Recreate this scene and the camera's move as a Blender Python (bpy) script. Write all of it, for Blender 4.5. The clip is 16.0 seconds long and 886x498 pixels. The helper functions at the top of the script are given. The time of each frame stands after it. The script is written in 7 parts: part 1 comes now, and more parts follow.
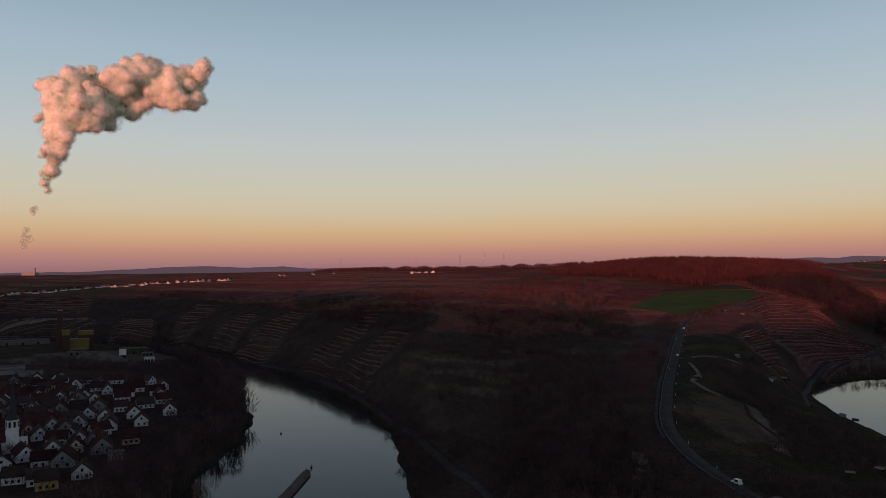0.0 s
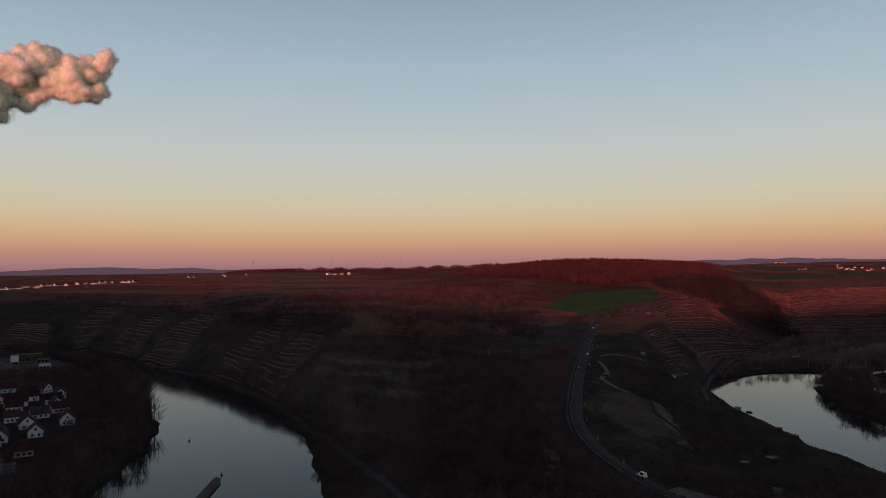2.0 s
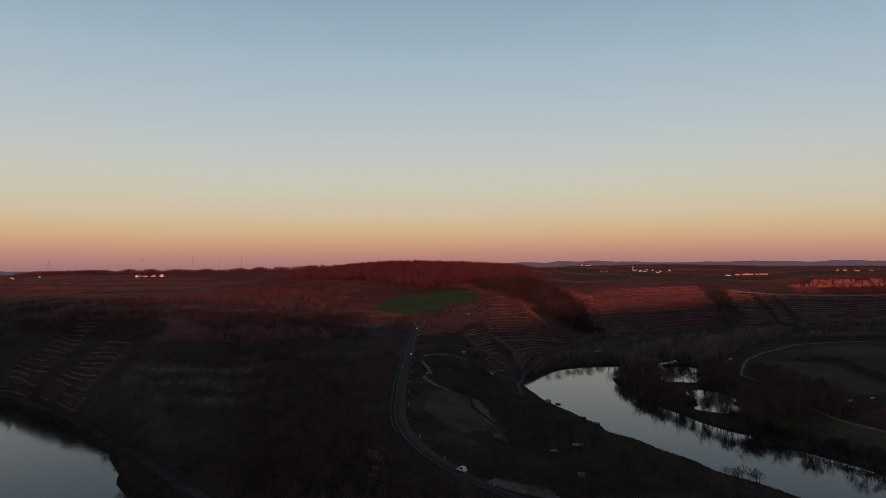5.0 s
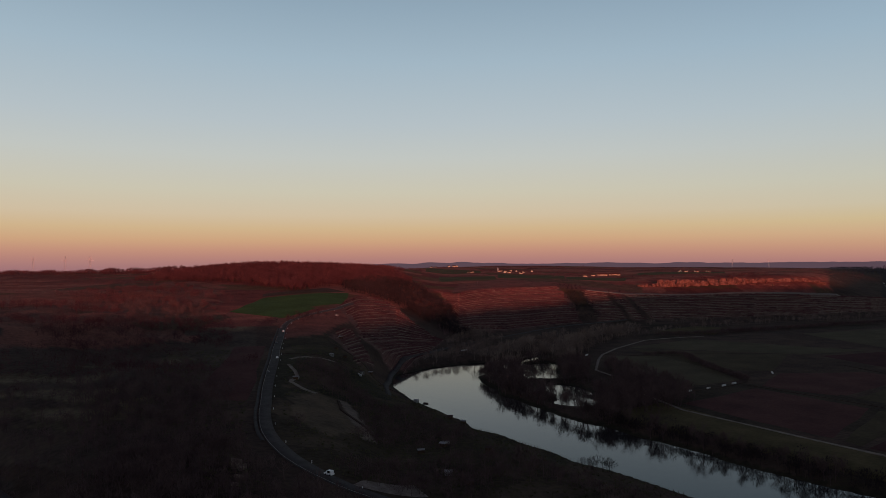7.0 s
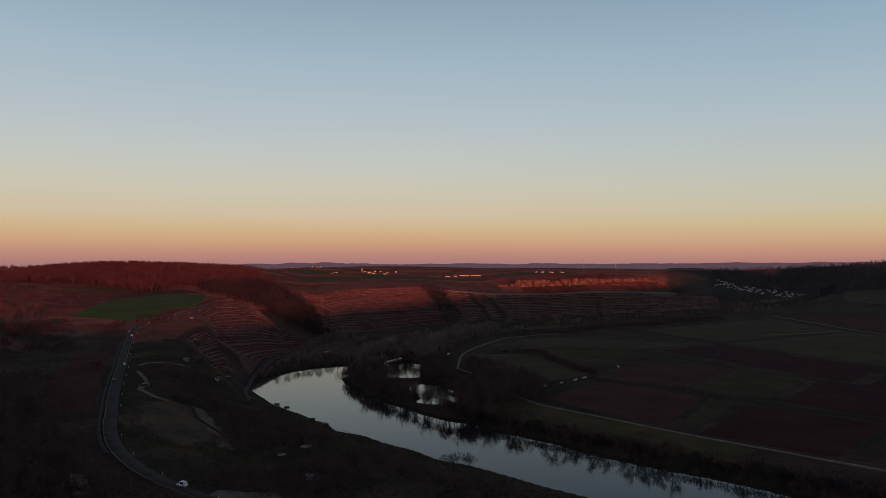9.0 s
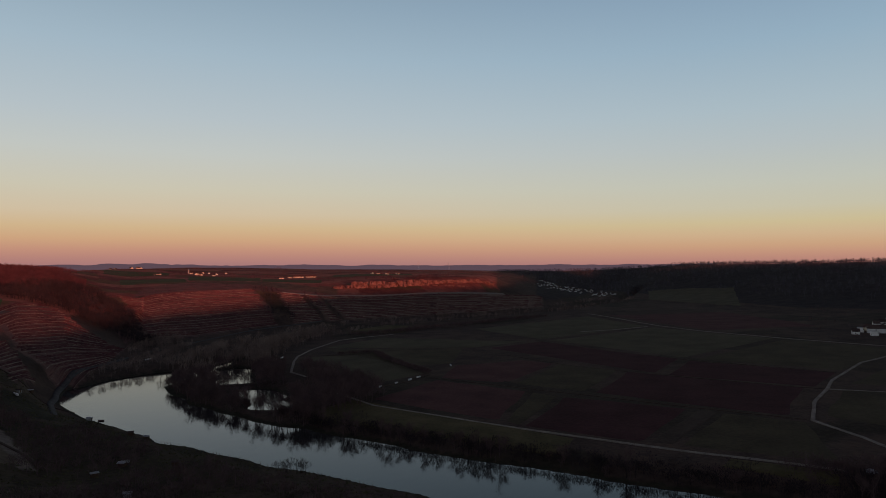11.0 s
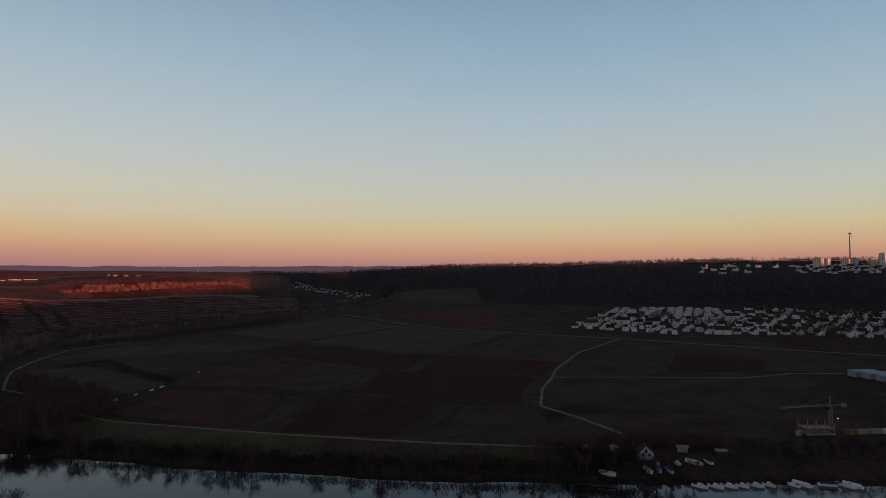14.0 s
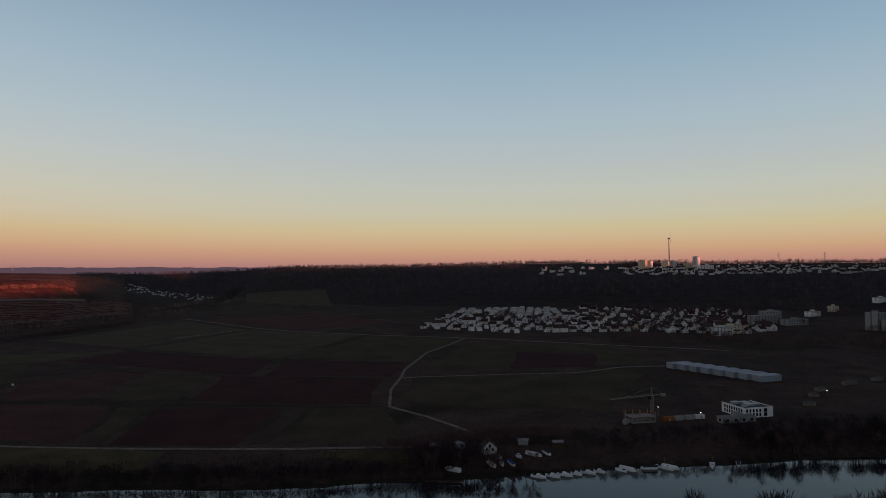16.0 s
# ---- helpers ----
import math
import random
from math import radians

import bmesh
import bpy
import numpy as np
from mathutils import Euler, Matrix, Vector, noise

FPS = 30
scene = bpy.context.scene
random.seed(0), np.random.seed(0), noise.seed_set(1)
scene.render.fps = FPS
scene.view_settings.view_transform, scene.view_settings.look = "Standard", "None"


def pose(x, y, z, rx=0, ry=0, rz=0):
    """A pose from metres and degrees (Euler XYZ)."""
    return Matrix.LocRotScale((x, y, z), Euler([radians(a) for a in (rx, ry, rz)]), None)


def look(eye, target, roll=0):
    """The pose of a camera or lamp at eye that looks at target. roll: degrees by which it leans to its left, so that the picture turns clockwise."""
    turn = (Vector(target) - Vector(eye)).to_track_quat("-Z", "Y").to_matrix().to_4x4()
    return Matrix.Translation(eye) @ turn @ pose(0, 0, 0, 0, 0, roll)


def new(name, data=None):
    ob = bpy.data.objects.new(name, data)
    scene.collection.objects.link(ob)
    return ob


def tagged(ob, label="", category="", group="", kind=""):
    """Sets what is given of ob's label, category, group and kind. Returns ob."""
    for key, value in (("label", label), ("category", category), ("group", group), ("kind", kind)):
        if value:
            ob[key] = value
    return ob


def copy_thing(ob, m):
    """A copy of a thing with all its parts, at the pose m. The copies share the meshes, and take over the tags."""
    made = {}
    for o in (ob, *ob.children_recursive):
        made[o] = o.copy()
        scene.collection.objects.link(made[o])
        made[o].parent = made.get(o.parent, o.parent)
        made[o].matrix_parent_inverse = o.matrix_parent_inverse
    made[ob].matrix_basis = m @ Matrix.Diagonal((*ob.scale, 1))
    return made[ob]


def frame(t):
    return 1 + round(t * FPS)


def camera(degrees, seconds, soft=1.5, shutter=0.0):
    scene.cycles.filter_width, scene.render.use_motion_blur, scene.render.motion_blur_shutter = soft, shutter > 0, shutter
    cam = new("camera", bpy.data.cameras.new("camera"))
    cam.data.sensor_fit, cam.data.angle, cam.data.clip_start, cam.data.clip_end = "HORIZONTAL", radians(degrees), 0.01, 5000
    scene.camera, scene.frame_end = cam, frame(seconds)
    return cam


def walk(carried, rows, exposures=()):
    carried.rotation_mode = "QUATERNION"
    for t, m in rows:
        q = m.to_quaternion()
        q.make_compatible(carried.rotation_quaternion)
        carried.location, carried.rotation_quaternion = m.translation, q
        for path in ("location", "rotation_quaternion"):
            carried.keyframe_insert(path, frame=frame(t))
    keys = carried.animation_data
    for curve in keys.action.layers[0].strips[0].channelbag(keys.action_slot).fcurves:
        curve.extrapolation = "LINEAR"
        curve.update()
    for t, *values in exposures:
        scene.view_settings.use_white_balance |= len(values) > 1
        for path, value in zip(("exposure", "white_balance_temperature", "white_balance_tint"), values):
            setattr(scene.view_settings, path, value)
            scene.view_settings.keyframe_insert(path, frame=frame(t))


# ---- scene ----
# ---- camera: hovers over the neck of the river loop and turns to the right ----
EYE = Vector((0, 0, 100))
cam = camera(65.0, 16.0, soft=0.75)
TURN = [(0, -0.00, 1.78, -0.44), (0.5, 1.51, 1.81, -0.43), (1, 3.07, 1.82, -0.43), (1.5, 4.76, 1.84, -0.42), (2, 6.87, 1.85, -0.42), (2.5, 9.08, 1.86, -0.41), (3, 11.41, 1.87, -0.40), (3.5, 13.65, 1.88, -0.40), (4, 16.07, 1.89, -0.40), (6.5, 29.22, 1.91, -0.46), (7, 31.92, 1.91, -0.45), (7.5, 34.43, 1.89, -0.44), (8, 37.19, 1.88, -0.42), (8.5, 40.00, 1.87, -0.41), (11, 56.52, 1.89, -0.46), (11.5, 59.69, 1.87, -0.47), (12, 63.06, 1.88, -0.48), (12.5, 66.44, 1.87, -0.49), (13, 69.86, 1.86, -0.49), (13.5, 73.01, 1.85, -0.49), (14, 76.41, 1.86, -0.48), (14.5, 79.78, 1.86, -0.48), (15, 83.06, 1.87, -0.48), (15.5, 86.02, 1.87, -0.47), (16, 88.74, 1.88, -0.46)]


def heading(bearing, rise, roll):
    b, e = radians(bearing), radians(rise)
    way = Vector((math.sin(b) * math.cos(e), math.cos(b) * math.cos(e), math.sin(e)))
    return look(EYE, EYE + way, roll)


walk(cam, [(t, heading(b, e, r)) for t, b, e, r in TURN])

# ---- sky and sun ----
SUN_BEARING, SUN_RISE = 205.0, 2.8
world = bpy.data.worlds.new("evening_sky")
scene.world = world
world.use_nodes = True
wt = world.node_tree
wt.nodes.clear()


def srgb(r, g, b):
    out = []
    for c in (r, g, b):
        c /= 255
        out.append(c / 12.92 if c < 0.04045 else ((c + 0.055) / 1.055) ** 2.4)
    return (*out, 1)


def sky_ramp(stops, source):
    ramp = wt.nodes.new("ShaderNodeValToRGB")
    ramp.color_ramp.interpolation = "LINEAR"
    els = ramp.color_ramp.elements
    while len(els) < len(stops):
        els.new(0.5)
    for el, (p, c) in zip(els, stops):
        el.position, el.color = p, srgb(*c)
    wt.links.new(source, ramp.inputs[0])
    return ramp.outputs[0]


coord = wt.nodes.new("ShaderNodeTexCoord")
split = wt.nodes.new("ShaderNodeSeparateXYZ")
wt.links.new(coord.outputs["Generated"], split.inputs[0])
# height over the horizon: sine of the elevation
AWAY = [(0.0, (146, 106, 114)), (0.009, (160, 116, 119)), (0.0215, (178, 128, 120)), (0.033, (192, 142, 122)), (0.0457, (202, 160, 126)), (0.062, (205, 176, 138)), (0.082, (205, 187, 160)), (0.114, (200, 194, 175)), (0.162, (191, 195, 191)), (0.209, (179, 190, 196)), (0.291, (160, 180, 194)), (0.362, (142, 164, 181)), (0.6, (70, 62, 80)), (1.0, (46, 38, 56))]
SIDE = [(0.0, (162, 112, 109)), (0.009, (178, 126, 118)), (0.0215, (194, 146, 123)), (0.033, (201, 162, 128)), (0.0457, (203, 175, 141)), (0.062, (201, 187, 149)), (0.082, (195, 191, 169)), (0.114, (189, 192, 181)), (0.162, (177, 187, 190)), (0.209, (166, 184, 194)), (0.291, (145, 171, 190)), (0.362, (129, 155, 179)), (0.6, (68, 60, 78)), (1.0, (46, 38, 56))]
away = sky_ramp(AWAY, split.outputs["Z"])
side = sky_ramp(SIDE, split.outputs["Z"])
toward = wt.nodes.new("ShaderNodeVectorMath")
toward.operation = "DOT_PRODUCT"
toward.inputs[1].default_value = (math.sin(radians(125)), math.cos(radians(125)), 0)
wt.links.new(coord.outputs["Generated"], toward.inputs[0])
spread = wt.nodes.new("ShaderNodeMapRange")
spread.interpolation_type = "SMOOTHSTEP"
spread.inputs["From Min"].default_value, spread.inputs["From Max"].default_value = 0.0, 0.95
wt.links.new(toward.outputs["Value"], spread.inputs["Value"])
blend = wt.nodes.new("ShaderNodeMix")
blend.data_type = "RGBA"
wt.links.new(spread.outputs[0], blend.inputs["Factor"])
wt.links.new(away, blend.inputs[6])
wt.links.new(side, blend.inputs[7])
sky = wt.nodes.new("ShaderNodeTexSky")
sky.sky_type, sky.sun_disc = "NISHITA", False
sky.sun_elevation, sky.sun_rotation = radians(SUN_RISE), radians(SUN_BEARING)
back_a = wt.nodes.new("ShaderNodeBackground")
back_a.inputs["Strength"].default_value = 1.0
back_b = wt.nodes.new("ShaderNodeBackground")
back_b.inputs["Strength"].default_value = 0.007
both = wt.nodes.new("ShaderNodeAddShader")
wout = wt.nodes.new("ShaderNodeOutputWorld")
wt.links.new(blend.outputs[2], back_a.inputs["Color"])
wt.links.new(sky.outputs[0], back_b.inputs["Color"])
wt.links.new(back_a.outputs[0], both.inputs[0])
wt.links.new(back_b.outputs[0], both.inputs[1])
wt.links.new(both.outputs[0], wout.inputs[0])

lamp = bpy.data.lights.new("sun", "SUN")
lamp.energy, lamp.angle, lamp.color = 4.1, radians(0.5), (1.0, 0.295, 0.195)
b, e = radians(SUN_BEARING), radians(SUN_RISE)
to_sun = Vector((math.sin(b) * math.cos(e), math.cos(b) * math.cos(e), math.sin(e)))
sun = new("sun", lamp)
sun.matrix_world = look((-300, -600, 900), Vector((-300, -600, 900)) - to_sun)

# ---- materials ----
def material(name, tones, size=1.0, rough=0.9, bump=0.0, fine=6.0, metal=0.0, spec=0.03, vary=0.0, coat=None):
    """Two or three tones mixed by noise at two scales (size: metres of the coarse one), with a fine relief."""
    m = bpy.data.materials.new(name)
    m.use_nodes = True
    nt = m.node_tree
    bsdf = nt.nodes["Principled BSDF"]
    bsdf.inputs["Roughness"].default_value = rough
    bsdf.inputs["Metallic"].default_value = metal
    bsdf.inputs["Specular IOR Level"].default_value = spec
    geo = nt.nodes.new("ShaderNodeNewGeometry")
    big = nt.nodes.new("ShaderNodeTexNoise")
    big.inputs["Scale"].default_value, big.inputs["Detail"].default_value = 1 / size, 5
    small = nt.nodes.new("ShaderNodeTexNoise")
    small.inputs["Scale"].default_value, small.inputs["Detail"].default_value = fine / size, 4
    for n in (big, small):
        nt.links.new(geo.outputs["Position"], n.inputs["Vector"])
    mix = nt.nodes.new("ShaderNodeMix")
    mix.data_type = "FLOAT"
    mix.inputs[0].default_value = 0.4
    nt.links.new(big.outputs[0], mix.inputs[2])
    nt.links.new(small.outputs[0], mix.inputs[3])
    ramp = nt.nodes.new("ShaderNodeValToRGB")
    els = ramp.color_ramp.elements
    while len(els) < len(tones):
        els.new(0.5)
    for i, (el, tone) in enumerate(zip(els, tones)):
        el.position, el.color = 0.36 + 0.28 * i / max(1, len(tones) - 1), (*tone, 1)
    nt.links.new(mix.outputs[0], ramp.inputs[0])
    colour = ramp.outputs[0]
    if vary:
        info = nt.nodes.new("ShaderNodeObjectInfo")
        span = nt.nodes.new("ShaderNodeMapRange")
        span.inputs["To Min"].default_value, span.inputs["To Max"].default_value = 1 - vary, 1 + vary
        nt.links.new(info.outputs["Random"], span.inputs["Value"])
        hsv = nt.nodes.new("ShaderNodeHueSaturation")
        nt.links.new(span.outputs[0], hsv.inputs["Value"])
        nt.links.new(colour, hsv.inputs["Color"])
        colour = hsv.outputs[0]
    nt.links.new(colour, bsdf.inputs["Base Color"])
    if bump:
        bn = nt.nodes.new("ShaderNodeBump")
        bn.inputs["Strength"].default_value = 1.0
        bn.inputs["Distance"].default_value = bump
        nt.links.new(small.outputs[0], bn.inputs["Height"])
        nt.links.new(bn.outputs[0], bsdf.inputs["Normal"])
    return m


def cover_material():
    """Open ground: tones of land use, low-sun red and haze stored on the sheet, broken up by noise."""
    m = material("ground_cover", [(0.66, 0.66, 0.66), (1, 1, 1), (1.35, 1.3, 1.22)], 24, 0.95, 1.2, 8)
    nt = m.node_tree
    use = nt.nodes.new("ShaderNodeVertexColor")
    use.layer_name = "land_and_sun_tone"
    mul = nt.nodes.new("ShaderNodeMix")
    mul.data_type, mul.blend_type = "RGBA", "MULTIPLY"
    mul.inputs[0].default_value = 1
    bsdf = nt.nodes["Principled BSDF"]
    link = bsdf.inputs["Base Color"].links[0]
    src = link.from_socket
    nt.links.new(use.outputs["Color"], mul.inputs[6])
    nt.links.new(src, mul.inputs[7])
    nt.links.new(mul.outputs[2], bsdf.inputs["Base Color"])
    return m


def water_material():
    m = bpy.data.materials.new("river_water")
    m.use_nodes = True
    nt = m.node_tree
    bsdf = nt.nodes["Principled BSDF"]
    bsdf.inputs["Base Color"].default_value = (0.020, 0.019, 0.020, 1)
    bsdf.inputs["Roughness"].default_value = 0.06
    bsdf.inputs["IOR"].default_value = 1.2
    geo = nt.nodes.new("ShaderNodeNewGeometry")
    stretch = nt.nodes.new("ShaderNodeMapping")
    stretch.inputs["Scale"].default_value = (0.10, 0.25, 1)
    nt.links.new(geo.outputs["Position"], stretch.inputs[0])
    ripple = nt.nodes.new("ShaderNodeTexNoise")
    ripple.inputs["Scale"].default_value, ripple.inputs["Detail"].default_value = 1.0, 3
    nt.links.new(stretch.outputs[0], ripple.inputs["Vector"])
    bn = nt.nodes.new("ShaderNodeBump")
    bn.inputs["Distance"].default_value, bn.inputs["Strength"].default_value = 0.035, 1
    nt.links.new(ripple.outputs[0], bn.inputs["Height"])
    nt.links.new(bn.outputs[0], bsdf.inputs["Normal"])
    return m


def lantern_material():
    m = bpy.data.materials.new("lit_lantern")
    m.use_nodes = True
    bsdf = m.node_tree.nodes["Principled BSDF"]
    bsdf.inputs["Emission Color"].default_value = (1.0, 0.96, 0.9, 1)
    bsdf.inputs["Emission Strength"].default_value = 6.0
    return m


LANTERN = lantern_material()
GROUND = cover_material()
WATER = water_material()
FRESH_CROP = material("fresh_green_crop", [(0.0314, 0.0613, 0.0184), (0.0408, 0.0818, 0.0241), (0.0534, 0.1023, 0.0312)], 30, 0.95, 0.3, 12)
PLATEAU_CROP = material("plateau_green_crop", [(0.040, 0.048, 0.022), (0.055, 0.064, 0.030), (0.072, 0.08, 0.04)], 34, 0.95, 0.3, 12)
TWIG_GRASS = material("plateau_grass", [(0.05, 0.05, 0.026), (0.07, 0.068, 0.036), (0.09, 0.085, 0.05)], 18, 0.95)
BARK = material("bare_branches", [(0.0580, 0.0382, 0.0403), (0.0904, 0.0583, 0.0598), (0.1216, 0.0808, 0.0805)], 9, 0.95)
# twigs of the sunlit heights: part of the evening red is in their colour
TWIGS = material("sun_reddened_twigs", [(0.046, 0.020, 0.024), (0.072, 0.030, 0.035), (0.105, 0.046, 0.050)], 26, 0.95, 0, 5)
# far forest: the bluish haze of distance is mixed into the branch colour
HAZE_BLUE_BARK = material("haze_blue_branches", [(0.0460, 0.0399, 0.0494), (0.0720, 0.0619, 0.0747), (0.1080, 0.0945, 0.1104)], 30, 0.95)
# darker branch copy: the shade of the gullies is put into its colour
SHADE_BARK = material("shade_dark_branches", [(0.020, 0.015, 0.018), (0.032, 0.024, 0.027), (0.05, 0.037, 0.04)], 24, 0.95)
# valley trees farther off: paler, with the veil of haze painted in
HAZE_PALE_BARK = material("haze_pale_branches", [(0.0911, 0.0668, 0.0607), (0.1594, 0.1153, 0.1032), (0.2504, 0.1852, 0.1639)], 30, 0.95)
SCRUB = material("dry_scrub", [(0.078, 0.0304, 0.0285), (0.12, 0.046, 0.0418), (0.16, 0.0662, 0.0589)], 12, 0.95)
STONE = material("dry_stone", [(0.0898, 0.0654, 0.0556), (0.1524, 0.1151, 0.0974), (0.2449, 0.1910, 0.1619)], 2.5, 0.95, 0.1)
ROCK = material("limestone_cliff", [(0.0595, 0.0272, 0.0256), (0.1445, 0.0704, 0.0608), (0.2210, 0.1160, 0.0960)], 7, 0.95, 0.8)
ASPHALT = material("asphalt", [(0.045, 0.042, 0.042), (0.06, 0.057, 0.057), (0.075, 0.072, 0.072)], 5, 0.85, 0.01)
GRAVEL = material("pale_gravel", [(0.1287, 0.1088, 0.0957), (0.1872, 0.1615, 0.1435), (0.2457, 0.2165, 0.1914)], 6, 0.95, 0.03)
LINE_PAINT = material("road_paint", [(0.22, 0.22, 0.21), (0.32, 0.32, 0.31)], 3, 0.8)
CROP = material("green_winter_crop", [(0.0402, 0.0329, 0.0219), (0.0554, 0.0450, 0.0285), (0.0725, 0.0590, 0.0371)], 30, 0.95, 0.3, 12)
LEAN_GRASS = material("lean_grass", [(0.0507, 0.0428, 0.0226), (0.0697, 0.0586, 0.0295), (0.0950, 0.0755, 0.0407)], 18, 0.95, 0.3, 9)
# lighter crop copy for far fields, its paleness standing in for haze
HAZE_CROP = material("haze_pale_winter_crop", [(0.0520, 0.0442, 0.0300), (0.0689, 0.0598, 0.0384), (0.0884, 0.0754, 0.0492)], 34, 0.95, 0.3, 12)
SOIL = material("ploughed_soil", [(0.0348, 0.0140, 0.0161), (0.0482, 0.0197, 0.0218), (0.0616, 0.0263, 0.0275)], 28, 0.95, 0.4, 12)
RED_SOIL = material("reddish_soil", [(0.0535, 0.0243, 0.0252), (0.0716, 0.0329, 0.0325), (0.0892, 0.0429, 0.0413)], 26, 0.95, 0.4, 12)
STUBBLE = material("stubble", [(0.0396, 0.0286, 0.023), (0.054, 0.0394, 0.0317), (0.0648, 0.049, 0.0396)], 22, 0.95, 0.3, 10)
PLASTER = material("white_plaster", [(0.5283, 0.5187, 0.5161), (0.6339, 0.6243, 0.6252), (0.7108, 0.7011, 0.7047)], 7, 0.9, 0, 6, vary=0.12)
CREAM = material("cream_plaster", [(0.52, 0.45, 0.33), (0.6, 0.53, 0.4)], 7, 0.9, vary=0.15)
OCHRE = material("ochre_plaster", [(0.42, 0.27, 0.12), (0.5, 0.33, 0.15)], 6, 0.9)
GREY_RENDER = material("grey_render", [(0.2184, 0.2142, 0.2117), (0.2772, 0.273, 0.2722)], 8, 0.9, vary=0.12)
RED_TILES = material("red_roof_tiles", [(0.0376, 0.0167, 0.0174), (0.0547, 0.0251, 0.0251), (0.0752, 0.0365, 0.0348)], 3.5, 0.85, 0.05, 6, vary=0.25)
DARK_TILES = material("dark_roof_tiles", [(0.05, 0.034, 0.032), (0.07, 0.05, 0.046)], 3, 0.8, 0.05, 6, vary=0.3)
SLATE = material("slate", [(0.04, 0.043, 0.05), (0.06, 0.065, 0.07)], 2, 0.6, 0.03)
GLASS = material("window_glass", [(0.012, 0.014, 0.017), (0.02, 0.022, 0.025)], 2, 0.08, spec=0.5)
TIMBER = material("dark_timber", [(0.05, 0.032, 0.022), (0.08, 0.05, 0.034)], 1.2, 0.85)
CONCRETE = material("concrete", [(0.22, 0.215, 0.205), (0.30, 0.295, 0.285)], 4, 0.9, 0.02, vary=0.1)
FLAT_ROOF = material("flat_roof_gravel", [(0.21, 0.21, 0.2184), (0.285, 0.285, 0.2964)], 4, 0.9, vary=0.2)
BRICK = material("chimney_brick", [(0.072, 0.039, 0.0338), (0.102, 0.0553, 0.0488)], 2, 0.9, 0.02)
YELLOW = material("yellow_cladding", [(0.1872, 0.1368, 0.0441), (0.2304, 0.1710, 0.0567)], 5, 0.6)
GREEN_PAINT = material("green_cladding", [(0.0500, 0.0630, 0.0300), (0.0700, 0.0840, 0.0400)], 4, 0.6)
SHED_SHEET = material("pale_blue_sheeting", [(0.3089, 0.3518, 0.4136), (0.3775, 0.429, 0.4928)], 6, 0.55)
SHED_WALL = material("blue_grey_sheeting", [(0.2, 0.235, 0.28), (0.27, 0.31, 0.36)], 6, 0.55)
STEEL = material("galvanised_steel", [(0.25, 0.26, 0.27), (0.34, 0.35, 0.36)], 2, 0.45, metal=0.6)
CRANE_PAINT = material("crane_paint", [(0.24, 0.222, 0.168), (0.288, 0.27, 0.204)], 2, 0.6)
ORANGE_PAINT = material("orange_paint", [(0.2250, 0.0700, 0.0150), (0.2750, 0.0900, 0.0200)], 2, 0.6)
BOAT_WHITE = material("white_gelcoat", [(0.68, 0.69, 0.7), (0.78, 0.79, 0.8)], 2, 0.3, spec=0.5, vary=0.1)
BOAT_DARK = material("dark_canvas", [(0.03, 0.034, 0.045), (0.05, 0.055, 0.07)], 1.5, 0.8)
BLUE_TARP = material("blue_tarpaulin", [(0.03, 0.08, 0.26), (0.045, 0.11, 0.33)], 2, 0.6)
CAR_PAINT = material("white_car_paint", [(0.66, 0.66, 0.67), (0.72, 0.72, 0.73)], 2, 0.3, spec=0.5)
DARK_PAINT = material("dark_car_paint", [(0.04, 0.045, 0.055), (0.06, 0.065, 0.08)], 2, 0.3, spec=0.5)
RUBBER = material("rubber", [(0.02, 0.02, 0.02), (0.03, 0.03, 0.03)], 0.5, 0.9)
HEAP = material("gravel_heap", [(0.12, 0.105, 0.09), (0.18, 0.16, 0.14)], 4, 0.95, 0.3)
# ---- terrain as a function of the plan ----
AZ = [-40, -32, -25, -18, -13, -7, -1, 5, 11, 15, 18.5, 22, 25, 28, 32, 33.2, 34.5, 37, 42, 46, 50, 55, 60, 65, 70, 76, 83, 90, 97, 104, 112, 120, 128]
NEAR_Z = [7, 7, 7, 7, 7, 6, 6, 8, 12, 14, 15, 15, 13, 10, 7, 6.8, 6.5, 6, 5, 5, 5, 5, 5, 5, 5, 5, 5, 5, 5, 5, 5, 5, 5]
FOOT_D = [1180, 1150, 1110, 885, 705, 530, 375, 300, 320, 400, 430, 450, 520, 640, 850, 1040, 1070, 1090, 1220, 1300, 1370, 1450, 1560, 1750, 2100, 1800, 1550, 1500, 1480, 1450, 1400, 1350, 1300]
FOOT_Z = [6, 6, 6, 6, 6, 6, 6, 9, 20, 26, 27, 24, 16, 6, 5, 6, 6, 6, 6, 6, 6, 6, 6, 8, 12, 16, 22, 22, 22, 22, 22, 22, 22]
BROW_D = [1540, 1500, 1330, 1140, 940, 745, 650, 690, 740, 690, 740, 770, 950, 1060, 1000, 1225, 1262, 1340, 1430, 1430, 1500, 1590, 1690, 1900, 2600, 2100, 1900, 1850, 1850, 1850, 1850, 1850, 1850]
BROW_Z = [60, 61, 57, 60, 55, 56.5, 59, 53, 44, 41, 46, 50, 60, 50, 15, 61, 63.5, 66.5, 66, 54, 50, 51, 47, 35, 18, 30, 55, 62, 70, 75, 75, 75, 75]
UPPER_D = [2000, 2000, 1950, 1700, 1500, 1250, 1150, 1080, 1000, 1000, 1010, 1010, 1090, 1250, 1300, 1480, 1530, 1620, 1660, 1610, 1700, 1750, 1800, 2300, 3200, 2700, 2400, 2300, 2300, 2250, 2200, 2200, 2200]
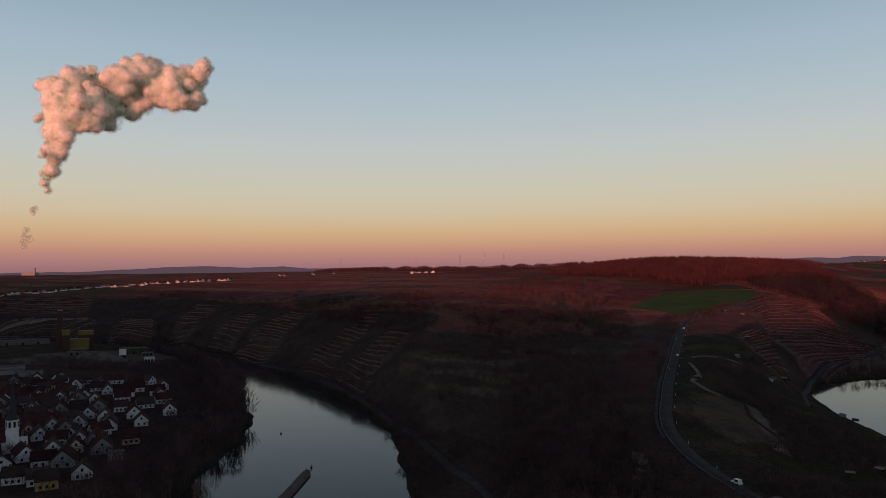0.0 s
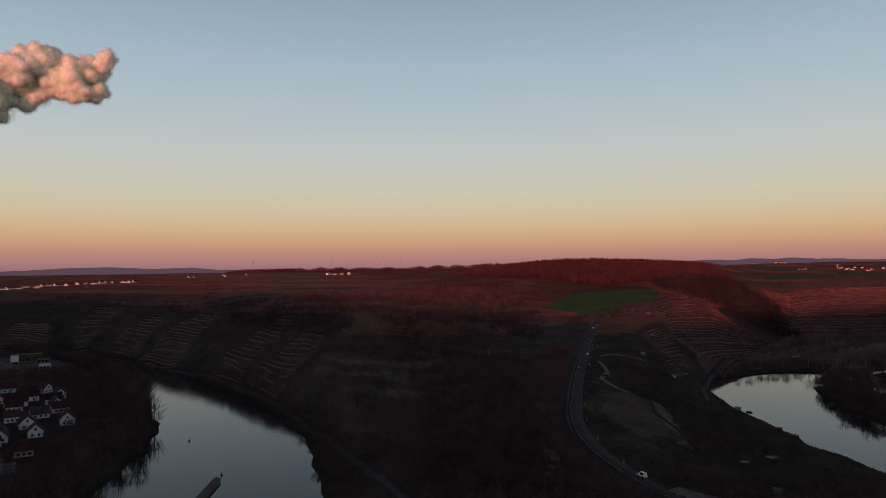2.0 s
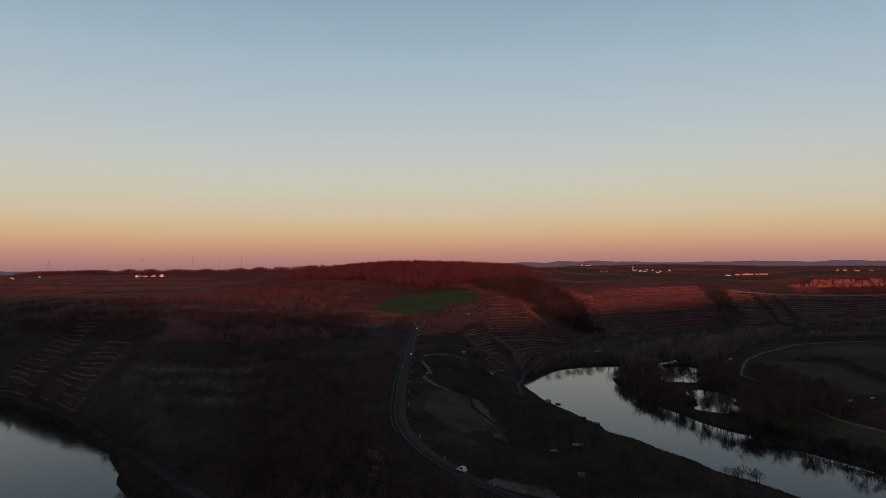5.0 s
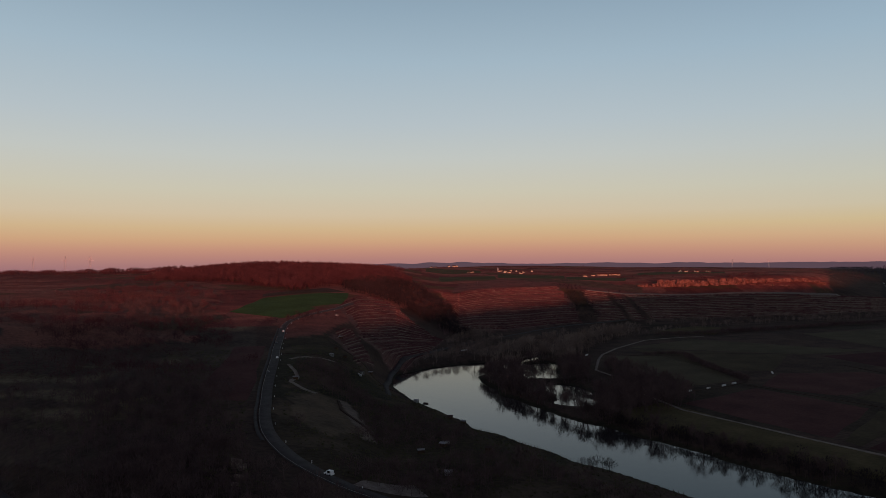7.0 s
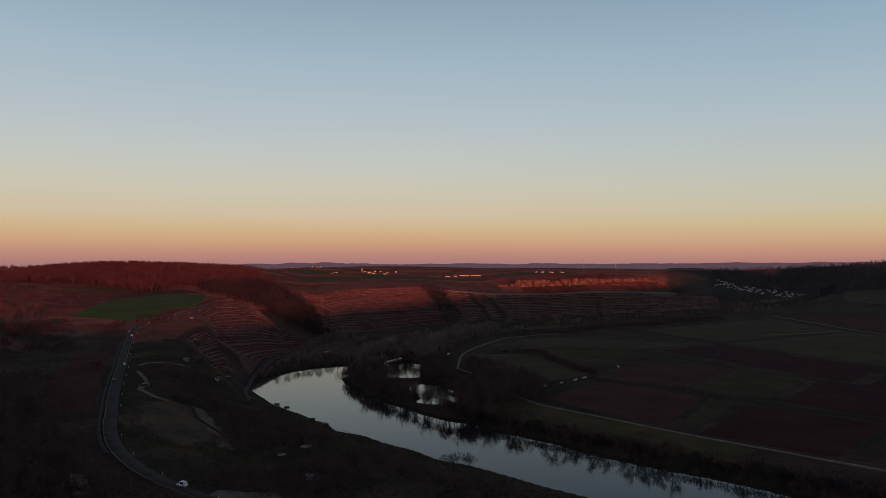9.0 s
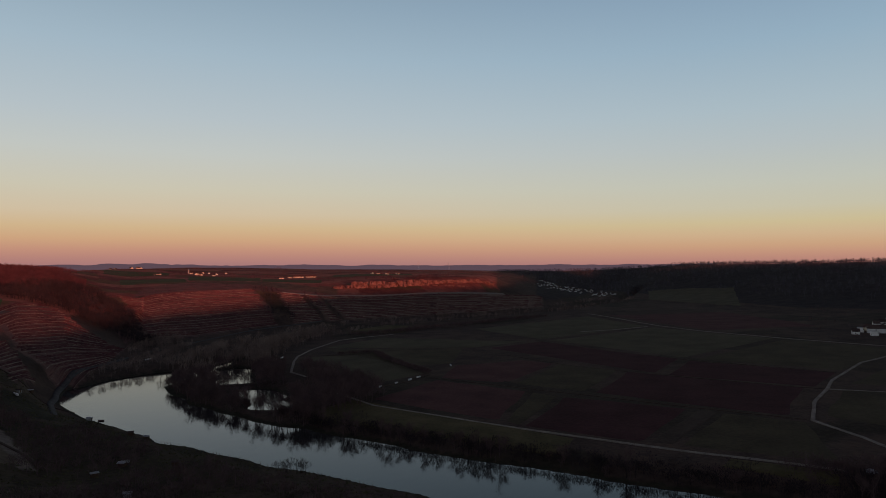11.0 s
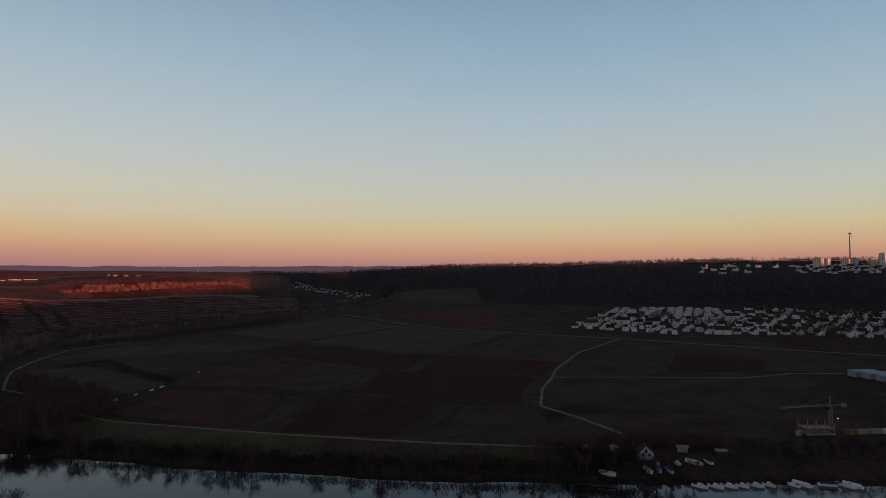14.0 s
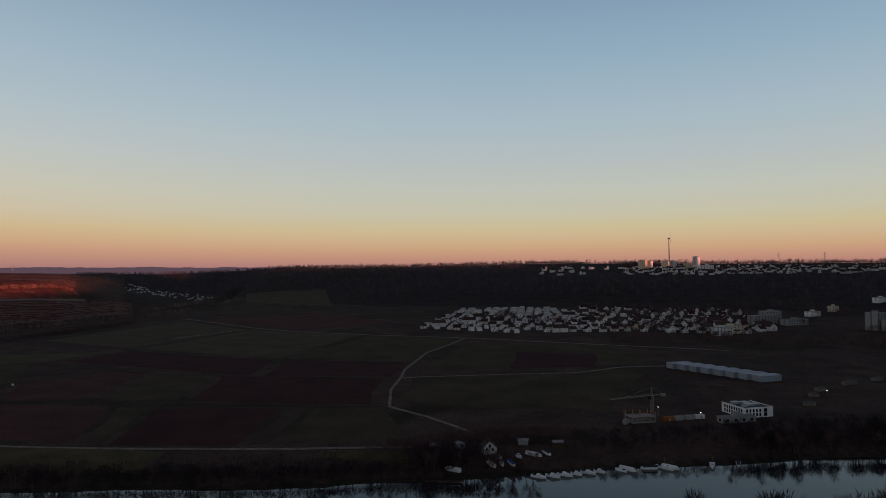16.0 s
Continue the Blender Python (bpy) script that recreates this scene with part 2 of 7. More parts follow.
UPPER_Z = [78, 78, 78, 78, 79, 78, 78, 76, 74, 72, 72, 71, 73, 75, 66, 80, 82.5, 86, 81, 76, 85, 87, 88, 40, 35, 95, 100, 100, 100, 98, 98, 98, 98]
RIDGE_D = [3200, 3200, 3200, 3000, 2800, 2200, 2100, 1900, 1700, 1500, 1500, 1500, 1500, 1600, 2200, 2296, 2400, 2600, 2600, 2800, 2800, 3000, 3000, 3200, 3800, 3400, 3000, 2900, 2800, 2800, 2800, 2800, 2800]
RIDGE_Z = [88, 90, 92, 95, 98, 103, 106, 106.5, 109, 112, 113, 112, 109, 107, 116, 117.9, 120, 124, 119, 114, 112, 110, 104, 97, 105, 125, 122, 125, 130, 128, 120, 120, 120]
FAR_Z = [92, 92, 94, 96, 100, 104, 106, 108, 108, 108, 108, 108, 108, 112, 122, 123.9, 126, 130, 126, 120, 118, 116, 106, 96, 104, 122, 120, 122, 126, 124, 118, 118, 118]
RIVER_A = [(-56, 60), (-61, 150), (-66, 250), (-69, 340), (-78, 420), (-101, 500), (-146, 590), (-205, 690), (-288, 822), (-412, 955), (-600, 1050), (-900, 1100)]
RIVER_B = [(345, -700), (340, -480), (345, -330), (338, -200), (312, -60), (292, 60), (287, 180), (288, 280), (290, 370), (302, 460), (325, 530), (348, 582), (398, 603), (465, 607), (540, 642), (612, 692), (700, 738), (820, 765), (1000, 800), (1170, 785), (1340, 735), (1560, 690), (1950, 700), (2600, 830)]
POND_A = [(368, 398), (386, 424), (405, 457)]
POND_B = [(428, 512), (452, 545), (486, 577)]
# unseen hills behind the camera, ridge heights set by the shade they cast
BACK_AZ = [138, 152, 165, 185, 205, 225, 250, 275, 300, 312]
BACK = [(300, 520, 12, 780, 84, 1700, 125, 2400, 139), (300, 520, 12, 780, 92, 1700, 212, 2400, 245), (300, 420, 10, 640, 88, 900, 110, 1600, 195), (300, 330, 8, 500, 86, 800, 104, 1600, 195)] + [(300, 330, 8, 500, 86, 800, 100, 1600, 156), (300, 330, 8, 500, 86, 800, 104, 1600, 192)] + [(300, 330, 8, 500, 86, 800, 104, 1600, 172), (300, 330, 8, 500, 86, 800, 104, 1600, 160)] + [(300, 420, 8, 620, 80, 900, 96, 1900, 150), (300, 800, 7, 960, 70, 1400, 82, 2600, 92)]


def table(front, i):
    """A breakline all the way round: the modelled sector, then unseen hills added behind to shade the valley."""
    return np.array(list(front) + [row[i] for row in BACK], float)


ALL_AZ = np.array(AZ + BACK_AZ, float)
n_back = len(BACK)
NEAR = np.concatenate([NEAR_Z, np.full(n_back, 7.0)])
LINES_D = [np.full(len(ALL_AZ), 30.0), np.full(len(ALL_AZ), 230.0), table(FOOT_D, 1), table(BROW_D, 3), table(UPPER_D, 5), table(RIDGE_D, 7), np.full(len(ALL_AZ), 5200.0)]
LINES_Z = [NEAR * 0.9, NEAR, table(FOOT_Z, 2), table(BROW_Z, 4), table(UPPER_Z, 6), table(RIDGE_Z, 8), np.concatenate([FAR_Z, np.full(n_back, 100.0)])]


def lattice(x, y, seed):
    n = (x.astype(np.int64) * 374761393 + y.astype(np.int64) * 668265263 + seed * 974634721) & 0xFFFFFFFF
    n = ((n ^ (n >> 13)) * 1274126177) & 0xFFFFFFFF
    return ((n ^ (n >> 16)) & 0xFFFF) / 65535.0


def wob(x, y, size, seed=0):
    """Smooth value noise from -1 to 1, size metres across."""
    x, y = np.asarray(x, float) / size, np.asarray(y, float) / size
    i, j = np.floor(x), np.floor(y)
    u, v = x - i, y - j
    u, v = u * u * (3 - 2 * u), v * v * (3 - 2 * v)
    a = lattice(i, j, seed) * (1 - u) + lattice(i + 1, j, seed) * u
    c = lattice(i, j + 1, seed) * (1 - u) + lattice(i + 1, j + 1, seed) * u
    return (a * (1 - v) + c * v) * 2 - 1


def loft(az, d):
    """Height of the land without the river beds."""
    a = (az + 40) % 360 - 40
    ds = [np.interp(a, ALL_AZ, q, period=360) for q in LINES_D]
    zs = [np.interp(a, ALL_AZ, q, period=360) for q in LINES_Z]
    z = zs[0].copy()
    for k in range(len(ds) - 1):
        f = np.clip((d - ds[k]) / (ds[k + 1] - ds[k]), 0, 1)
        z = np.where(d >= ds[k], zs[k] * (1 - f) + zs[k + 1] * f, z)
    return z


def line_at(row, az):
    return np.interp(az, AZ, row)


def off_line(x, y, line):
    best = np.full(np.shape(x), 1e9)
    for (x0, y0), (x1, y1) in zip(line[:-1], line[1:]):
        dx, dy = x1 - x0, y1 - y0
        f = np.clip(((x - x0) * dx + (y - y0) * dy) / (dx * dx + dy * dy), 0, 1)
        best = np.minimum(best, np.hypot(x - x0 - f * dx, y - y0 - f * dy))
    return best


def inside(x, y, ring):
    """Within a ring of corners of the plan."""
    hit = np.zeros(np.shape(x), bool)
    for (x0, y0), (x1, y1) in zip(ring, ring[1:] + ring[:1]):
        hit ^= ((y0 > y) != (y1 > y)) & (x < (x1 - x0) * (y - y0) / (y1 - y0 + 1e-9) + x0)
    return hit


SLIP = [(140, 405), (164, 420), (179, 411), (183, 400), (172, 372), (167, 350), (136, 325), (132, 362)]


def beyond_bank(x, y):
    """Metres from the nearest water edge; negative in the river."""
    edge = 3.0 * wob(x, y, 23, 5)
    a = off_line(x, y, RIVER_A) - np.interp(np.asarray(y, float), [250, 340, 420, 560, 700], [54, 52, 46, 41, 40])
    left = np.asarray(x, float) < np.interp(np.asarray(y, float), [60, 340, 420, 500, 590, 690, 822, 955], [-62, -74, -80, -101, -146, -205, -288, -412])
    a = a + np.where(left, np.interp(np.asarray(y, float), [300, 430, 507, 600, 700], [2, 6, 10, 20, 20]), 0)
    c = off_line(x, y, RIVER_B) - np.interp(np.asarray(y, float), [-100, 200, 440, 530, 600, 660], [38, 32, 36, 43, 34, 22])
    c = c + np.clip((np.asarray(x, float) - 425) / 60, 0, 1) * np.clip((np.asarray(y, float) - 560) / 30, 0, 1) * 24
    e = np.minimum(off_line(x, y, POND_A) - 15 + 3 * wob(x, y, 14, 69), off_line(x, y, POND_B) - 17 + 3 * wob(x, y, 14, 70))
    return np.minimum(np.minimum(a, c), e) + edge


def land(x, y):
    """Height of the ground at a place of the plan."""
    x, y = np.asarray(x, float), np.asarray(y, float)
    d, az = np.hypot(x, y), np.degrees(np.arctan2(x, y))
    z = sum(w * loft(az + o, d * s) for o, s, w in ((0, 1, .2), (-0.8, 1, .16), (0.8, 1, .16), (-1.6, 1, .08), (1.6, 1, .08), (0, 0.98, .16), (0, 1.02, .16)))
    hilly = np.clip((z - 12) / 30, 0, 1)
    z = z + hilly * (1.8 * wob(x, y, 120, 1) + 0.5 * wob(x, y, 37, 2)) + 0.25 * wob(x, y, 60, 3)
    up = (d - line_at(FOOT_D, az)) / (line_at(BROW_D, az) - line_at(FOOT_D, az))
    fold = np.clip((az + 7) / 4, 0, 1) * np.clip((13 - az) / 3, 0, 1) * np.clip((up - 0.15) / 0.3, 0, 1) * np.clip((2.2 - up) / 0.8, 0, 1)
    z = z + fold * (4.5 * wob(x + 0.5 * y, y, 95, 61) + 2.2 * wob(x, y, 36, 62))
    # two invented hills out of view, added to shade the far forest
    across, along_sun = 0.906 * x - 0.423 * y, 0.423 * x + 0.906 * y
    shade_hill_a = 310 * np.clip((across - 2370) / 90, 0, 1) * np.clip((3300 - across) / 200, 0, 1) * np.exp(-((along_sun + 1100) / 300) ** 2)
    shade_hill_b = 315 * np.clip((2260 - across) / 90, 0, 1) * np.clip((across - 1450) / 200, 0, 1) * np.exp(-((along_sun + 1500) / 300) ** 2)
    z = np.maximum(z, np.maximum(shade_hill_a, shade_hill_b))
    bank = beyond_bank(x, y)
    shore = np.clip(bank / 26, 0, 1)
    z = np.where(bank < 26, np.minimum(z, 0.4 + (z - 0.4) * shore), z)
    return np.where(bank < 0, np.maximum(-3.0, bank * 0.5), z)


def place(az, d):
    a = np.radians(az)
    return d * np.sin(a), d * np.cos(a)

# ---- the ground: one sheet to the horizon ----
def sheet(name, verts, faces, mat, smooth=True):
    me = bpy.data.meshes.new(name)
    me.from_pydata(verts, [], faces)
    me.materials.append(mat)
    if smooth:
        me.polygons.foreach_set("use_smooth", np.ones(len(me.polygons), bool))
    return new(name, me)


def quads(name, verts, quad, mat, tris=None):
    """A mesh straight from arrays: verts (n, 3), quads (m, 4) and triangles (k, 3)."""
    me = bpy.data.meshes.new(name)
    quad = np.asarray(quad, np.int32).reshape(-1, 4)
    tris = np.zeros((0, 3), np.int32) if tris is None else np.asarray(tris, np.int32).reshape(-1, 3)
    me.vertices.add(len(verts))
    me.vertices.foreach_set("co", np.asarray(verts, np.float32).ravel())
    me.loops.add(quad.size + tris.size)
    me.loops.foreach_set("vertex_index", np.concatenate([quad.ravel(), tris.ravel()]))
    me.polygons.add(len(quad) + len(tris))
    me.polygons.foreach_set("loop_start", np.concatenate([np.arange(len(quad)) * 4, quad.size + np.arange(len(tris)) * 3]).astype(np.int32))
    me.materials.append(mat)
    me.update(calc_edges=True)
    return new(name, me)


az_steps = np.concatenate([np.arange(-42, 130, 0.25), np.arange(130, 165, 0.5), np.arange(165, 318, 2.0)])
rings = np.concatenate([[0.01, 60, 120, 170], np.geomspace(205, 5200, 300)])
A2, D2 = np.meshgrid(az_steps, rings)
GX, GY = place(A2, D2)
GZ = land(GX, GY)
rows_n, cols_n = A2.shape
idx = np.arange(rows_n * cols_n).reshape(rows_n, cols_n)
nxt = np.roll(idx, -1, axis=1)
ground = quads("ground", np.stack([GX.ravel(), GY.ravel(), GZ.ravel()], 1),
               np.stack([idx[:-1].ravel(), nxt[:-1].ravel(), nxt[1:].ravel(), idx[1:].ravel()], 1)[:, ::-1], GROUND)
ground.data.polygons.foreach_set("use_smooth", np.ones(len(ground.data.polygons), bool))
tagged(ground, "dark winter valley floor, vineyard slopes and plateau", "ground", kind="structure")


# terraced plots: bearings at the lowest level, bearings at the highest, the two levels, number of walls, their height
PLOTS = [(-36, -26.7, -36, -26.3, 0.05, 0.45, 11, 1.0), (-25.7, -22.7, -24.7, -22.4, 0.05, 0.42, 11, 1.0), (-36, -27.3, -36, -26.5, 0.56, 0.95, 11, 1.0),
         (-22.3, -20.8, -19.6, -17.6, 0.12, 0.85, 14, 1.0), (-19.6, -17.6, -16.0, -14.6, 0.08, 0.72, 13, 1.0), (-17.2, -14.3, -12.6, -11.0, 0.08, 0.90, 16, 1.0),
         (-11.7, -9.4, -6.2, -5.0, 0.10, 0.98, 16, 0.75), (-8.9, -6.6, -4.7, -2.7, 0.12, 0.72, 12, 0.7), (24.7, 26.2, 22.9, 24.2, 0.18, 0.60, 12, 0.9),
         (28.4, 30.8, 25.0, 32.2, 0.05, 0.46, 11, 0.6), (25.0, 31.6, 23.4, 26.9, 0.49, 1.12, 15, 0.6), (33.2, 43.2, 31.4, 41.2, 0.04, 1.12, 23, 0.5),
         (44.4, 46.9, 43.2, 45.1, 0.05, 0.95, 15, 1.0), (47.3, 48.2, 45.5, 46.3, 0.05, 0.95, 15, 1.0), (48.6, 56.0, 46.6, 56.0, 0.05, 0.96, 15, 1.0), (55.9, 64.5, 55.9, 64.5, 0.05, 0.96, 15, 1.0)]


def in_plot(az, s):
    hit = np.zeros(np.shape(az), bool)
    for l0, h0, l1, h1, s0, s1, n, high in PLOTS:
        f = (s - s0) / (s1 - s0)
        hit |= (f > -0.03) & (f < 1.03) & (az > l0 + (l1 - l0) * f) & (az < h0 + (h1 - h0) * f)
    return hit


def land_and_sun_tone(x, y, z):
    d, az = np.hypot(x, y), np.degrees(np.arctan2(x, y))
    tone = np.zeros((*x.shape, 3))
    tone[:] = (0.060, 0.042, 0.035)
    patch = wob(x, y, 160, 8) + 0.6 * wob(x, y, 55, 9)
    tone[patch > 0.35] = (0.05, 0.036, 0.030)
    tone[patch < -0.45] = (0.043, 0.034, 0.026)
    s = (d - line_at(FOOT_D, az)) / (line_at(BROW_D, az) - line_at(FOOT_D, az))
    slope = (az > -24) & (az < 17) & (s > 0.1)
    level = wob(s * 900 + 20 * wob(x, y, 90, 21), az * 9, 46, 22) + 0.5 * wob(x, y, 40, 23)
    # slope tones are lifted to include the haze at middle distance
    tone[slope] = (0.066, 0.051, 0.043)
    lean = level + 0.5 * wob(x, y, 150, 74)
    tone[slope & (s > 0.25) & (lean > 0.05)] = (0.088, 0.072, 0.051)
    tone[slope & (s > 0.3) & (lean > 0.35)] = (0.128, 0.108, 0.076)
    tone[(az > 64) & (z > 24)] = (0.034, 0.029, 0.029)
    # brow and plateau: the red of the last sun is painted into these tones
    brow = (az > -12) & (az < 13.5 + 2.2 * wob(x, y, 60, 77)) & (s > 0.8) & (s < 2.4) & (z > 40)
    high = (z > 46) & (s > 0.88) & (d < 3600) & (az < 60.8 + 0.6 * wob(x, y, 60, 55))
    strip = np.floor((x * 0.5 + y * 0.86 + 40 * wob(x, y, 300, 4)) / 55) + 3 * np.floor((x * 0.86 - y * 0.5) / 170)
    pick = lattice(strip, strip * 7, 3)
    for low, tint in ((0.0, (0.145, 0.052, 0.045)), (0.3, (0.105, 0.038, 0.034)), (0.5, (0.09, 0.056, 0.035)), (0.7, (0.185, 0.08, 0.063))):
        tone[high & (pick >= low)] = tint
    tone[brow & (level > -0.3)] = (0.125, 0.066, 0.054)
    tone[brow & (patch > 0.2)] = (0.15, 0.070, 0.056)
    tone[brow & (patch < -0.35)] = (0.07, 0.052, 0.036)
    edge = 0.7 * wob(x, y, 45, 52)
    thicket = (az > -38) & (az < -2 + 3 * edge + 2.5 * patch) & (s > 0.0) & (s < 1.02 + 0.08 * patch)
    # thicket ground, also lifted for haze
    tone[thicket] = (0.054, 0.043, 0.038)
    vine = in_plot(az + 0.4 * edge, s)
    tone[vine] = (0.102, 0.060, 0.055)
    tone[vine & (az > 44)] = (0.104, 0.066, 0.058)
    tone[vine & (az < 0)] = (0.070, 0.056, 0.047)
    # ground above the second vineyard, with sunset red in its colour
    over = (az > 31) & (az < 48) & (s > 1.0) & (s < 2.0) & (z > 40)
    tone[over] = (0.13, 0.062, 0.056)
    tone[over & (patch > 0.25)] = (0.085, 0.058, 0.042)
    road_x = np.interp(y, [200, 257, 303, 344, 448, 612, 702, 850], [175, 114, 103, 107, 142, 205, 248, 386])
    side = (x > road_x) & (az > 13) & (az < 48) & ~vine & (z < 56) & (s < 0.95) & (x < 262)
    tone[side] = (0.044, 0.036, 0.026)
    tone[side & (patch < -0.1)] = (0.036, 0.034, 0.024)
    tone[side & (wob(x, y, 26, 63) + 0.5 * wob(x, y, 9, 64) > 0.42)] = (0.064, 0.050, 0.038)
    slip = inside(x + 4 * wob(x, y, 14, 65), y + 4 * wob(x, y, 12, 75), SLIP)
    tone[side & slip] = (0.085, 0.068, 0.050)
    tone[side & (off_line(x, y, [(180, 408), (172, 378), (167, 352), (160, 332)]) < 3.5 + 1.5 * wob(x, y, 9, 76))] = (0.15, 0.128, 0.108)
    # top of the spur, reddened where the low sun reaches it
    sun_red_top = (az > 18 + 3 * edge) & (az < 27) & (s > 0.72) & (s < 1.2) & ~vine
    tone[sun_red_top] = (0.13, 0.058, 0.05)
    yard = np.hypot((x + 385) / 1.25, y - 785) + 14 * wob(x, y, 24, 78)
    tone[(yard < 70) & (z < 14)] = (0.105, 0.088, 0.076)
    tone[beyond_bank(x, y) < 4] = (0.03, 0.027, 0.02)
    return tone


tone = land_and_sun_tone(GX, GY, GZ).reshape(-1, 3)
layer = ground.data.color_attributes.new("land_and_sun_tone", "FLOAT_COLOR", "POINT")
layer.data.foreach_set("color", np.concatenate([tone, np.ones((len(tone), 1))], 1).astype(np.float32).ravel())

water = sheet("river", [(-1000, -800, 0), (2800, -800, 0), (2800, 1300, 0), (-1000, 1300, 0)], [(0, 1, 2, 3)], WATER, False)
tagged(water, "calm grey river reflecting the evening sky", "river", kind="structure")


# ---- woods ----
def bare_tree(rng, height, spread, twigs, blade, limbs=4):
    """Vertices and triangles of a leafless tree: trunk, limbs and a haze of thin twigs."""
    v, f = [], []

    def spike(p, q, w):
        p, q = np.array(p, float), np.array(q, float)
        d = q - p
        s = np.cross(d, rng.normal(size=3))
        s *= w / (np.linalg.norm(s) + 1e-9)
        k = len(v)
        v.extend([p - s, p + s, q])
        f.append((k, k + 1, k + 2))

    def stem(p, q, w0, w1):
        p, q = np.array(p, float), np.array(q, float)
        k = len(v)
        for c, w in ((p, w0), (q, w1)):
            for i in range(3):
                v.append(c + np.array([math.cos(i * 2.1) * w, math.sin(i * 2.1) * w, 0]))
        for i in range(3):
            j = (i + 1) % 3
            f.extend([(k + i, k + j, k + 3 + j), (k + i, k + 3 + j, k + 3 + i)])

    top = np.array([rng.normal() * 0.05, rng.normal() * 0.05, 0.8]) * height
    stem((0, 0, -0.4), top, 0.022 * height, 0.006 * height)
    for i in range(limbs):
        a, r = rng.uniform(0, 6.28), rng.uniform(0.25, 0.5) * spread
        base = top * rng.uniform(0.3, 0.7)
        stem(base, base + np.array([math.cos(a) * r, math.sin(a) * r, rng.uniform(0.15, 0.35) * height]), 0.010 * height, 0.003 * height)
    for i in range(twigs):
        a, c = rng.uniform(0, 6.28), rng.uniform(-0.75, 1)
        s = math.sqrt(max(0, 1 - c * c)) * rng.uniform(0.3, 1)
        p = np.array([math.cos(a) * s * spread * 0.5, math.sin(a) * s * spread * 0.5, height * (0.62 + 0.36 * c * rng.uniform(0.5, 1))])
        out = np.array([math.cos(a) * s, math.sin(a) * s, 0.9]) * rng.uniform(0.08, 0.17) * height
        spike(p - out * 0.5, p + out, blade * height)
    return np.array(v), np.array(f)


def plant(name, xs, ys, kinds, sizes, mat, rng, label, category):
    """Many trees joined into one mesh."""
    verts, tris, base = [], [], 0
    zs = land(xs, ys)
    for x, y, z, s in zip(xs, ys, zs, sizes):
        v, f = kinds[rng.integers(len(kinds))]
        a = rng.uniform(0, 6.28)
        c, si = math.cos(a) * s, math.sin(a) * s
        w = np.empty_like(v)
        w[:, 0], w[:, 1], w[:, 2] = x + v[:, 0] * c - v[:, 1] * si, y + v[:, 0] * si + v[:, 1] * c, z + v[:, 2] * s
        verts.append(w)
        tris.append(f + base)
        base += len(v)
    ob = quads(name, np.concatenate(verts), [], mat, np.concatenate(tris))
    return tagged(ob, label, category, kind="stuff")


rng = np.random.default_rng(4)
MID_TREES = [bare_tree(rng, 12, 8, 54, 0.013, 3) for i in range(8)]
FAR_TREES = [bare_tree(rng, 14, 8.5, 34, 0.016, 1) for i in range(8)]


def scatter(n, az0, az1, d0, d1, keep, rng):
    """Even scatter over a sector of the plan, thinned by a rule keep(x, y, z, az, d)."""
    az = rng.uniform(az0, az1, n)
    d = np.sqrt(rng.uniform(d0 * d0, d1 * d1, n))
    x, y = place(az, d)
    z = land(x, y)
    k = keep(x, y, z, az, d)
    return x[k], y[k]
ROAD = [(150, 222), (133, 240), (121, 251), (115, 258), (110, 268), (107, 280), (105, 295), (105, 308), (106, 322), (109, 341), (116, 367), (126, 396), (138, 431), (153, 471), (172, 520), (191, 572), (213, 628), (234, 681), (255, 719), (275, 742), (300, 762), (340, 795), (386, 850)]


def by_road(x, y):
    """On the road, on its verge or on the slope just below it."""
    return (off_line(x, y, ROAD) < 10) | (off_line(x * 1.045, y * 1.045, ROAD) < 9) | (off_line(x * 1.09, y * 1.09, ROAD) < 9) | (off_line(x * 1.135, y * 1.135, ROAD) < 8)


LOW_LANE = [(244, 470), (258, 500), (272, 530), (291, 561), (328, 616), (412, 690), (503, 756), (627, 820), (782, 890), (959, 905)]


GULLY = [(425, 960), (470, 1060), (544, 1140), (612, 1165), (645, 1122), (628, 1040), (613, 969), (572, 850), (517, 815), (512, 900), (488, 945)]


def up_slope(az, d):
    """0 at the foot of the valley side, 1 at its brow."""
    f, b = line_at(FOOT_D, az), line_at(BROW_D, az)
    return (d - f) / (b - f)


# bush-grown strips that run up between the vineyards: bearing at the foot, shift to the brow, half width
STRIPS = [(44.0, -1.7, 0.9), (47.1, -1.9, 0.12), (48.4, -2.0, 0.12)]


def in_strip(az, s, extra=0.0):
    hit = np.zeros(np.shape(az), bool)
    for foot, shift, half in STRIPS:
        hit |= np.abs(az - foot - shift * s) < half + extra
    return hit


def wood_left(x, y, z, az, d):
    s = up_slope(az, d)
    band = wob(s * 900 + 20 * wob(x, y, 90, 21), az * 9, 46, 22) + 0.5 * wob(x, y, 40, 23)
    full = (az > -3.0 + 1.0 * wob(x, y, 50, 54)) & (az < 13.5 + 1.2 * wob(x, y, 60, 30) - 6 * np.clip(s - 0.55, 0, 1)) & (s > 0.0) & (s < 0.74 + 0.2 * wob(x, y, 90, 31)) & ~((s > 0.3) & (band > 0.3))
    top = (s > 0.7) & (s < 1.5) & (az > -12) & (az < 13) & (wob(x, y, 60, 32) + 0.5 * band > 0.15) & (wob(x, y, 17, 29) > -0.3)
    low = (s > -0.03) & (s < 0.12) & (az < -4) & (wob(x, y, 40, 33) > 0.15)
    return ((full & (wob(x, y, 46, 34) > -0.5)) | top | low) & ~by_road(x, y)


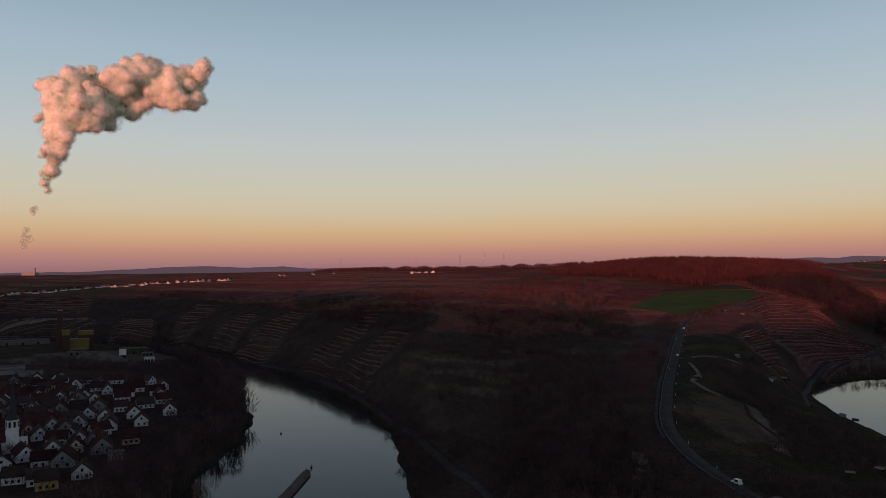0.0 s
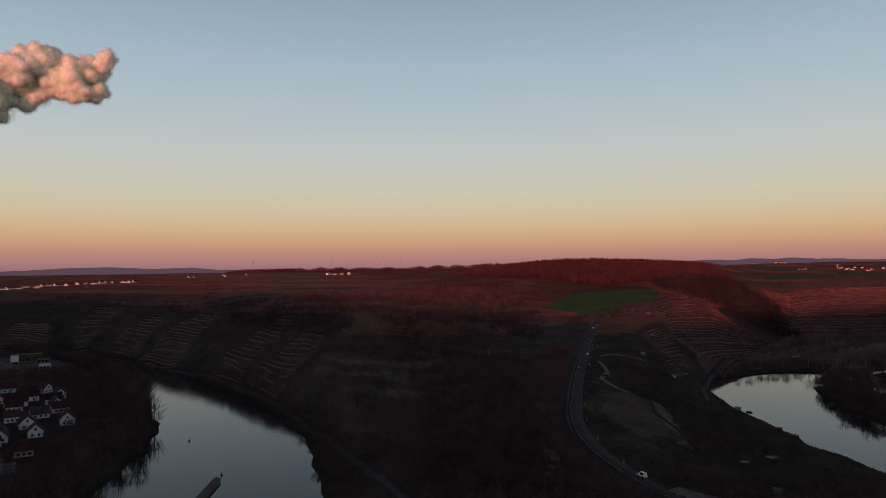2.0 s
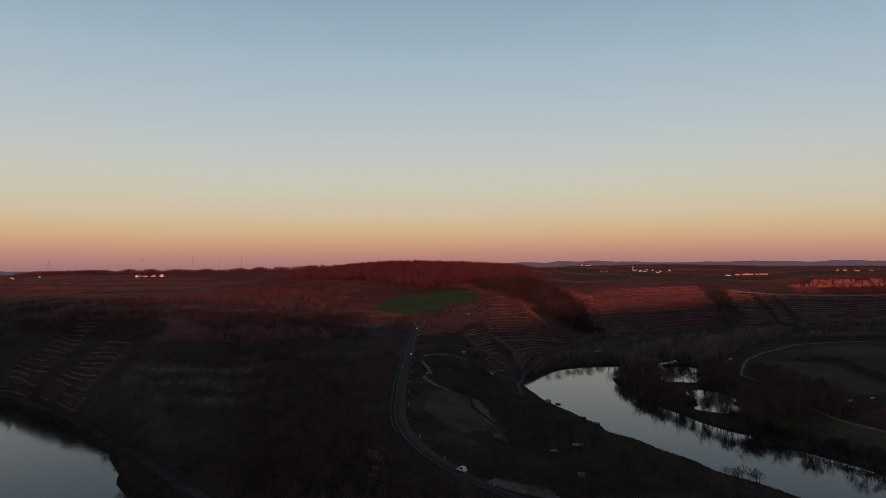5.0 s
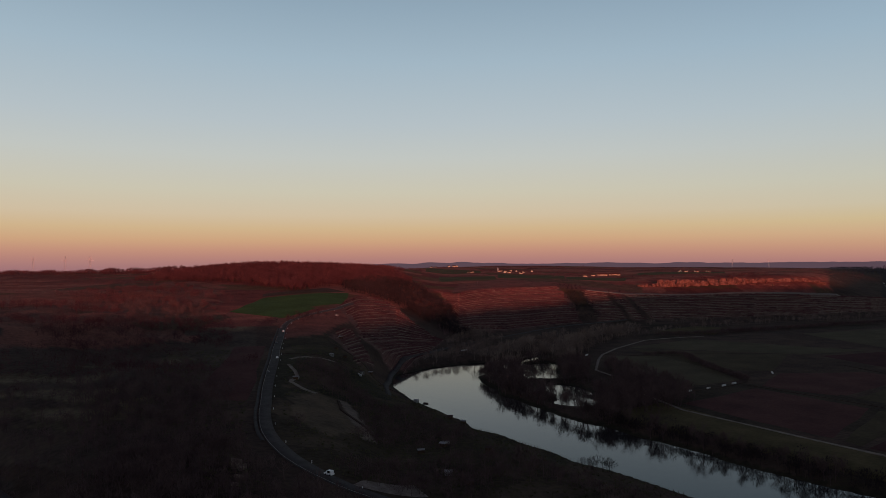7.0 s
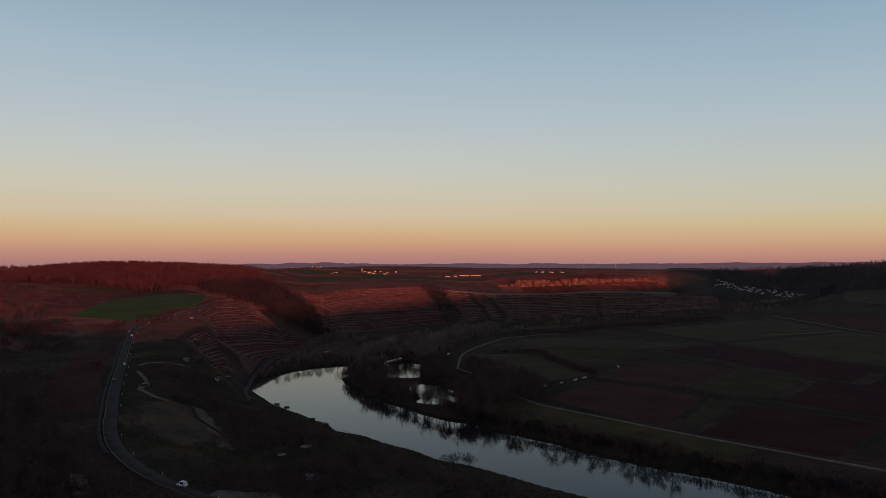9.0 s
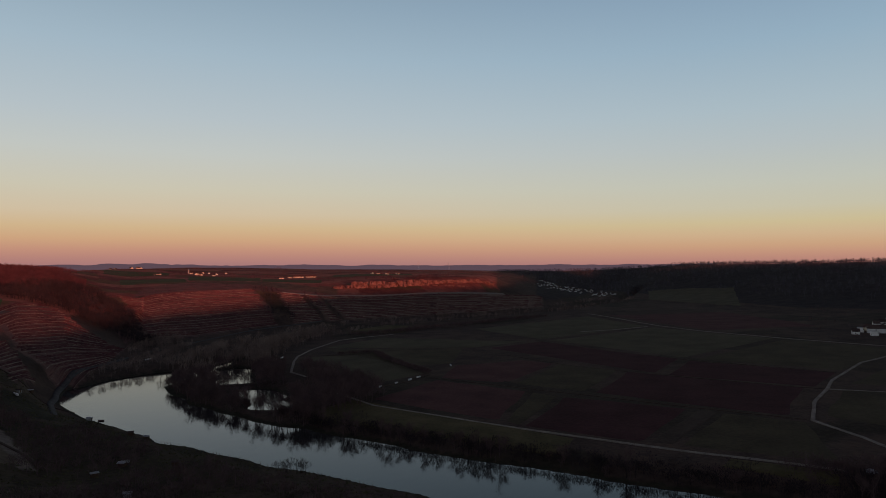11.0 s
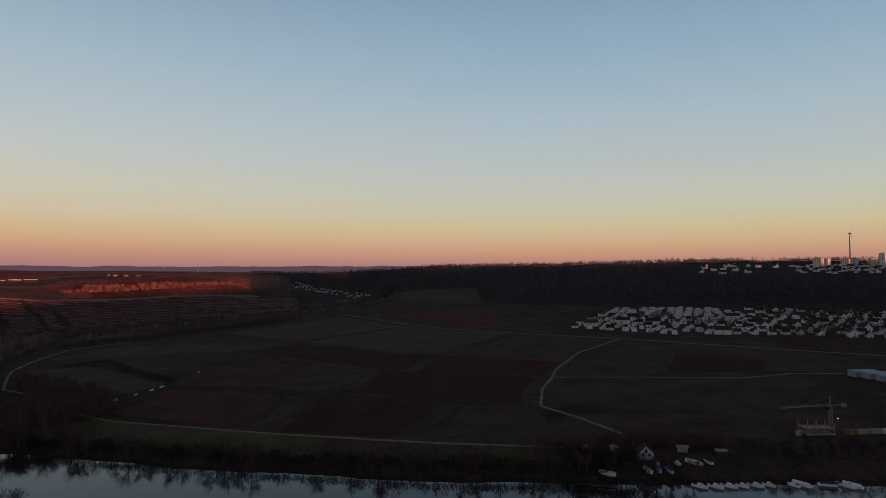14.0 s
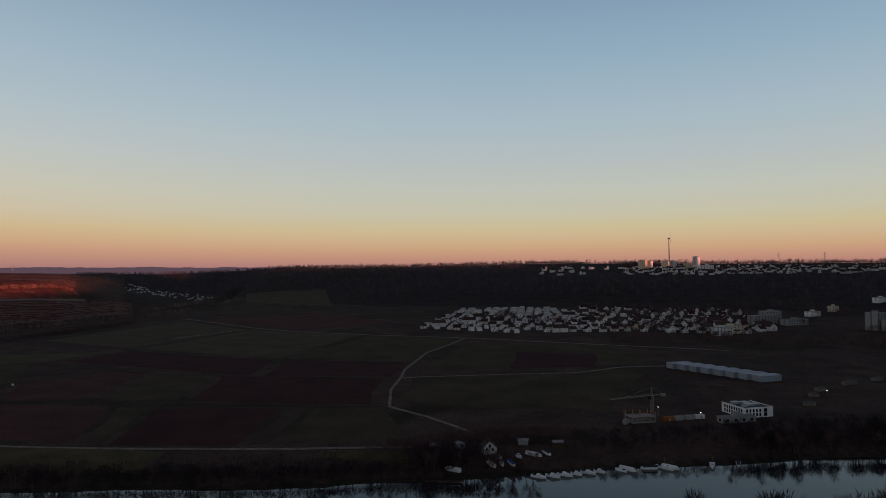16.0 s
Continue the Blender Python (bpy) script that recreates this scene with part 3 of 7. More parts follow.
def thicket_left(x, y, z, az, d):
    """Thorn and bare trees on the old terraces between the vineyards that are still worked."""
    s = up_slope(az, d)
    lane = np.abs(s - 0.5) < 0.045
    return (az > -38) & (az < -1.5 + 0.8 * wob(x, y, 50, 54)) & (s > 0.02) & (s < 1.04 + 0.1 * wob(x, y, 70, 66)) & ~in_plot(az + 0.15 * wob(x, y, 20, 67), s) & ~(lane & (az < -19))


def wood_bend(x, y, z, az, d):
    """Dark wood below the outside of the road's bend."""
    return (x < np.interp(y, [225, 257, 303, 344, 392, 448], [118, 98, 90, 92, 104, 122])) & (az > 4) & (d < 480) & (d > 225) & (wob(x, y, 22, 68) > -0.55)


def wood_spur(x, y, z, az, d):
    s = up_slope(az, d)
    cut = in_strip(az, s) & (az > 28) & (s > 0.15) & (s < 1.15)
    edge = (az > 18) & (az < 24) & (d > 745) & (d < 800) & (wob(x, y, 50, 36) > -0.1)
    return cut | edge


def wood_hill(x, y, z, az, d):
    return (d > 1060 + 26 * np.abs(az - 20) + 30 * wob(x, y, 120, 37)) & (d < line_at(RIDGE_D, az) + 60) & (az > 9.5 + 2 * wob(x, y, 200, 6)) & (az < 28.8 + 1.8 * wob(x, y, 90, 16) - (d - 1300) * 0.004)


def wood_far_side(x, y, z, az, d):
    low = np.where(az < 80, np.interp(az, [61, 66, 71, 72.5], [2500, 2560, 2500, 2050]), line_at(FOOT_D, az) * 1.10)
    town = (az > 95.5) & (d > 2020) & (d < 2520)
    field = (az > 71.5) & (az < 78) & (d < 2350)
    return (d > low) & (d < line_at(RIDGE_D, az) + 60) & ~town & ~field & (wob(x, y, 130, 40) > -0.62)


def wood_river(x, y, z, az, d):
    """Floodplain trees along the far reach of the river."""
    k = off_line(x, y, RIVER_B)
    return (az > 31) & (d > 620) & (k > 36) & (k < 48 + 12 * wob(x, y, 80, 41)) & (beyond_bank(x, y) > 3) & (z < 16) & ((az > 38) | (y < 0.9 * x + 190)) & (wob(x, y, 45, 42) > -0.6)


def wood_flood(x, y, z, az, d):
    return (az > 29.5) & (az < 36.5 + 2 * wob(x, y, 90, 53)) & (d < line_at(FOOT_D, az) + 10) & (beyond_bank(x, y) > 4) & (y > 0.82 * x + 300) & (off_line(x, y, LOW_LANE) > 9) & (wob(x, y, 60, 28) > -0.7)


BEND_TRACK = [(462, 455), (475, 489), (536, 547), (567, 573), (625, 609), (731, 658), (777, 657), (845, 647)]


def pond(x, y):
    return np.minimum(off_line(x, y, POND_A), off_line(x, y, POND_B))


def pond_shore(x, y):
    """The low, open shore of the ponds, with a few trees left."""
    near = np.zeros(np.shape(x), bool)
    for k in (1.02, 1.05, 1.08, 1.11, 1.14, 1.17, 1.20):
        near |= pond(x * k, y * k) < 15
    near &= wob(x, y, 7, 26) > -0.2
    for k in (1.0, 1.04, 1.08, 1.12):
        near |= off_line(x * k, y * k, BEND_TRACK) < 7
    return near


def wood_island(x, y, z, az, d):
    inner = (x > 318) & (x < 500) & (y > 325) & (y < 620) & (pond(x, y) < 84)
    return inner & (beyond_bank(x, y) > 2.0) & ~pond_shore(x, y)


def wood_settlement(x, y, z, az, d):
    return (z < 60) & (((d > 850) & (d < 940) & (az > 95)) | ((d > 940) & (wob(x, y, 70, 43) > 0.2))) & (az > 93 + 0 * d) & ~((az < 102) & (d < 1100))


def wood_quay(x, y, z, az, d):
    return (beyond_bank(x, y) > 16) & (beyond_bank(x, y) < 62) & (x > 350) & (y < -62)


def wood_bank(x, y, z, az, d):
    k = beyond_bank(x, y)
    left = x < np.interp(y, [60, 340, 420, 500, 590, 690, 822, 955], [-62, -74, -80, -101, -146, -205, -288, -412])
    return (k > 1.5) & (k < 22 + 8 * wob(x, y, 60, 47)) & left & (wob(x, y, 30, 48) > -0.6)


def slope_scrub(x, y, z, az, d):
    s = up_slope(az, d)
    mass = wob(x, y, 70, 24) + 0.7 * wob(x, y, 24, 25)
    return (s > 0.4) & (s < 1.35) & (mass > 0.25 - 0.25 * s) & ((az > -4) | (s > 0.86)) & ~((az > 13.5) & (s > 0.9))


def brow_bush(x, y, z, az, d):
    """Bushes and small trees on the open brow."""
    s = up_slope(az, d)
    mass = wob(x, y, 60, 72) + 0.7 * wob(x, y, 22, 73)
    return (s > 0.75) & (s < 2.0) & (az > -12) & (az < 15) & (mass > 0.12) & ~by_road(x, y)


def wood_reach(x, y, z, az, d):
    """Tall trees on the near bank of the reach that runs away behind the island."""
    k = beyond_bank(x, y)
    return (k > 1.5) & (k < 34) & (x > 395) & (x < 800) & (y > 548 + 0.12 * (x - 395)) & ~pond_shore(x, y) & (y < np.interp(x, [375, 450, 530, 612, 700, 820, 1000, 1170], [600, 650, 684, 708, 738, 765, 800, 785]))


def orchard(x, y, z, az, d):
    s = up_slope(az, d)
    return (az > 20) & (az < 52) & (x < 224) & (d > 240) & (d < 560) & (wob(x, y, 38, 44) + 0.4 * wob(x, y, 90, 27) > 0.15) & ~by_road(x, y) & ~inside(x, y, SLIP) & ~inside(x * 1.03, y * 1.03, SLIP)


def plateau_bush(x, y, z, az, d):
    return (z > 52) & (wob(x, y, 95, 45) + 0.5 * wob(x, y, 33, 46) > 0.12) & (up_slope(az, d) > 1.0) & ~((az > 14) & (az < 26) & (d < 1060))


SMALL_TREES = [bare_tree(rng, 6, 6, 40, 0.016, 3) for i in range(6)]
BUSHES = [bare_tree(rng, 3.2, 4.2, 24, 0.032, 2) for i in range(6)]
WOODS = [
    (24000, -32, 16, 290, 1700, wood_left, MID_TREES, (0.35, 0.75), BARK, "bare winter woodland on the river slope"),
    (15000, -38, -1, 400, 1600, thicket_left, SMALL_TREES, (0.5, 1.05), BARK, "dark thorn thicket on the abandoned terraces"),
    (1500, 4, 27, 225, 480, wood_bend, MID_TREES, (0.45, 0.85), BARK, "dark bare wood below the road bend"),
    (3200, 23, 35, 940, 1330, lambda x, y, z, az, d: inside(x + 8 * wob(x, y, 25, 71), y, GULLY), MID_TREES, (0.6, 1.1), SHADE_BARK, "bare trees filling the gully between the vineyards, coloured dark for its shade"),
    (14000, 17, 50, 400, 1700, wood_spur, MID_TREES, (0.4, 0.8), SHADE_BARK, "bare trees in the hillside gullies, coloured dark for the shade"),
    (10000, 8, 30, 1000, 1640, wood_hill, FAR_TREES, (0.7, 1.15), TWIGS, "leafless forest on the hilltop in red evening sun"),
    (15500, 60.5, 128, 1400, 3900, wood_far_side, FAR_TREES, (0.8, 1.4), HAZE_BLUE_BARK, "dark leafless forest on the far valley side"),
    (30000, 30, 72, 600, 2400, wood_river, MID_TREES, (0.5, 1.0), HAZE_PALE_BARK, "bare floodplain trees along the far reach"),
    (5200, 29, 47, 640, 1320, wood_flood, MID_TREES, (0.45, 0.85), HAZE_PALE_BARK, "dark bare flood wood below the vineyard"),
    (7000, 30, 58, 640, 1330, wood_reach, MID_TREES, (0.95, 1.5), HAZE_PALE_BARK, "bare trees lining the river behind the island"),
    (4600, 30, 54, 420, 800, wood_island, MID_TREES, (0.65, 1.2), BARK, "bare trees on the wooded river island"),
    (900, -22, -8, 480, 800, lambda x, y, z, az, d: wood_bank(x, y, z, az, d) & (beyond_bank(x, y) < 17), MID_TREES, (1.3, 1.8), BARK, "tall bare trees at the bend of the village bank"),
    (3000, 44, 104, 290, 480, lambda x, y, z, az, d: (beyond_bank(x, y) > 1.5) & (beyond_bank(x, y) < 7) & (x > 310) & (x < 352) & (y > 20), MID_TREES, (0.45, 0.85), SHADE_BARK, "row of dark bare trees along the meadow bank"),
    (4600, -34, -6, 240, 1000, wood_bank, MID_TREES, (0.8, 1.45), BARK, "dense bare trees along the village bank"),
    (1500, 84, 118, 960, 1560, lambda x, y, z, az, d: (z < 60) & (wob(x, y, 50, 51) > -0.1), SMALL_TREES, (0.6, 1.0), BARK, "bare garden trees between the estate houses"),
    (5000, 88, 124, 820, 1500, wood_settlement, MID_TREES, (0.5, 0.95), BARK, "bare garden trees and hedges round the housing estate"),
    (1500, 108, 127, 370, 540, lambda x, y, z, az, d: (beyond_bank(x, y) > 2) & (beyond_bank(x, y) < 32) & (x > 340) & (y < -152), MID_TREES, (0.45, 0.8), SHADE_BARK, "dark bare trees on the bank below the yard"),
    (2600, 90, 126, 360, 560, lambda x, y, z, az, d: wood_quay(x, y, z, az, d) & (beyond_bank(x, y) < 40), MID_TREES, (0.35, 0.6), SHADE_BARK, "dark riverside thicket above the moorings"),
    (4600, 16, 54, 230, 580, orchard, SMALL_TREES, (0.7, 1.35), BARK, "small bare orchard trees and thorn bushes"),
    (9000, -24, 17, 480, 1300, slope_scrub, BUSHES, (1.0, 2.3), TWIGS, "reddish bare thorn scrub on the brow of the hill"),
    (9500, -40, 62, 640, 2000, plateau_bush, BUSHES, (0.7, 1.9), TWIGS, "reddish bare bushes on the open plateau"),
    (900, 49.5, 57, 1640, 1800, lambda x, y, z, az, d: (d > 1640 + 14 * (az - 49.5)) & (d < 1700 + 14 * (az - 49.5)) & (wob(x, y, 40, 79) > -0.2), SMALL_TREES, (0.6, 1.3), TWIGS, "reddish bushes on top of the crags"),
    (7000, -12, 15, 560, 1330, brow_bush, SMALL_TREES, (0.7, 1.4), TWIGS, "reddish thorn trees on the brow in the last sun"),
    # never in view: raises the shade line of the ridge behind
    (700, 160, 290, 1400, 1700, lambda x, y, z, az, d: z > 60, FAR_TREES, (0.6, 0.8), BARK, "unseen bare wood added on the ridge behind to cast shade"),
]
for n, a0, a1, d0, d1, rule, kinds, (s0, s1), mat, label in WOODS:
    xs, ys = scatter(n, a0, a1, d0, d1, rule, rng)
    size = rng.uniform(s0, s1, len(xs))
    if rule is wood_far_side:
        size *= np.clip((np.degrees(np.arctan2(xs, ys)) - 59.5) / 5, 0.3, 1)
    if rule is wood_hill:
        size *= 0.4 + 0.6 * np.sqrt(np.clip(1.05 - ((np.degrees(np.arctan2(xs, ys)) - 19.5) / 10.5) ** 2, 0, 1))
    plant("woodland", xs, ys, kinds, size, mat, rng, label, "woodland")


def belt(n, az0, az1, lo, hi, gaps, size, mat, label):
    """A belt of trees that follows the skyline."""
    az = rng.uniform(az0, az1, n)
    d = line_at(RIDGE_D, az) + rng.uniform(lo, hi, n)
    x, y = place(az, d)
    k = wob(az * 10, d * 0, 9, 49) > gaps
    swell = np.clip(0.8 + 0.3 * wob(az * 10, d * 0, 8, 50), 0.4, 1.1)[k]
    plant("woodland", x[k], y[k], FAR_TREES, rng.uniform(*size, k.sum()) * swell, mat, rng, label, "woodland")


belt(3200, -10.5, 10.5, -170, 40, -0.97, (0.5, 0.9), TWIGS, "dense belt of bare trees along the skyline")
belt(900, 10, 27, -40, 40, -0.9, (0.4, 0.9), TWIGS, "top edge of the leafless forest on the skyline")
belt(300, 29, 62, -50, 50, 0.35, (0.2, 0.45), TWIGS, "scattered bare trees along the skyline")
belt(7000, 61, 127, -60, 40, -0.95, (0.4, 0.7), HAZE_BLUE_BARK, "dark bare trees along the far skyline")


def tuft(rng, h):
    v, f = [], []
    for i in range(5):
        a, r = rng.uniform(0, 6.28), rng.uniform(0.2, 1.2)
        p = np.array([math.cos(a) * r, math.sin(a) * r, -0.1])
        q = p + np.array([rng.normal() * 0.3, rng.normal() * 0.3, h * rng.uniform(0.6, 1)])
        s = np.array([math.sin(a), -math.cos(a), 0]) * rng.uniform(0.25, 0.5)
        v.extend([p - s, p + s, q])
        f.append((3 * i, 3 * i + 1, 3 * i + 2))
    return np.array(v), np.array(f)


TUFTS = [tuft(rng, 0.9) for i in range(8)]


def plot_pick(x, y):
    strip = np.floor((x * 0.5 + y * 0.86 + 40 * wob(x, y, 300, 4)) / 55) + 3 * np.floor((x * 0.86 - y * 0.5) / 170)
    return lattice(strip, strip * 7, 3)


def plateau(lo, hi):
    def rule(x, y, z, az, d):
        p = plot_pick(x, y)
        return (z > 50) & (up_slope(az, d) > 0.9) & (p >= lo) & (p < hi) & ~((az > 13.5) & (az < 25.5) & (d < 1000) & (d > 760))
    return rule


for n, lo, hi, mat, text in ((40000, 0.0, 0.5, SCRUB, "dry reddish grass and vine stubs on the plateau"), (30000, 0.5, 0.72, TWIG_GRASS, "dull green grass on the plateau fields"), (26000, 0.78, 1.0, STONE, "pale stubble on the plateau fields")):
    xs, ys = scatter(n, -40, 64, 640, 2700, plateau(lo, hi), rng)
    plant("dry_grass", xs, ys, TUFTS, rng.uniform(0.6, 1.15, len(xs)), mat, rng, text, "grass")
xs, ys = scatter(14000, 10, 60, 230, 620, lambda x, y, z, az, d: (x < 262) & ~by_road(x, y) & (beyond_bank(x, y) > 4) & ~inside(x, y, SLIP), rng)
plant("dry_grass", xs, ys, TUFTS, rng.uniform(0.5, 1.1, len(xs)), TWIG_GRASS, rng, "rough dry grass between the garden plots", "grass")


# ---- fields, tracks and roads ----
def smooth_line(pts, step=6.0):
    """A rounded line through the given points of the plan."""
    p = np.array(pts, float)
    p = np.vstack([2 * p[0] - p[1], p, 2 * p[-1] - p[-2]])
    out = []
    for i in range(1, len(p) - 2):
        n = max(2, int(np.hypot(*(p[i + 1] - p[i])) / step))
        for t in np.linspace(0, 1, n, endpoint=False):
            a = 2 * p[i] + (p[i + 1] - p[i - 1]) * t + (2 * p[i - 1] - 5 * p[i] + 4 * p[i + 1] - p[i + 2]) * t * t + (3 * p[i] - p[i - 1] - 3 * p[i + 1] + p[i + 2]) * t ** 3
            out.append(a / 2)
    out.append(p[-2])
    return np.array(out)


def straight_line(pts, step):
    p = np.array(pts, float)
    s = np.concatenate([[0], np.cumsum(np.hypot(*np.diff(p, axis=0).T))])
    t = np.arange(0, s[-1], step)
    return np.column_stack([np.interp(t, s, p[:, 0]), np.interp(t, s, p[:, 1])])


def band(name, pts, width, lift, mat, offset=0.0, step=6.0, ragged=0.0):
    """A strip of made ground that lies on the land, with edges that turn down into it."""
    line = straight_line(pts, step) if name == "track" else smooth_line(pts, step)
    d = np.gradient(line, axis=0)
    d /= np.hypot(d[:, 0], d[:, 1])[:, None]
    side = np.stack([-d[:, 1], d[:, 0]], 1)
    line = line + side * offset
    cols = []
    for k, drop in ((-0.5, 1.2), (-0.5, 0), (0, 0), (0.5, 0), (0.5, 1.2)):
        w = width * (1 + ragged * wob(line[:, 0] + 50 * k, line[:, 1], 11, 7))[:, None] if ragged else width
        q = line + side * (k * w)
        top = np.maximum(land(q[:, 0], q[:, 1]), land(line[:, 0], line[:, 1])) if name == "road" else land(q[:, 0], q[:, 1])
        cols.append(np.column_stack([q, top + lift - drop]))
    n = len(line)
    v = np.stack(cols, 1).reshape(-1, 3)
    i = np.arange(n - 1)[:, None] * 5 + np.arange(4)[None]
    f = np.stack([i, i + 1, i + 6, i + 5], -1).reshape(-1, 4)
    return quads(name, v, f[:, ::-1], mat)


def field(corners, mat, label, lift=0.25, n=18, name="field"):
    """A cultivated plot: four corners of the plan, with slightly wandering edges."""
    a, b_, c, d = [np.array(p, float) for p in corners]
    u, v = np.meshgrid(np.linspace(0, 1, n), np.linspace(0, 1, n))
    u, v = u[..., None], v[..., None]
    p = a * (1 - u) * (1 - v) + b_ * u * (1 - v) + c * u * v + d * (1 - u) * v
    x = p[..., 0] + 2.0 * wob(p[..., 0], p[..., 1], 35, 11)
    y = p[..., 1] + 2.0 * wob(p[..., 0], p[..., 1], 35, 12)
    rim = (u[..., 0] == 0) | (u[..., 0] == 1) | (v[..., 0] == 0) | (v[..., 0] == 1)
    z = land(x, y) + np.where(rim, lift - 0.6, lift)
    i = (np.arange(n - 1)[:, None] * n + np.arange(n - 1)[None]).ravel()
    ob = quads(name, np.stack([x, y, z], -1).reshape(-1, 3), np.stack([i, i + 1, i + n + 1, i + n], 1), mat)
    ob.data.polygons.foreach_set("use_smooth", np.ones(len(ob.data.polygons), bool))
    return tagged(ob, label, "field", kind="structure")


field([(753, 438), (856, 411), (732, 190), (624, 182)], SOIL, "dark ploughed strip on the valley floor")
field([(622, 180), (730, 188), (684, 46), (597, 54)], SOIL, "dark ploughed strip on the valley floor")
field([(603, 381), (668, 342), (656, 297), (520, 279)], RED_SOIL, "faded reddish field on the valley floor")
field([(518, 350), (600, 381), (660, 340), (520, 281)], RED_SOIL, "reddish tilled field on the valley floor", 0.22)
field([(520, 275), (658, 294), (638, 224), (512, 208)], CROP, "dull green winter crop on the valley floor")
field([(511, 205), (636, 220), (596, 60), (482, 58)], SOIL, "dark brown ploughed field on the valley floor")
field([(404, 335), (512, 348), (500, 249), (387, 214)], RED_SOIL, "reddish ploughed field by the river track")
field([(387, 212), (499, 246), (491, 219), (382, 200)], CROP, "narrow green crop strip by the river track")
field([(381, 198), (490, 216), (486, 120), (379, 120)], SOIL, "dark brown ploughed field by the river track")
field([(379, 118), (484, 116), (484, 102), (379, 106)], STUBBLE, "pale stubble strip between ploughed fields", 0.3)
field([(379, 104), (482, 100), (474, 52), (384, 22)], CROP, "dark green winter crop beside the track")
field([(334, 345), (400, 352), (371, 150), (336, 140)], LEAN_GRASS, "lean yellow-green meadow along the river")
field([(352, 74), (369, 74), (368, 26), (350, 24)], LEAN_GRASS, "lean yellow-green meadow along the river")
field([(572, 570), (632, 520), (536, 372), (440, 374)], HAZE_CROP, "green winter crop inside the river bend")
field([(640, 612), (742, 455), (604, 388), (560, 420)], CROP, "green winter crop behind the hedge", 0.3)
field([(640, 614), (800, 640), (850, 416), (746, 444)], HAZE_CROP, "green winter crop inside the river bend")
field([(822, 735), (985, 810), (995, 717), (870, 650)], LEAN_GRASS, "pale grass plot below the vineyards")
field([(982, 600), (1350, 535), (1120, 340), (862, 414)], HAZE_CROP, "broad green winter crop on the valley floor")
field([(860, 410), (1118, 336), (960, 130), (736, 190)], HAZE_CROP, "broad green winter crop on the valley floor")
field([(734, 186), (956, 126), (896, -6), (688, 46)], CROP, "dull green plot below the housing estate")
field([(600, 45), (648, -185), (446, -96), (490, 48)], CROP, "dark green winter crop behind the moorings")
field([(620, 46), (860, -6), (800, -190), (664, -194)], CROP, "dull green plot below the housing estate")
field([(640, -40), (770, -60), (740, -150), (650, -130)], SOIL, "dark ploughed patch below the housing estate", 0.32)
field([(1050, 235), (1370, 520), (1480, 300), (1130, 90)], RED_SOIL, "wide brown field below the far forest")
field([(215, 815), (292, 925), (318, 800), (255, 745)], FRESH_CROP, "shaded green field below the plateau edge", 0.5, 26)
field([(290, 922), (430, 955), (372, 840), (314, 812)], FRESH_CROP, "bright green field on the plateau edge", 0.5, 26)
for a0, a1, d0, d1, d2, d3 in ((31.6, 36.2, 1500, 1560, 1690, 1660), (36.4, 41.8, 1600, 1660, 1850, 1820), (41.9, 46.6, 1640, 1625, 1720, 1790), (30.5, 35.0, 1820, 1850, 2060, 2040), (47.5, 54.0, 1900, 1950, 2120, 2080)):
    field([place(a0, d0), place(a1, d1), place(a1, d2), place(a0, d3)], PLATEAU_CROP, "green crop on the sunlit plateau", 0.6, 24)
field([(300, 960), (420, 1010), (432, 962), (290, 930)], STUBBLE, "reddish stubble field on the plateau", 0.5)
field([(92, 426), (167, 610), (190, 596), (116, 398)], RED_SOIL, "reddish brown fallow field beside the road", 0.5, 26)
field([(1960, 600), (2330, 715), (2060, 395), (1640, 300)], HAZE_CROP, "dull green meadow on the far valley side", 0.8)
TRACKS = [
    ([(896, -7), (830, 12), (761, 35), (680, 45), (640, 50), (595, 50), (540, 53), (477, 48), (444, 20), (400, -9)], 2.3),
    ([(595, 50), (608, -38), (615, -102), (647, -148), (652, -194)], 2.31),
    ([(1400, 560), (1364, 524), (1279, 453), (1132, 334), (1043, 240), (951, 117), (895, -30), (860, -90), (813, -180), (752, -291)], 2.31),
    ([(412, 373), (400, 345), (388, 318), (384, 266), (378, 204), (375, 143), (372, 91), (372, 20)], 2.5),
    (BEND_TRACK, 2.4),
    ([(412, 373), (463, 362), (489, 359), (533, 367)], 1.9),
    ([(854, 413), (783, 298), (732, 190), (693, 85), (683, 46)], 1.9),
    ([(696, 374), (639, 265), (622, 180), (595, 73), (595, 50)], 1.5),
    ([(515, 355), (509, 277), (500, 199), (487, 117), (478, 50)], 1.5),
    ([(995, 409), (1037, 379), (1113, 341)], 3.4),
    ([(1140, 315), (1201, 269), (1257, 202)], 2.2),
    ([(654, 528), (694, 496), (740, 456)], 1.8),
    ([(572, 575), (598, 538), (635, 519)], 1.5),
    ([(176, 500), (173, 478), (167, 455), (158, 448), (160, 425), (166, 415)], 2.6),
    ([(182, 548), (205, 540), (232, 528), (246, 520)], 2.0),
    ([(176, 408), (168, 385), (170, 355), (166, 330)], 2.2),
    ([(250, 600), (256, 560), (262, 530), (272, 505), (280, 500)], 2.0),
    ([(184, 520), (196, 528), (212, 525), (226, 520)], 2.4),
    ([(194, 330), (232, 365), (250, 380)], 1.6),
]
for pts, width in TRACKS:
    tagged(band("track", pts, width, 0.42, GRAVEL if width >= 2.3 else STUBBLE, ragged=0.22), "pale gravel farm track across the fields", "track", kind="structure")
road = tagged(band("road", ROAD, 6.4, 0.55, ASPHALT, step=4), "grey two-lane country road climbing the spur", "road", kind="structure")
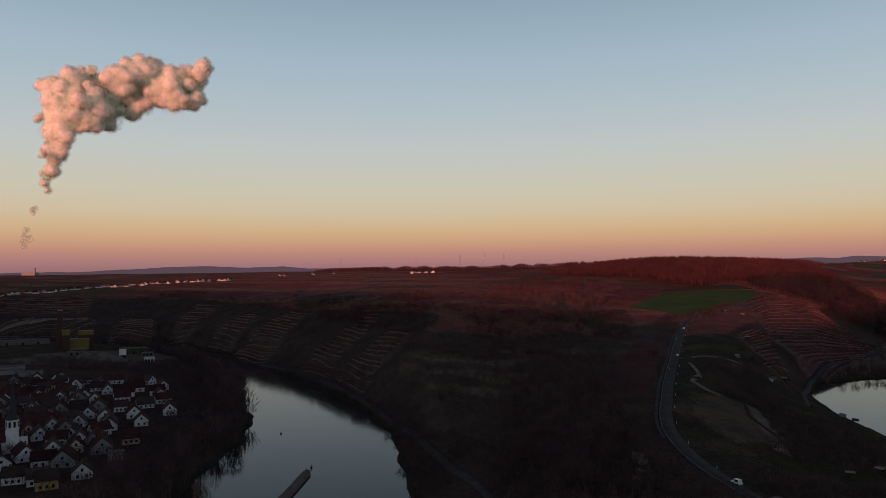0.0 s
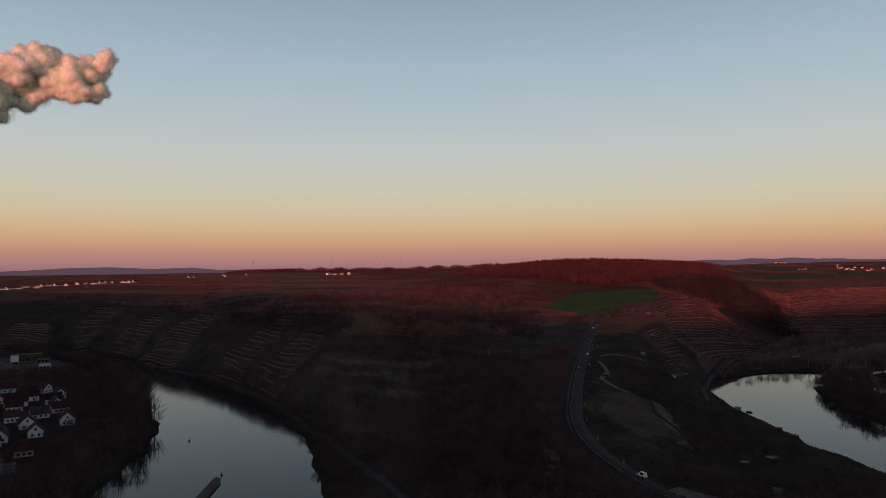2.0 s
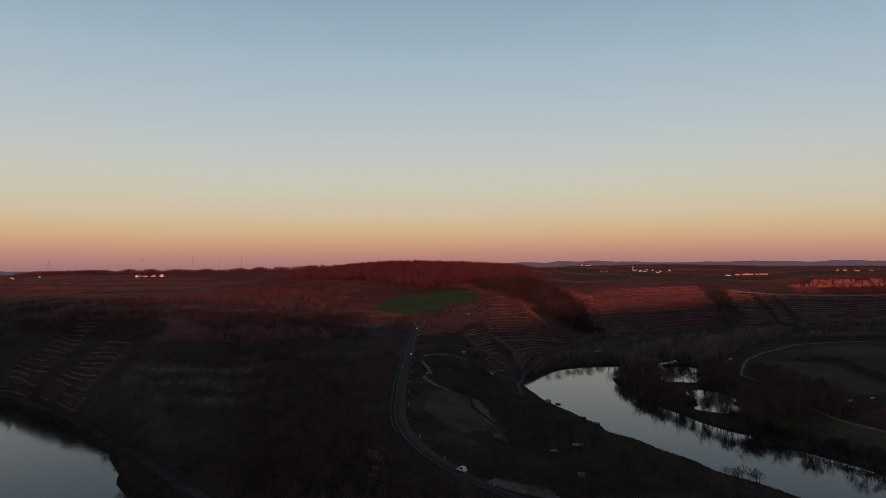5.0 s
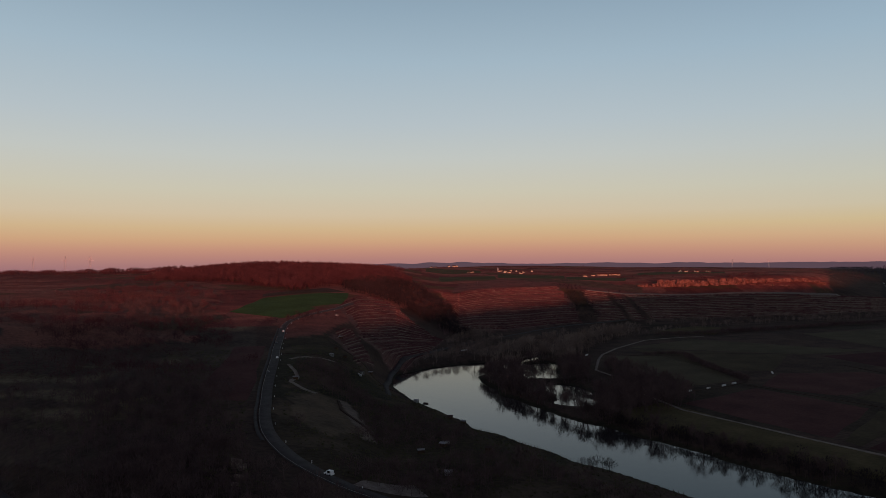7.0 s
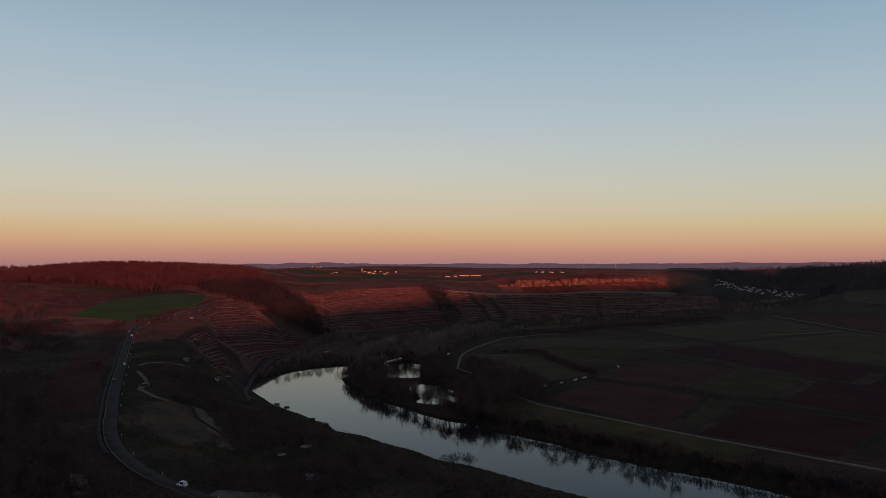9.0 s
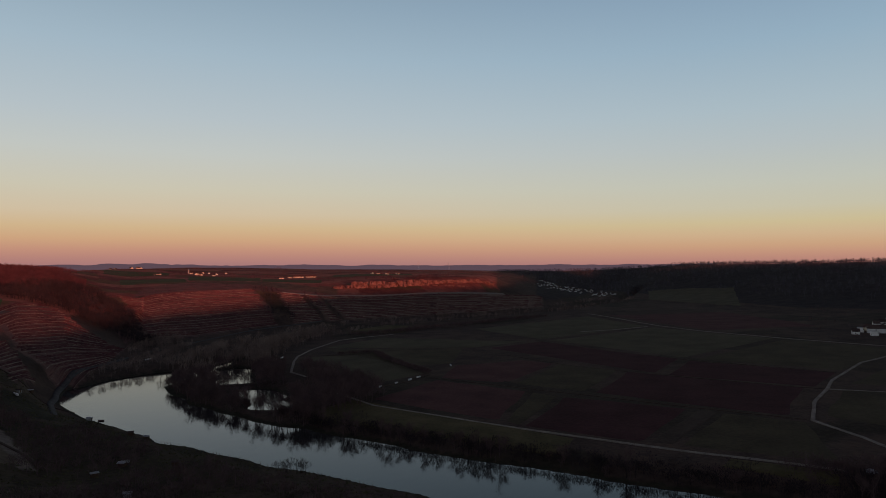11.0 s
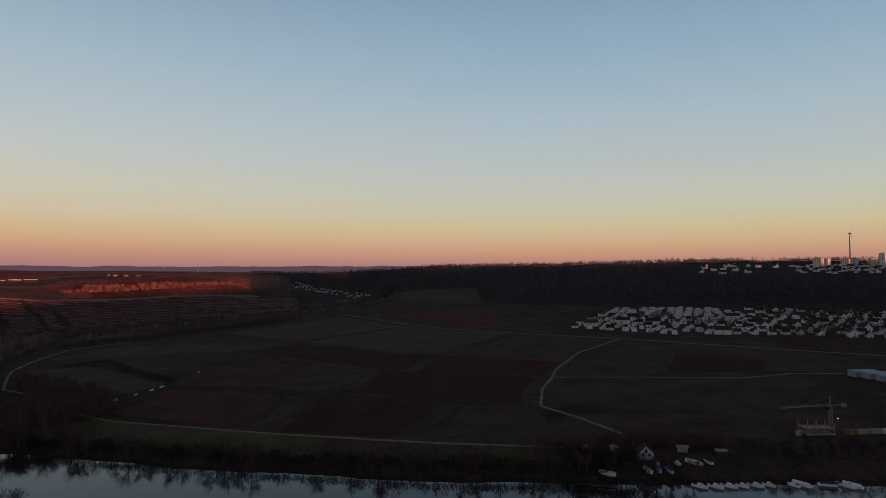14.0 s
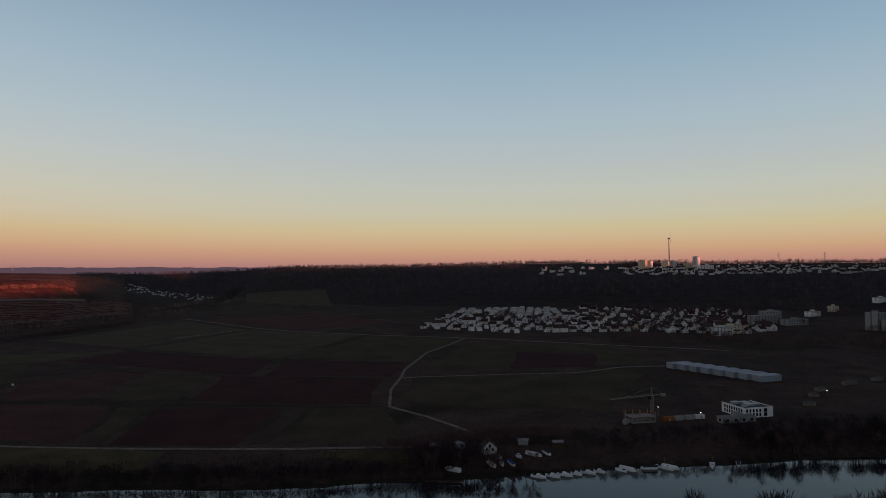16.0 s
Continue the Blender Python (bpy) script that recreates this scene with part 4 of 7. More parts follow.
for off in (-2.9, 2.9):
    tagged(band("road_line", ROAD, 0.16, 0.60, LINE_PAINT, off, 4), "white painted edge line", "road marking", kind="structure")
PATHS = [([(22, 270), (12, 310), (3, 336), (-14, 400), (-34, 455), (-60, 525), (-92, 590), (-150, 690), (-240, 800)], 4.6), (LOW_LANE, 4.4)]
for (pts, width), text in zip(PATHS, ("grey riverside lane at the foot of the woods", "grey riverside lane below the vineyards")):
    tagged(band("lane", pts, width, 0.5, ASPHALT), text, "lane", kind="structure")
tagged(band("lane", ROAD[8:18], 1.7, 0.5, ASPHALT, 4.9), "grey paved path running beside the road", "lane", kind="structure")
field([(117, 261), (126, 268), (150, 264), (148, 247)], GRAVEL, "worn gravel lay-by beside the road", 0.45, 10, "layby")
tagged(band("lane", [place(a, np.interp(a, AZ, BROW_D) + 6) for a in np.arange(43.5, 63, 1.5)], 9, 0.5, GRAVEL), "pale lane along the top of the vineyard", "lane", kind="structure")
tagged(band("lane", [place(a, np.interp(a, AZ, FOOT_D) + 0.42 * (np.interp(a, AZ, BROW_D) - np.interp(a, AZ, FOOT_D))) for a in np.arange(-36, -25.5, 1.5)], 4, 0.8, GRAVEL), "pale lane half way up the vineyard", "lane", kind="structure")


# ---- terraced vineyards ----
def level_at(az, s, start):
    """Distance of a terrace level; the second vineyard runs on behind the end of the spur."""
    f, b_ = line_at(FOOT_D, az), line_at(BROW_D, az)
    if 30 < start < 42:
        f = np.where(az < 33.2, 1040 + 25 * (33.2 - az), f)
        b_ = np.where(az < 33.2, 1225 + 15 * (33.2 - az), b_)
    return f + s * (b_ - f)


def wall_piece(a0, a1, s, high, seed):
    """A dry stone wall that follows the slope at one level."""
    az = np.arange(a0, a1, 0.12)
    sv = s + 0.014 * wob(az * 40, az * 0 + s * 20, 60, seed) + 0.005 * wob(az * 40, az * 0 + s * 300, 16, seed)
    d = level_at(az, sv, a0)
    x, y = place(az, d)
    x2, y2 = place(az, d + 0.8)
    z = land(x, y)
    h = high * (1 + 0.25 * wob(az * 50, az * 0, 17, seed + 1))
    v = np.stack([np.column_stack([x, y, z - 0.8]), np.column_stack([x, y, z + h]), np.column_stack([x2, y2, z + h]), np.column_stack([x2, y2, z - 0.8])], 1).reshape(-1, 3)
    i = np.arange(len(az) - 1)[:, None] * 4 + np.arange(3)[None]
    stands = wob(az[:-1] * 40, az[:-1] * 0 + s * 900, 22, seed + 2) > -0.45
    return v, np.stack([i, i + 1, i + 5, i + 4], -1)[stands].reshape(-1, 4)


vines_v, vines_f, vines_n = [], [], 0
for plot, (l0, h0, l1, h1, s0, s1, n, high) in enumerate(PLOTS):
    for k in range(n):
        f = np.clip((k + 0.25 * rng.uniform(-1, 1)) / (n - 1), 0, 1)
        s = s0 + (s1 - s0) * f
        lo, hi = l0 + (l1 - l0) * f + rng.uniform(-0.1, 0.25), h0 + (h1 - h0) * f - rng.uniform(-0.1, 0.25)
        if hi - lo < 0.4:
            continue
        v, f = wall_piece(lo, hi, s, high * rng.uniform(0.7, 1.25), plot)
        tagged(quads("terrace_wall", v, f, STONE), "low dry stone wall of a vineyard terrace", "wall", "vineyard terrace walls")
        for rows_up in (0.3, 0.62):
            az = np.arange(lo, hi, 0.09)
            sv = s + rows_up * (s1 - s0) / (n - 1) + 0.010 * wob(az * 40, az * 0 + s * 20, 60, plot)
            d = level_at(az, sv, lo)
            x, y = place(az, d)
            z = land(x, y)
            tall = rng.uniform(0.3, 1.2, len(az))
            vines_v.append(np.stack([np.column_stack([x, y, z - 0.2]), np.column_stack([x, y, z + tall])], 1).reshape(-1, 3))
            i = np.arange(len(az) - 1) * 2 + vines_n
            vines_f.append(np.stack([i, i + 2, i + 3, i + 1], 1))
            vines_n += len(az) * 2
tagged(quads("vine_rows", np.concatenate(vines_v), np.concatenate(vines_f), TWIGS), "leafless brown vine rows on the terraces", "vines", kind="stuff")


# ---- building kit ----
def part(name, bm, mat, parent, label=""):
    me = bpy.data.meshes.new(name)
    bm.to_mesh(me)
    bm.free()
    me.materials.append(mat)
    ob = new(name, me)
    ob.parent = parent
    return tagged(ob, label)


def share(name, source, parent, m):
    """Another part on the mesh of an alike one."""
    ob = new(name, source.data)
    ob.parent = parent
    ob.matrix_local = m
    return ob


def box(bm, x0, x1, y0, y1, z0, z1, bevel=0.0):
    made_v = bmesh.ops.create_cube(bm, size=1.0)["verts"]
    for v in made_v:
        v.co = Vector(((x0 + x1) / 2 + v.co.x * (x1 - x0), (y0 + y1) / 2 + v.co.y * (y1 - y0), (z0 + z1) / 2 + v.co.z * (z1 - z0)))
    if bevel:
        edges = list({e for v in made_v for e in v.link_edges})
        bmesh.ops.bevel(bm, geom=edges, offset=bevel, segments=1, affect="EDGES")
    return bm


def prism(bm, outline, y0, y1):
    """An outline in x and z, drawn out along y."""
    a = [bm.verts.new((x, y0, z)) for x, z in outline]
    c = [bm.verts.new((x, y1, z)) for x, z in outline]
    bm.faces.new(a)
    bm.faces.new(c[::-1])
    for i in range(len(outline)):
        j = (i + 1) % len(outline)
        bm.faces.new((a[j], a[i], c[i], c[j]))
    bmesh.ops.recalc_face_normals(bm, faces=bm.faces)
    return bm


def cone(bm, r0, r1, z0, z1, x=0.0, y=0.0, n=12):
    bmesh.ops.create_cone(bm, cap_ends=True, segments=n, radius1=r0, radius2=r1, depth=z1 - z0, matrix=Matrix.Translation((x, y, (z0 + z1) / 2)))
    return bm


def bar(bm, p, q, w):
    """A thin square bar from p to q."""
    p, q = Vector(p), Vector(q)
    m = Matrix.Translation((p + q) / 2) @ (q - p).to_track_quat("Z", "Y").to_matrix().to_4x4() @ Matrix.Diagonal((w, w, (q - p).length, 1))
    bmesh.ops.create_cube(bm, size=1.0, matrix=m)
    return bm


def stand(name, x, y, turn=0.0, z=None, sink=0.0):
    ob = new(name)
    ob.empty_display_size = 0.5
    ob.matrix_world = pose(x, y, (float(land(x, y)) if z is None else z) - sink, 0, 0, turn)
    return ob


def at(x, y, turn=0.0, sink=0.0, z=None):
    return pose(x, y, (float(land(x, y)) if z is None else z) - sink, 0, 0, turn)


def gable_house(x, y, turn, size, wall_mat, roof_mat, label, timber=False, detail=2, name="house", group=""):
    """A pitched-roof house, ridge along its own y."""
    length, width, eave = size
    w, l, ridge = width / 2, length / 2, eave + width * 0.46
    ob = stand(name, x, y, turn)
    part("wall", prism(bmesh.new(), [(-w, -1.5), (w, -1.5), (w, eave), (0, ridge), (-w, eave)], -l, l), wall_mat, ob)
    rise, o = (ridge - eave) / w, 0.6
    roof = bmesh.new()
    prism(roof, [(-w - o, eave - o * rise + 0.05), (0, ridge + 0.05), (w + o, eave - o * rise + 0.05), (w + o, eave - o * rise + 0.32), (0, ridge + 0.36), (-w - o, eave - o * rise + 0.32)], -l - 0.5, l + 0.5)
    part("roof", roof, roof_mat, ob)
    if detail:
        part("chimney", box(bmesh.new(), w * 0.2, w * 0.2 + 0.8, l * 0.3, l * 0.3 + 0.8, ridge - 1.6, ridge + 0.9, 0.05), BRICK, ob)
        pane = None
        spots = []
        storeys = max(1, int(eave // 2.7))
        for k in range(storeys):
            z = 1.5 + 2.7 * k
            for side in (-1, 1):
                for u in (-0.55, 0.0, 0.55) if detail > 1 else (0.1,):
                    spots.append((side * (w + 0.02), u * l, z, 0))
                for u in (-0.42, 0.42) if detail > 1 else (-0.3,):
                    spots.append((u * w, side * (l + 0.02), z, 90))
        for side in (-1, 1):
            spots.append((0, side * (l + 0.02), eave + (ridge - eave) * 0.28, 90))
        for sx, sy, sz, rz in spots:
            if pane is None:
                pane = part("window", box(bmesh.new(), -0.06, 0.06, -0.55, 0.55, -0.7, 0.7, 0.03), GLASS, ob, "dark window pane")
                pane.matrix_local = pose(sx, sy, sz, 0, 0, rz)
            else:
                share("window", pane, ob, pose(sx, sy, sz, 0, 0, rz))
        part("door", box(bmesh.new(), w - 0.05, w + 0.05, -l * 0.3, -l * 0.3 + 1.1, -0.2, 2.0, 0.03), TIMBER, ob)
    if timber:
        for side in (-1, 1):
            beams = bmesh.new()
            yb = side * (l + 0.05)
            for zz in (0.2, 2.7, eave):
                bar(beams, (-w, yb, zz), (w, yb, zz), 0.22)
            for u in (-1, -0.5, 0, 0.5, 1):
                bar(beams, (u * w * 0.98, yb, 0), (u * w * 0.98, yb, eave + (1 - abs(u)) * (ridge - eave) * 0.9), 0.2)
            part("timber_frame", beams, TIMBER, ob)
    return tagged(ob, label, "house", group)


def cube_house(x, y, turn, size, label, group):
    """A new flat-roofed house with a set-back upper floor."""
    length, width, height = size
    ob = stand("house", x, y, turn)
    w, l = width / 2, length / 2
    part("wall", box(bmesh.new(), -w, w, -l, l, -1.5, height, 0.04), PLASTER, ob)
    part("upper_floor", box(bmesh.new(), -w * 0.75, w, -l * 0.8, l, height, height + 2.7, 0.04), PLASTER, ob)
    part("roof", box(bmesh.new(), -w * 0.75 - 0.3, w + 0.3, -l * 0.8 - 0.3, l + 0.3, height + 2.7, height + 2.95, 0.03), FLAT_ROOF, ob)
    part("terrace_roof", box(bmesh.new(), -w - 0.1, -w * 0.75, -l - 0.1, l + 0.1, height, height + 0.25, 0.02), FLAT_ROOF, ob)
    pane = part("window", box(bmesh.new(), -0.06, 0.06, -1.1, 1.1, -0.75, 0.75, 0.03), GLASS, ob, "wide dark window")
    pane.matrix_local = pose(-w - 0.02, -l * 0.5, height - 1.5)
    for sx, sy, sz, rz in ((-w - 0.02, l * 0.45, height - 1.5, 0), (w + 0.02, 0, height - 1.5, 0), (-w * 0.75 - 0.02, 0, height + 1.3, 0), (0, -l - 0.02, height - 1.5, 90), (0.2 * w, -l * 0.8 - 0.02, height + 1.3, 90)):
        share("window", pane, ob, pose(sx, sy, sz, 0, 0, rz))
    return tagged(ob, label, "house", group)


def repeat(kinds, x, y, turn, k, sink=0.0):
    """The k-th kind at a place: the first call moves the built one, later ones copy it."""
    ob, used = kinds[k]
    if used:
        return copy_thing(ob, at(x, y, turn, sink))
    ob.matrix_world = at(x, y, turn, sink)
    kinds[k] = (ob, True)
    return ob


# ---- the village in the bend ----
G = "village houses"
VILLAGE_KINDS = [
    (gable_house(0, 0, 0, (10.5, 7.8, 3.7), PLASTER, RED_TILES, "white plastered village house with a red tiled roof", group=G), False),
    (gable_house(0, 0, 0, (14.5, 8.4, 3.8), PLASTER, RED_TILES, "long white village house with a red tiled roof", group=G), False),
    (gable_house(0, 0, 0, (8.8, 7.4, 3.8), PLASTER, DARK_TILES, "white gabled house with a dark tiled roof", group=G), False),
    (gable_house(0, 0, 0, (9, 7.8, 3.6), CREAM, RED_TILES, "half-timbered gabled house with a red roof", True, group=G), False),
    (gable_house(0, 0, 0, (11, 8.6, 3.2), PLASTER, DARK_TILES, "white village house with a broad dark roof", group=G), False),
    (gable_house(0, 0, 0, (15, 10.6, 3.4), GREY_RENDER, RED_TILES, "large barn-like house with a red tiled roof", group=G), False),
    (gable_house(0, 0, 0, (8.8, 7.6, 4.4), OCHRE, DARK_TILES, "ochre gabled house with a dark roof", group=G), False),
]
VILLAGE_EAST = [(-202, 455, 28, 1), (-182, 464, 22, 1), (-202, 503, 120, 0), (-221, 539, 112, 0), (-226, 562, 30, 2), (-248, 588, 60, 2), (-219, 474, 116, 2), (-235, 476, 26, 5), (-206, 430, 24, 4), (-233, 438, 118, 2), (-199, 404, 140, 0), (-172, 385, 114, 3), (-268, 521, 30, 0), (-287, 538, 100, 2), (-298, 548, 118, 0), (-316, 552, 118, 2), (-303, 522, 35, 4)]
VILLAGE_WEST = [(-331, 571, 118, 0), (-300, 572, 20, 1), (-290, 505, 116, 0), (-337, 547, 118, 2), (-354, 608, 30, 1), (-333, 600, 24, 4), (-280, 571, 26, 5), (-180, 368, 28, 5), (-186, 343, 22, 5), (-204, 365, 30, 4), (-212, 353, 40, 1), (-195, 341, 118, 0), (-180, 311, 118, 2), (-173, 305, 122, 6), (-192, 313, 112, 2), (-166, 322, 24, 4), (-289, 468, 30, 5)]
VILLAGE_CORE = [(-256, 467, 26, 5), (-229, 396, 35, 4), (-249, 445, 28, 4), (-186, 430, 24, 0), (-260, 490, 24, 4), (-247, 420, 110, 5), (-270, 440, 26, 4), (-222, 410, 30, 5), (-240, 380, 26, 0), (-200, 385, 24, 4), (-216, 446, 24, 4), (-310, 490, 28, 5), (-320, 510, 28, 0), (-345, 525, 116, 0), (-262, 545, 26, 4), (-370, 580, 24, 5)]
built = VILLAGE_EAST + VILLAGE_WEST + VILLAGE_CORE
VILLAGE_RING = [(-205, 350), (-190, 440), (-208, 520), (-252, 596), (-362, 612), (-345, 520), (-262, 400)]
lots = np.random.default_rng(31)
for x, y in lots.uniform((-362, 350), (-190, 612), (700, 2)).tolist():
    if len(built) < 78 and inside(np.array(x), np.array(y), VILLAGE_RING) and min(math.hypot(x - h[0], y - h[1]) for h in built) > 12.5 and math.hypot(x + 228, y - 384) > 34:
        built.append((x, y, float(lots.choice([24, 116]) + lots.uniform(-8, 8)), int(lots.choice([0, 2, 4, 1, 4, 2]))))
for x, y, turn, k in built:
    repeat(VILLAGE_KINDS, x, y, turn, k)
taken = [(x, y) for x, y, turn, k in built] + [(-221, 371), (-226, 362)]
for i in range(700):
    f, g = rng.uniform(0, 1), rng.uniform(-1, 1)
    x, y = -200 - 165 * f + 32 * g, 330 + 265 * f + 26 * g
    if min(math.hypot(x - a, y - c) for a, c in taken) > 11.5:
        taken.append((x, y))
        repeat(VILLAGE_KINDS, float(x), float(y), float(rng.choice([26, 26, 34, 116]) + rng.uniform(-16, 16)), int(rng.choice([4, 5, 4, 0, 3, 4])))
for x, y, turn, l, w in ((-407, 651, 30, 26, 12), (-423, 676, 28, 30, 14), (-164, 350, 20, 7, 4), (-380, 640, 30, 22, 10)):
    hall = stand("shed", x, y, turn)
    part("wall", box(bmesh.new(), -l / 2, l / 2, -w / 2, w / 2, -1, 4, 0.05), GREY_RENDER, hall)
    part("roof", prism(bmesh.new(), [(-w / 2 - 0.4, 4.0), (w / 2 + 0.4, 4.0), (0, 5.2)], -l / 2 - 0.4, l / 2 + 0.4), HEAP, hall).matrix_local = pose(0, 0, 0, 0, 0, 90)
    tagged(hall, "low shed with a flat-pitched grey roof", "shed", "sheds at the village edge")

church = stand("church", -227, 368, 300)
part("tower", box(bmesh.new(), -3.0, 3.0, -3.0, 3.0, -1, 12, 0.1), PLASTER, church, "white square tower")
belfry = part("belfry", cone(bmesh.new(), 3.1, 3.1, 12, 17, n=8), PLASTER, church, "white eight-sided belfry")
for i in range(8):
    a = radians(45 * i + 22.5)
    part("belfry_window", box(bmesh.new(), 2.72, 2.95, -0.55, 0.55, 13.0, 16.0, 0.05), GLASS, belfry, "dark belfry opening").matrix_local = pose(0, 0, 0, 0, 0, 45 * i + 22.5)
spire = bmesh.new()
cone(spire, 3.6, 1.9, 17, 19.5, n=8)
cone(spire, 1.9, 0.08, 19.5, 37, n=8)
part("spire", spire, SLATE, church, "tall slender slate spire")
part("nave", prism(bmesh.new(), [(-4.6, -1), (4.6, -1), (4.6, 7), (0, 12.4), (-4.6, 7)], -20, -3.0), PLASTER, church, "white nave wall")
part("nave_roof", prism(bmesh.new(), [(-5.3, 6.3), (0, 12.5), (5.3, 6.3), (5.3, 6.7), (0, 12.9), (-5.3, 6.7)], -20.6, -2.6), RED_TILES, church, "steep red tiled roof")
for k in range(4):
    for side in (-1, 1):
        part("nave_window", box(bmesh.new(), side * 4.6 - 0.06, side * 4.6 + 0.06, -18 + 4 * k, -16.7 + 4 * k, 2.0, 6.0, 0.04), GLASS, church, "tall dark church window")
part("porch", prism(bmesh.new(), [(-2.6, -1), (2.6, -1), (2.6, 5), (0, 7.6), (-2.6, 5)], 3.0, 7), PLASTER, church, "white gabled annexe")
tagged(church, "white village church with a slate spire and red nave roof", "church")

# ---- gravel works by the river ----
chimney = stand("works_chimney", -484, 880)
part("shaft", cone(bmesh.new(), 4.6, 2.8, -1, 48, n=16), BRICK, chimney, "tall tapering brick shaft")
part("rim", cone(bmesh.new(), 3.1, 3.1, 47.2, 48.4, n=16), CONCRETE, chimney)
tagged(chimney, "tall tapering brick works chimney beside yellow silos", "chimney")
for x, y, turn, l, w, h, low, foot in ((-451, 863, 30, 21, 14, 13, 0.12, CONCRETE), (-458, 846, 30, 8, 7, 25, 0.76, BRICK), (-447, 872, 30, 16, 7, 22, 0.78, BRICK)):
    silo = stand("works_building", x, y, turn)
    part("lower_wall", box(bmesh.new(), -l / 2, l / 2, -w / 2, w / 2, -1, h * low, 0.1), foot, silo)
    part("upper_wall", box(bmesh.new(), -l / 2 - 0.3, l / 2 + 0.3, -w / 2 - 0.3, w / 2 + 0.3, h * low, h, 0.1), YELLOW, silo, "yellow sheet cladding")
    part("roof", box(bmesh.new(), -l / 2 - 0.5, l / 2 + 0.5, -w / 2 - 0.5, w / 2 + 0.5, h, h + 0.5, 0.05), FLAT_ROOF, silo)
    tagged(silo, "yellow clad gravel works building beside the chimney", "works building", "gravel works")
for x, y, turn, l, w, h, mat, text in ((-560, 930, 25, 60, 16, 6, HEAP, "long grey-brown works hall"), (-362, 815, 28, 28, 11, 6.5, GREEN_PAINT, "green sheet-metal works hall"), (-356, 774, 28, 7, 6, 10, PLASTER, "white silo block in the gravel yard"), (-310, 735, 20, 10, 7, 6, PLASTER, "small white works office"), (-420, 800, 30, 20, 7, 4, HEAP, "low grey works shed"), (-335, 790, 20, 12, 7, 4, HEAP, "low grey works shed")):
    hall = stand("works_hall", x, y, turn)
    part("wall", box(bmesh.new(), -l / 2, l / 2, -w / 2, w / 2, -1, h, 0.08), mat, hall)
    part("roof", box(bmesh.new(), -l / 2 - 0.3, l / 2 + 0.3, -w / 2 - 0.3, w / 2 + 0.3, h, h + 0.4, 0.05), HEAP, hall)
    for u in (-0.3, 0.0, 0.3):
        part("gate", box(bmesh.new(), u * l - 1.2, u * l + 1.2, -w / 2 - 0.06, -w / 2 + 0.04, -0.5, min(3.2, h - 0.6), 0.03), GLASS, hall)
    tagged(hall, text + " beside the river", "works hall", "gravel works")


def heap(x, y, r, h, seed):
    bm = bmesh.new()
    bmesh.ops.create_cone(bm, cap_ends=True, segments=28, radius1=r, radius2=r * 0.12, depth=h)
    bmesh.ops.subdivide_edges(bm, edges=bm.edges[:], cuts=3, use_grid_fill=True)
    for v in bm.verts:
        v.co += Vector((1, 0.8, 0.5)) * noise.noise(v.co * 0.25 + Vector((seed, 0, 0))) * r * 0.14
        v.co.z += h / 2 - 0.4
    me = bpy.data.meshes.new("gravel_heap")
    bm.to_mesh(me)
    bm.free()
    me.materials.append(HEAP)
    ob = new("gravel_heap", me)
    ob.matrix_world = at(x, y, seed * 40)
    tagged(ob, "rounded heap of loose grey gravel", "gravel heap", "gravel heaps")


for x, y, r, h, seed in ((-368, 756, 16, 9, 1), (-398, 775, 13, 7, 2), (-345, 742, 11, 6, 3), (-430, 780, 12, 5, 4), (-318, 712, 8, 4, 5)):
    heap(x, y, r, h, seed)

# ---- the housing estate across the valley ----
G = "housing estate"
ESTATE_KINDS = [
    (cube_house(0, 0, 0, (8.6, 7.2, 2.9), "new white flat-roofed house with a set-back top floor", G), False),
    (cube_house(0, 0, 0, (17, 7.5, 3.0), "long new white terrace with flat roofs", G), False),
    (gable_house(0, 0, 0, (8.6, 7.4, 3.9), PLASTER, DARK_TILES, "white gabled estate house with a dark roof", detail=1, group=G), False),
    (gable_house(0, 0, 0, (9.4, 7.8, 3.9), PLASTER, RED_TILES, "white gabled estate house with a red roof", detail=1, group=G), False),
    (gable_house(0, 0, 0, (21, 9.5, 6.0), PLASTER, DARK_TILES, "white three-storey terrace with a dark roof", detail=1, group=G), False),
    (gable_house(0, 0, 0, (10, 8, 4.2), CREAM, RED_TILES, "cream gabled estate house with a red roof", detail=1, group=G), False),
]
front = np.array([(1046, 60), (968, -89), (972, -238), (922, -369), (984, -451)], float)
rear = np.array([(1450, 5), (1456, -120), (1440, -260), (1343, -404), (1310, -511)], float)
rear_flat, rear_gable = [], []
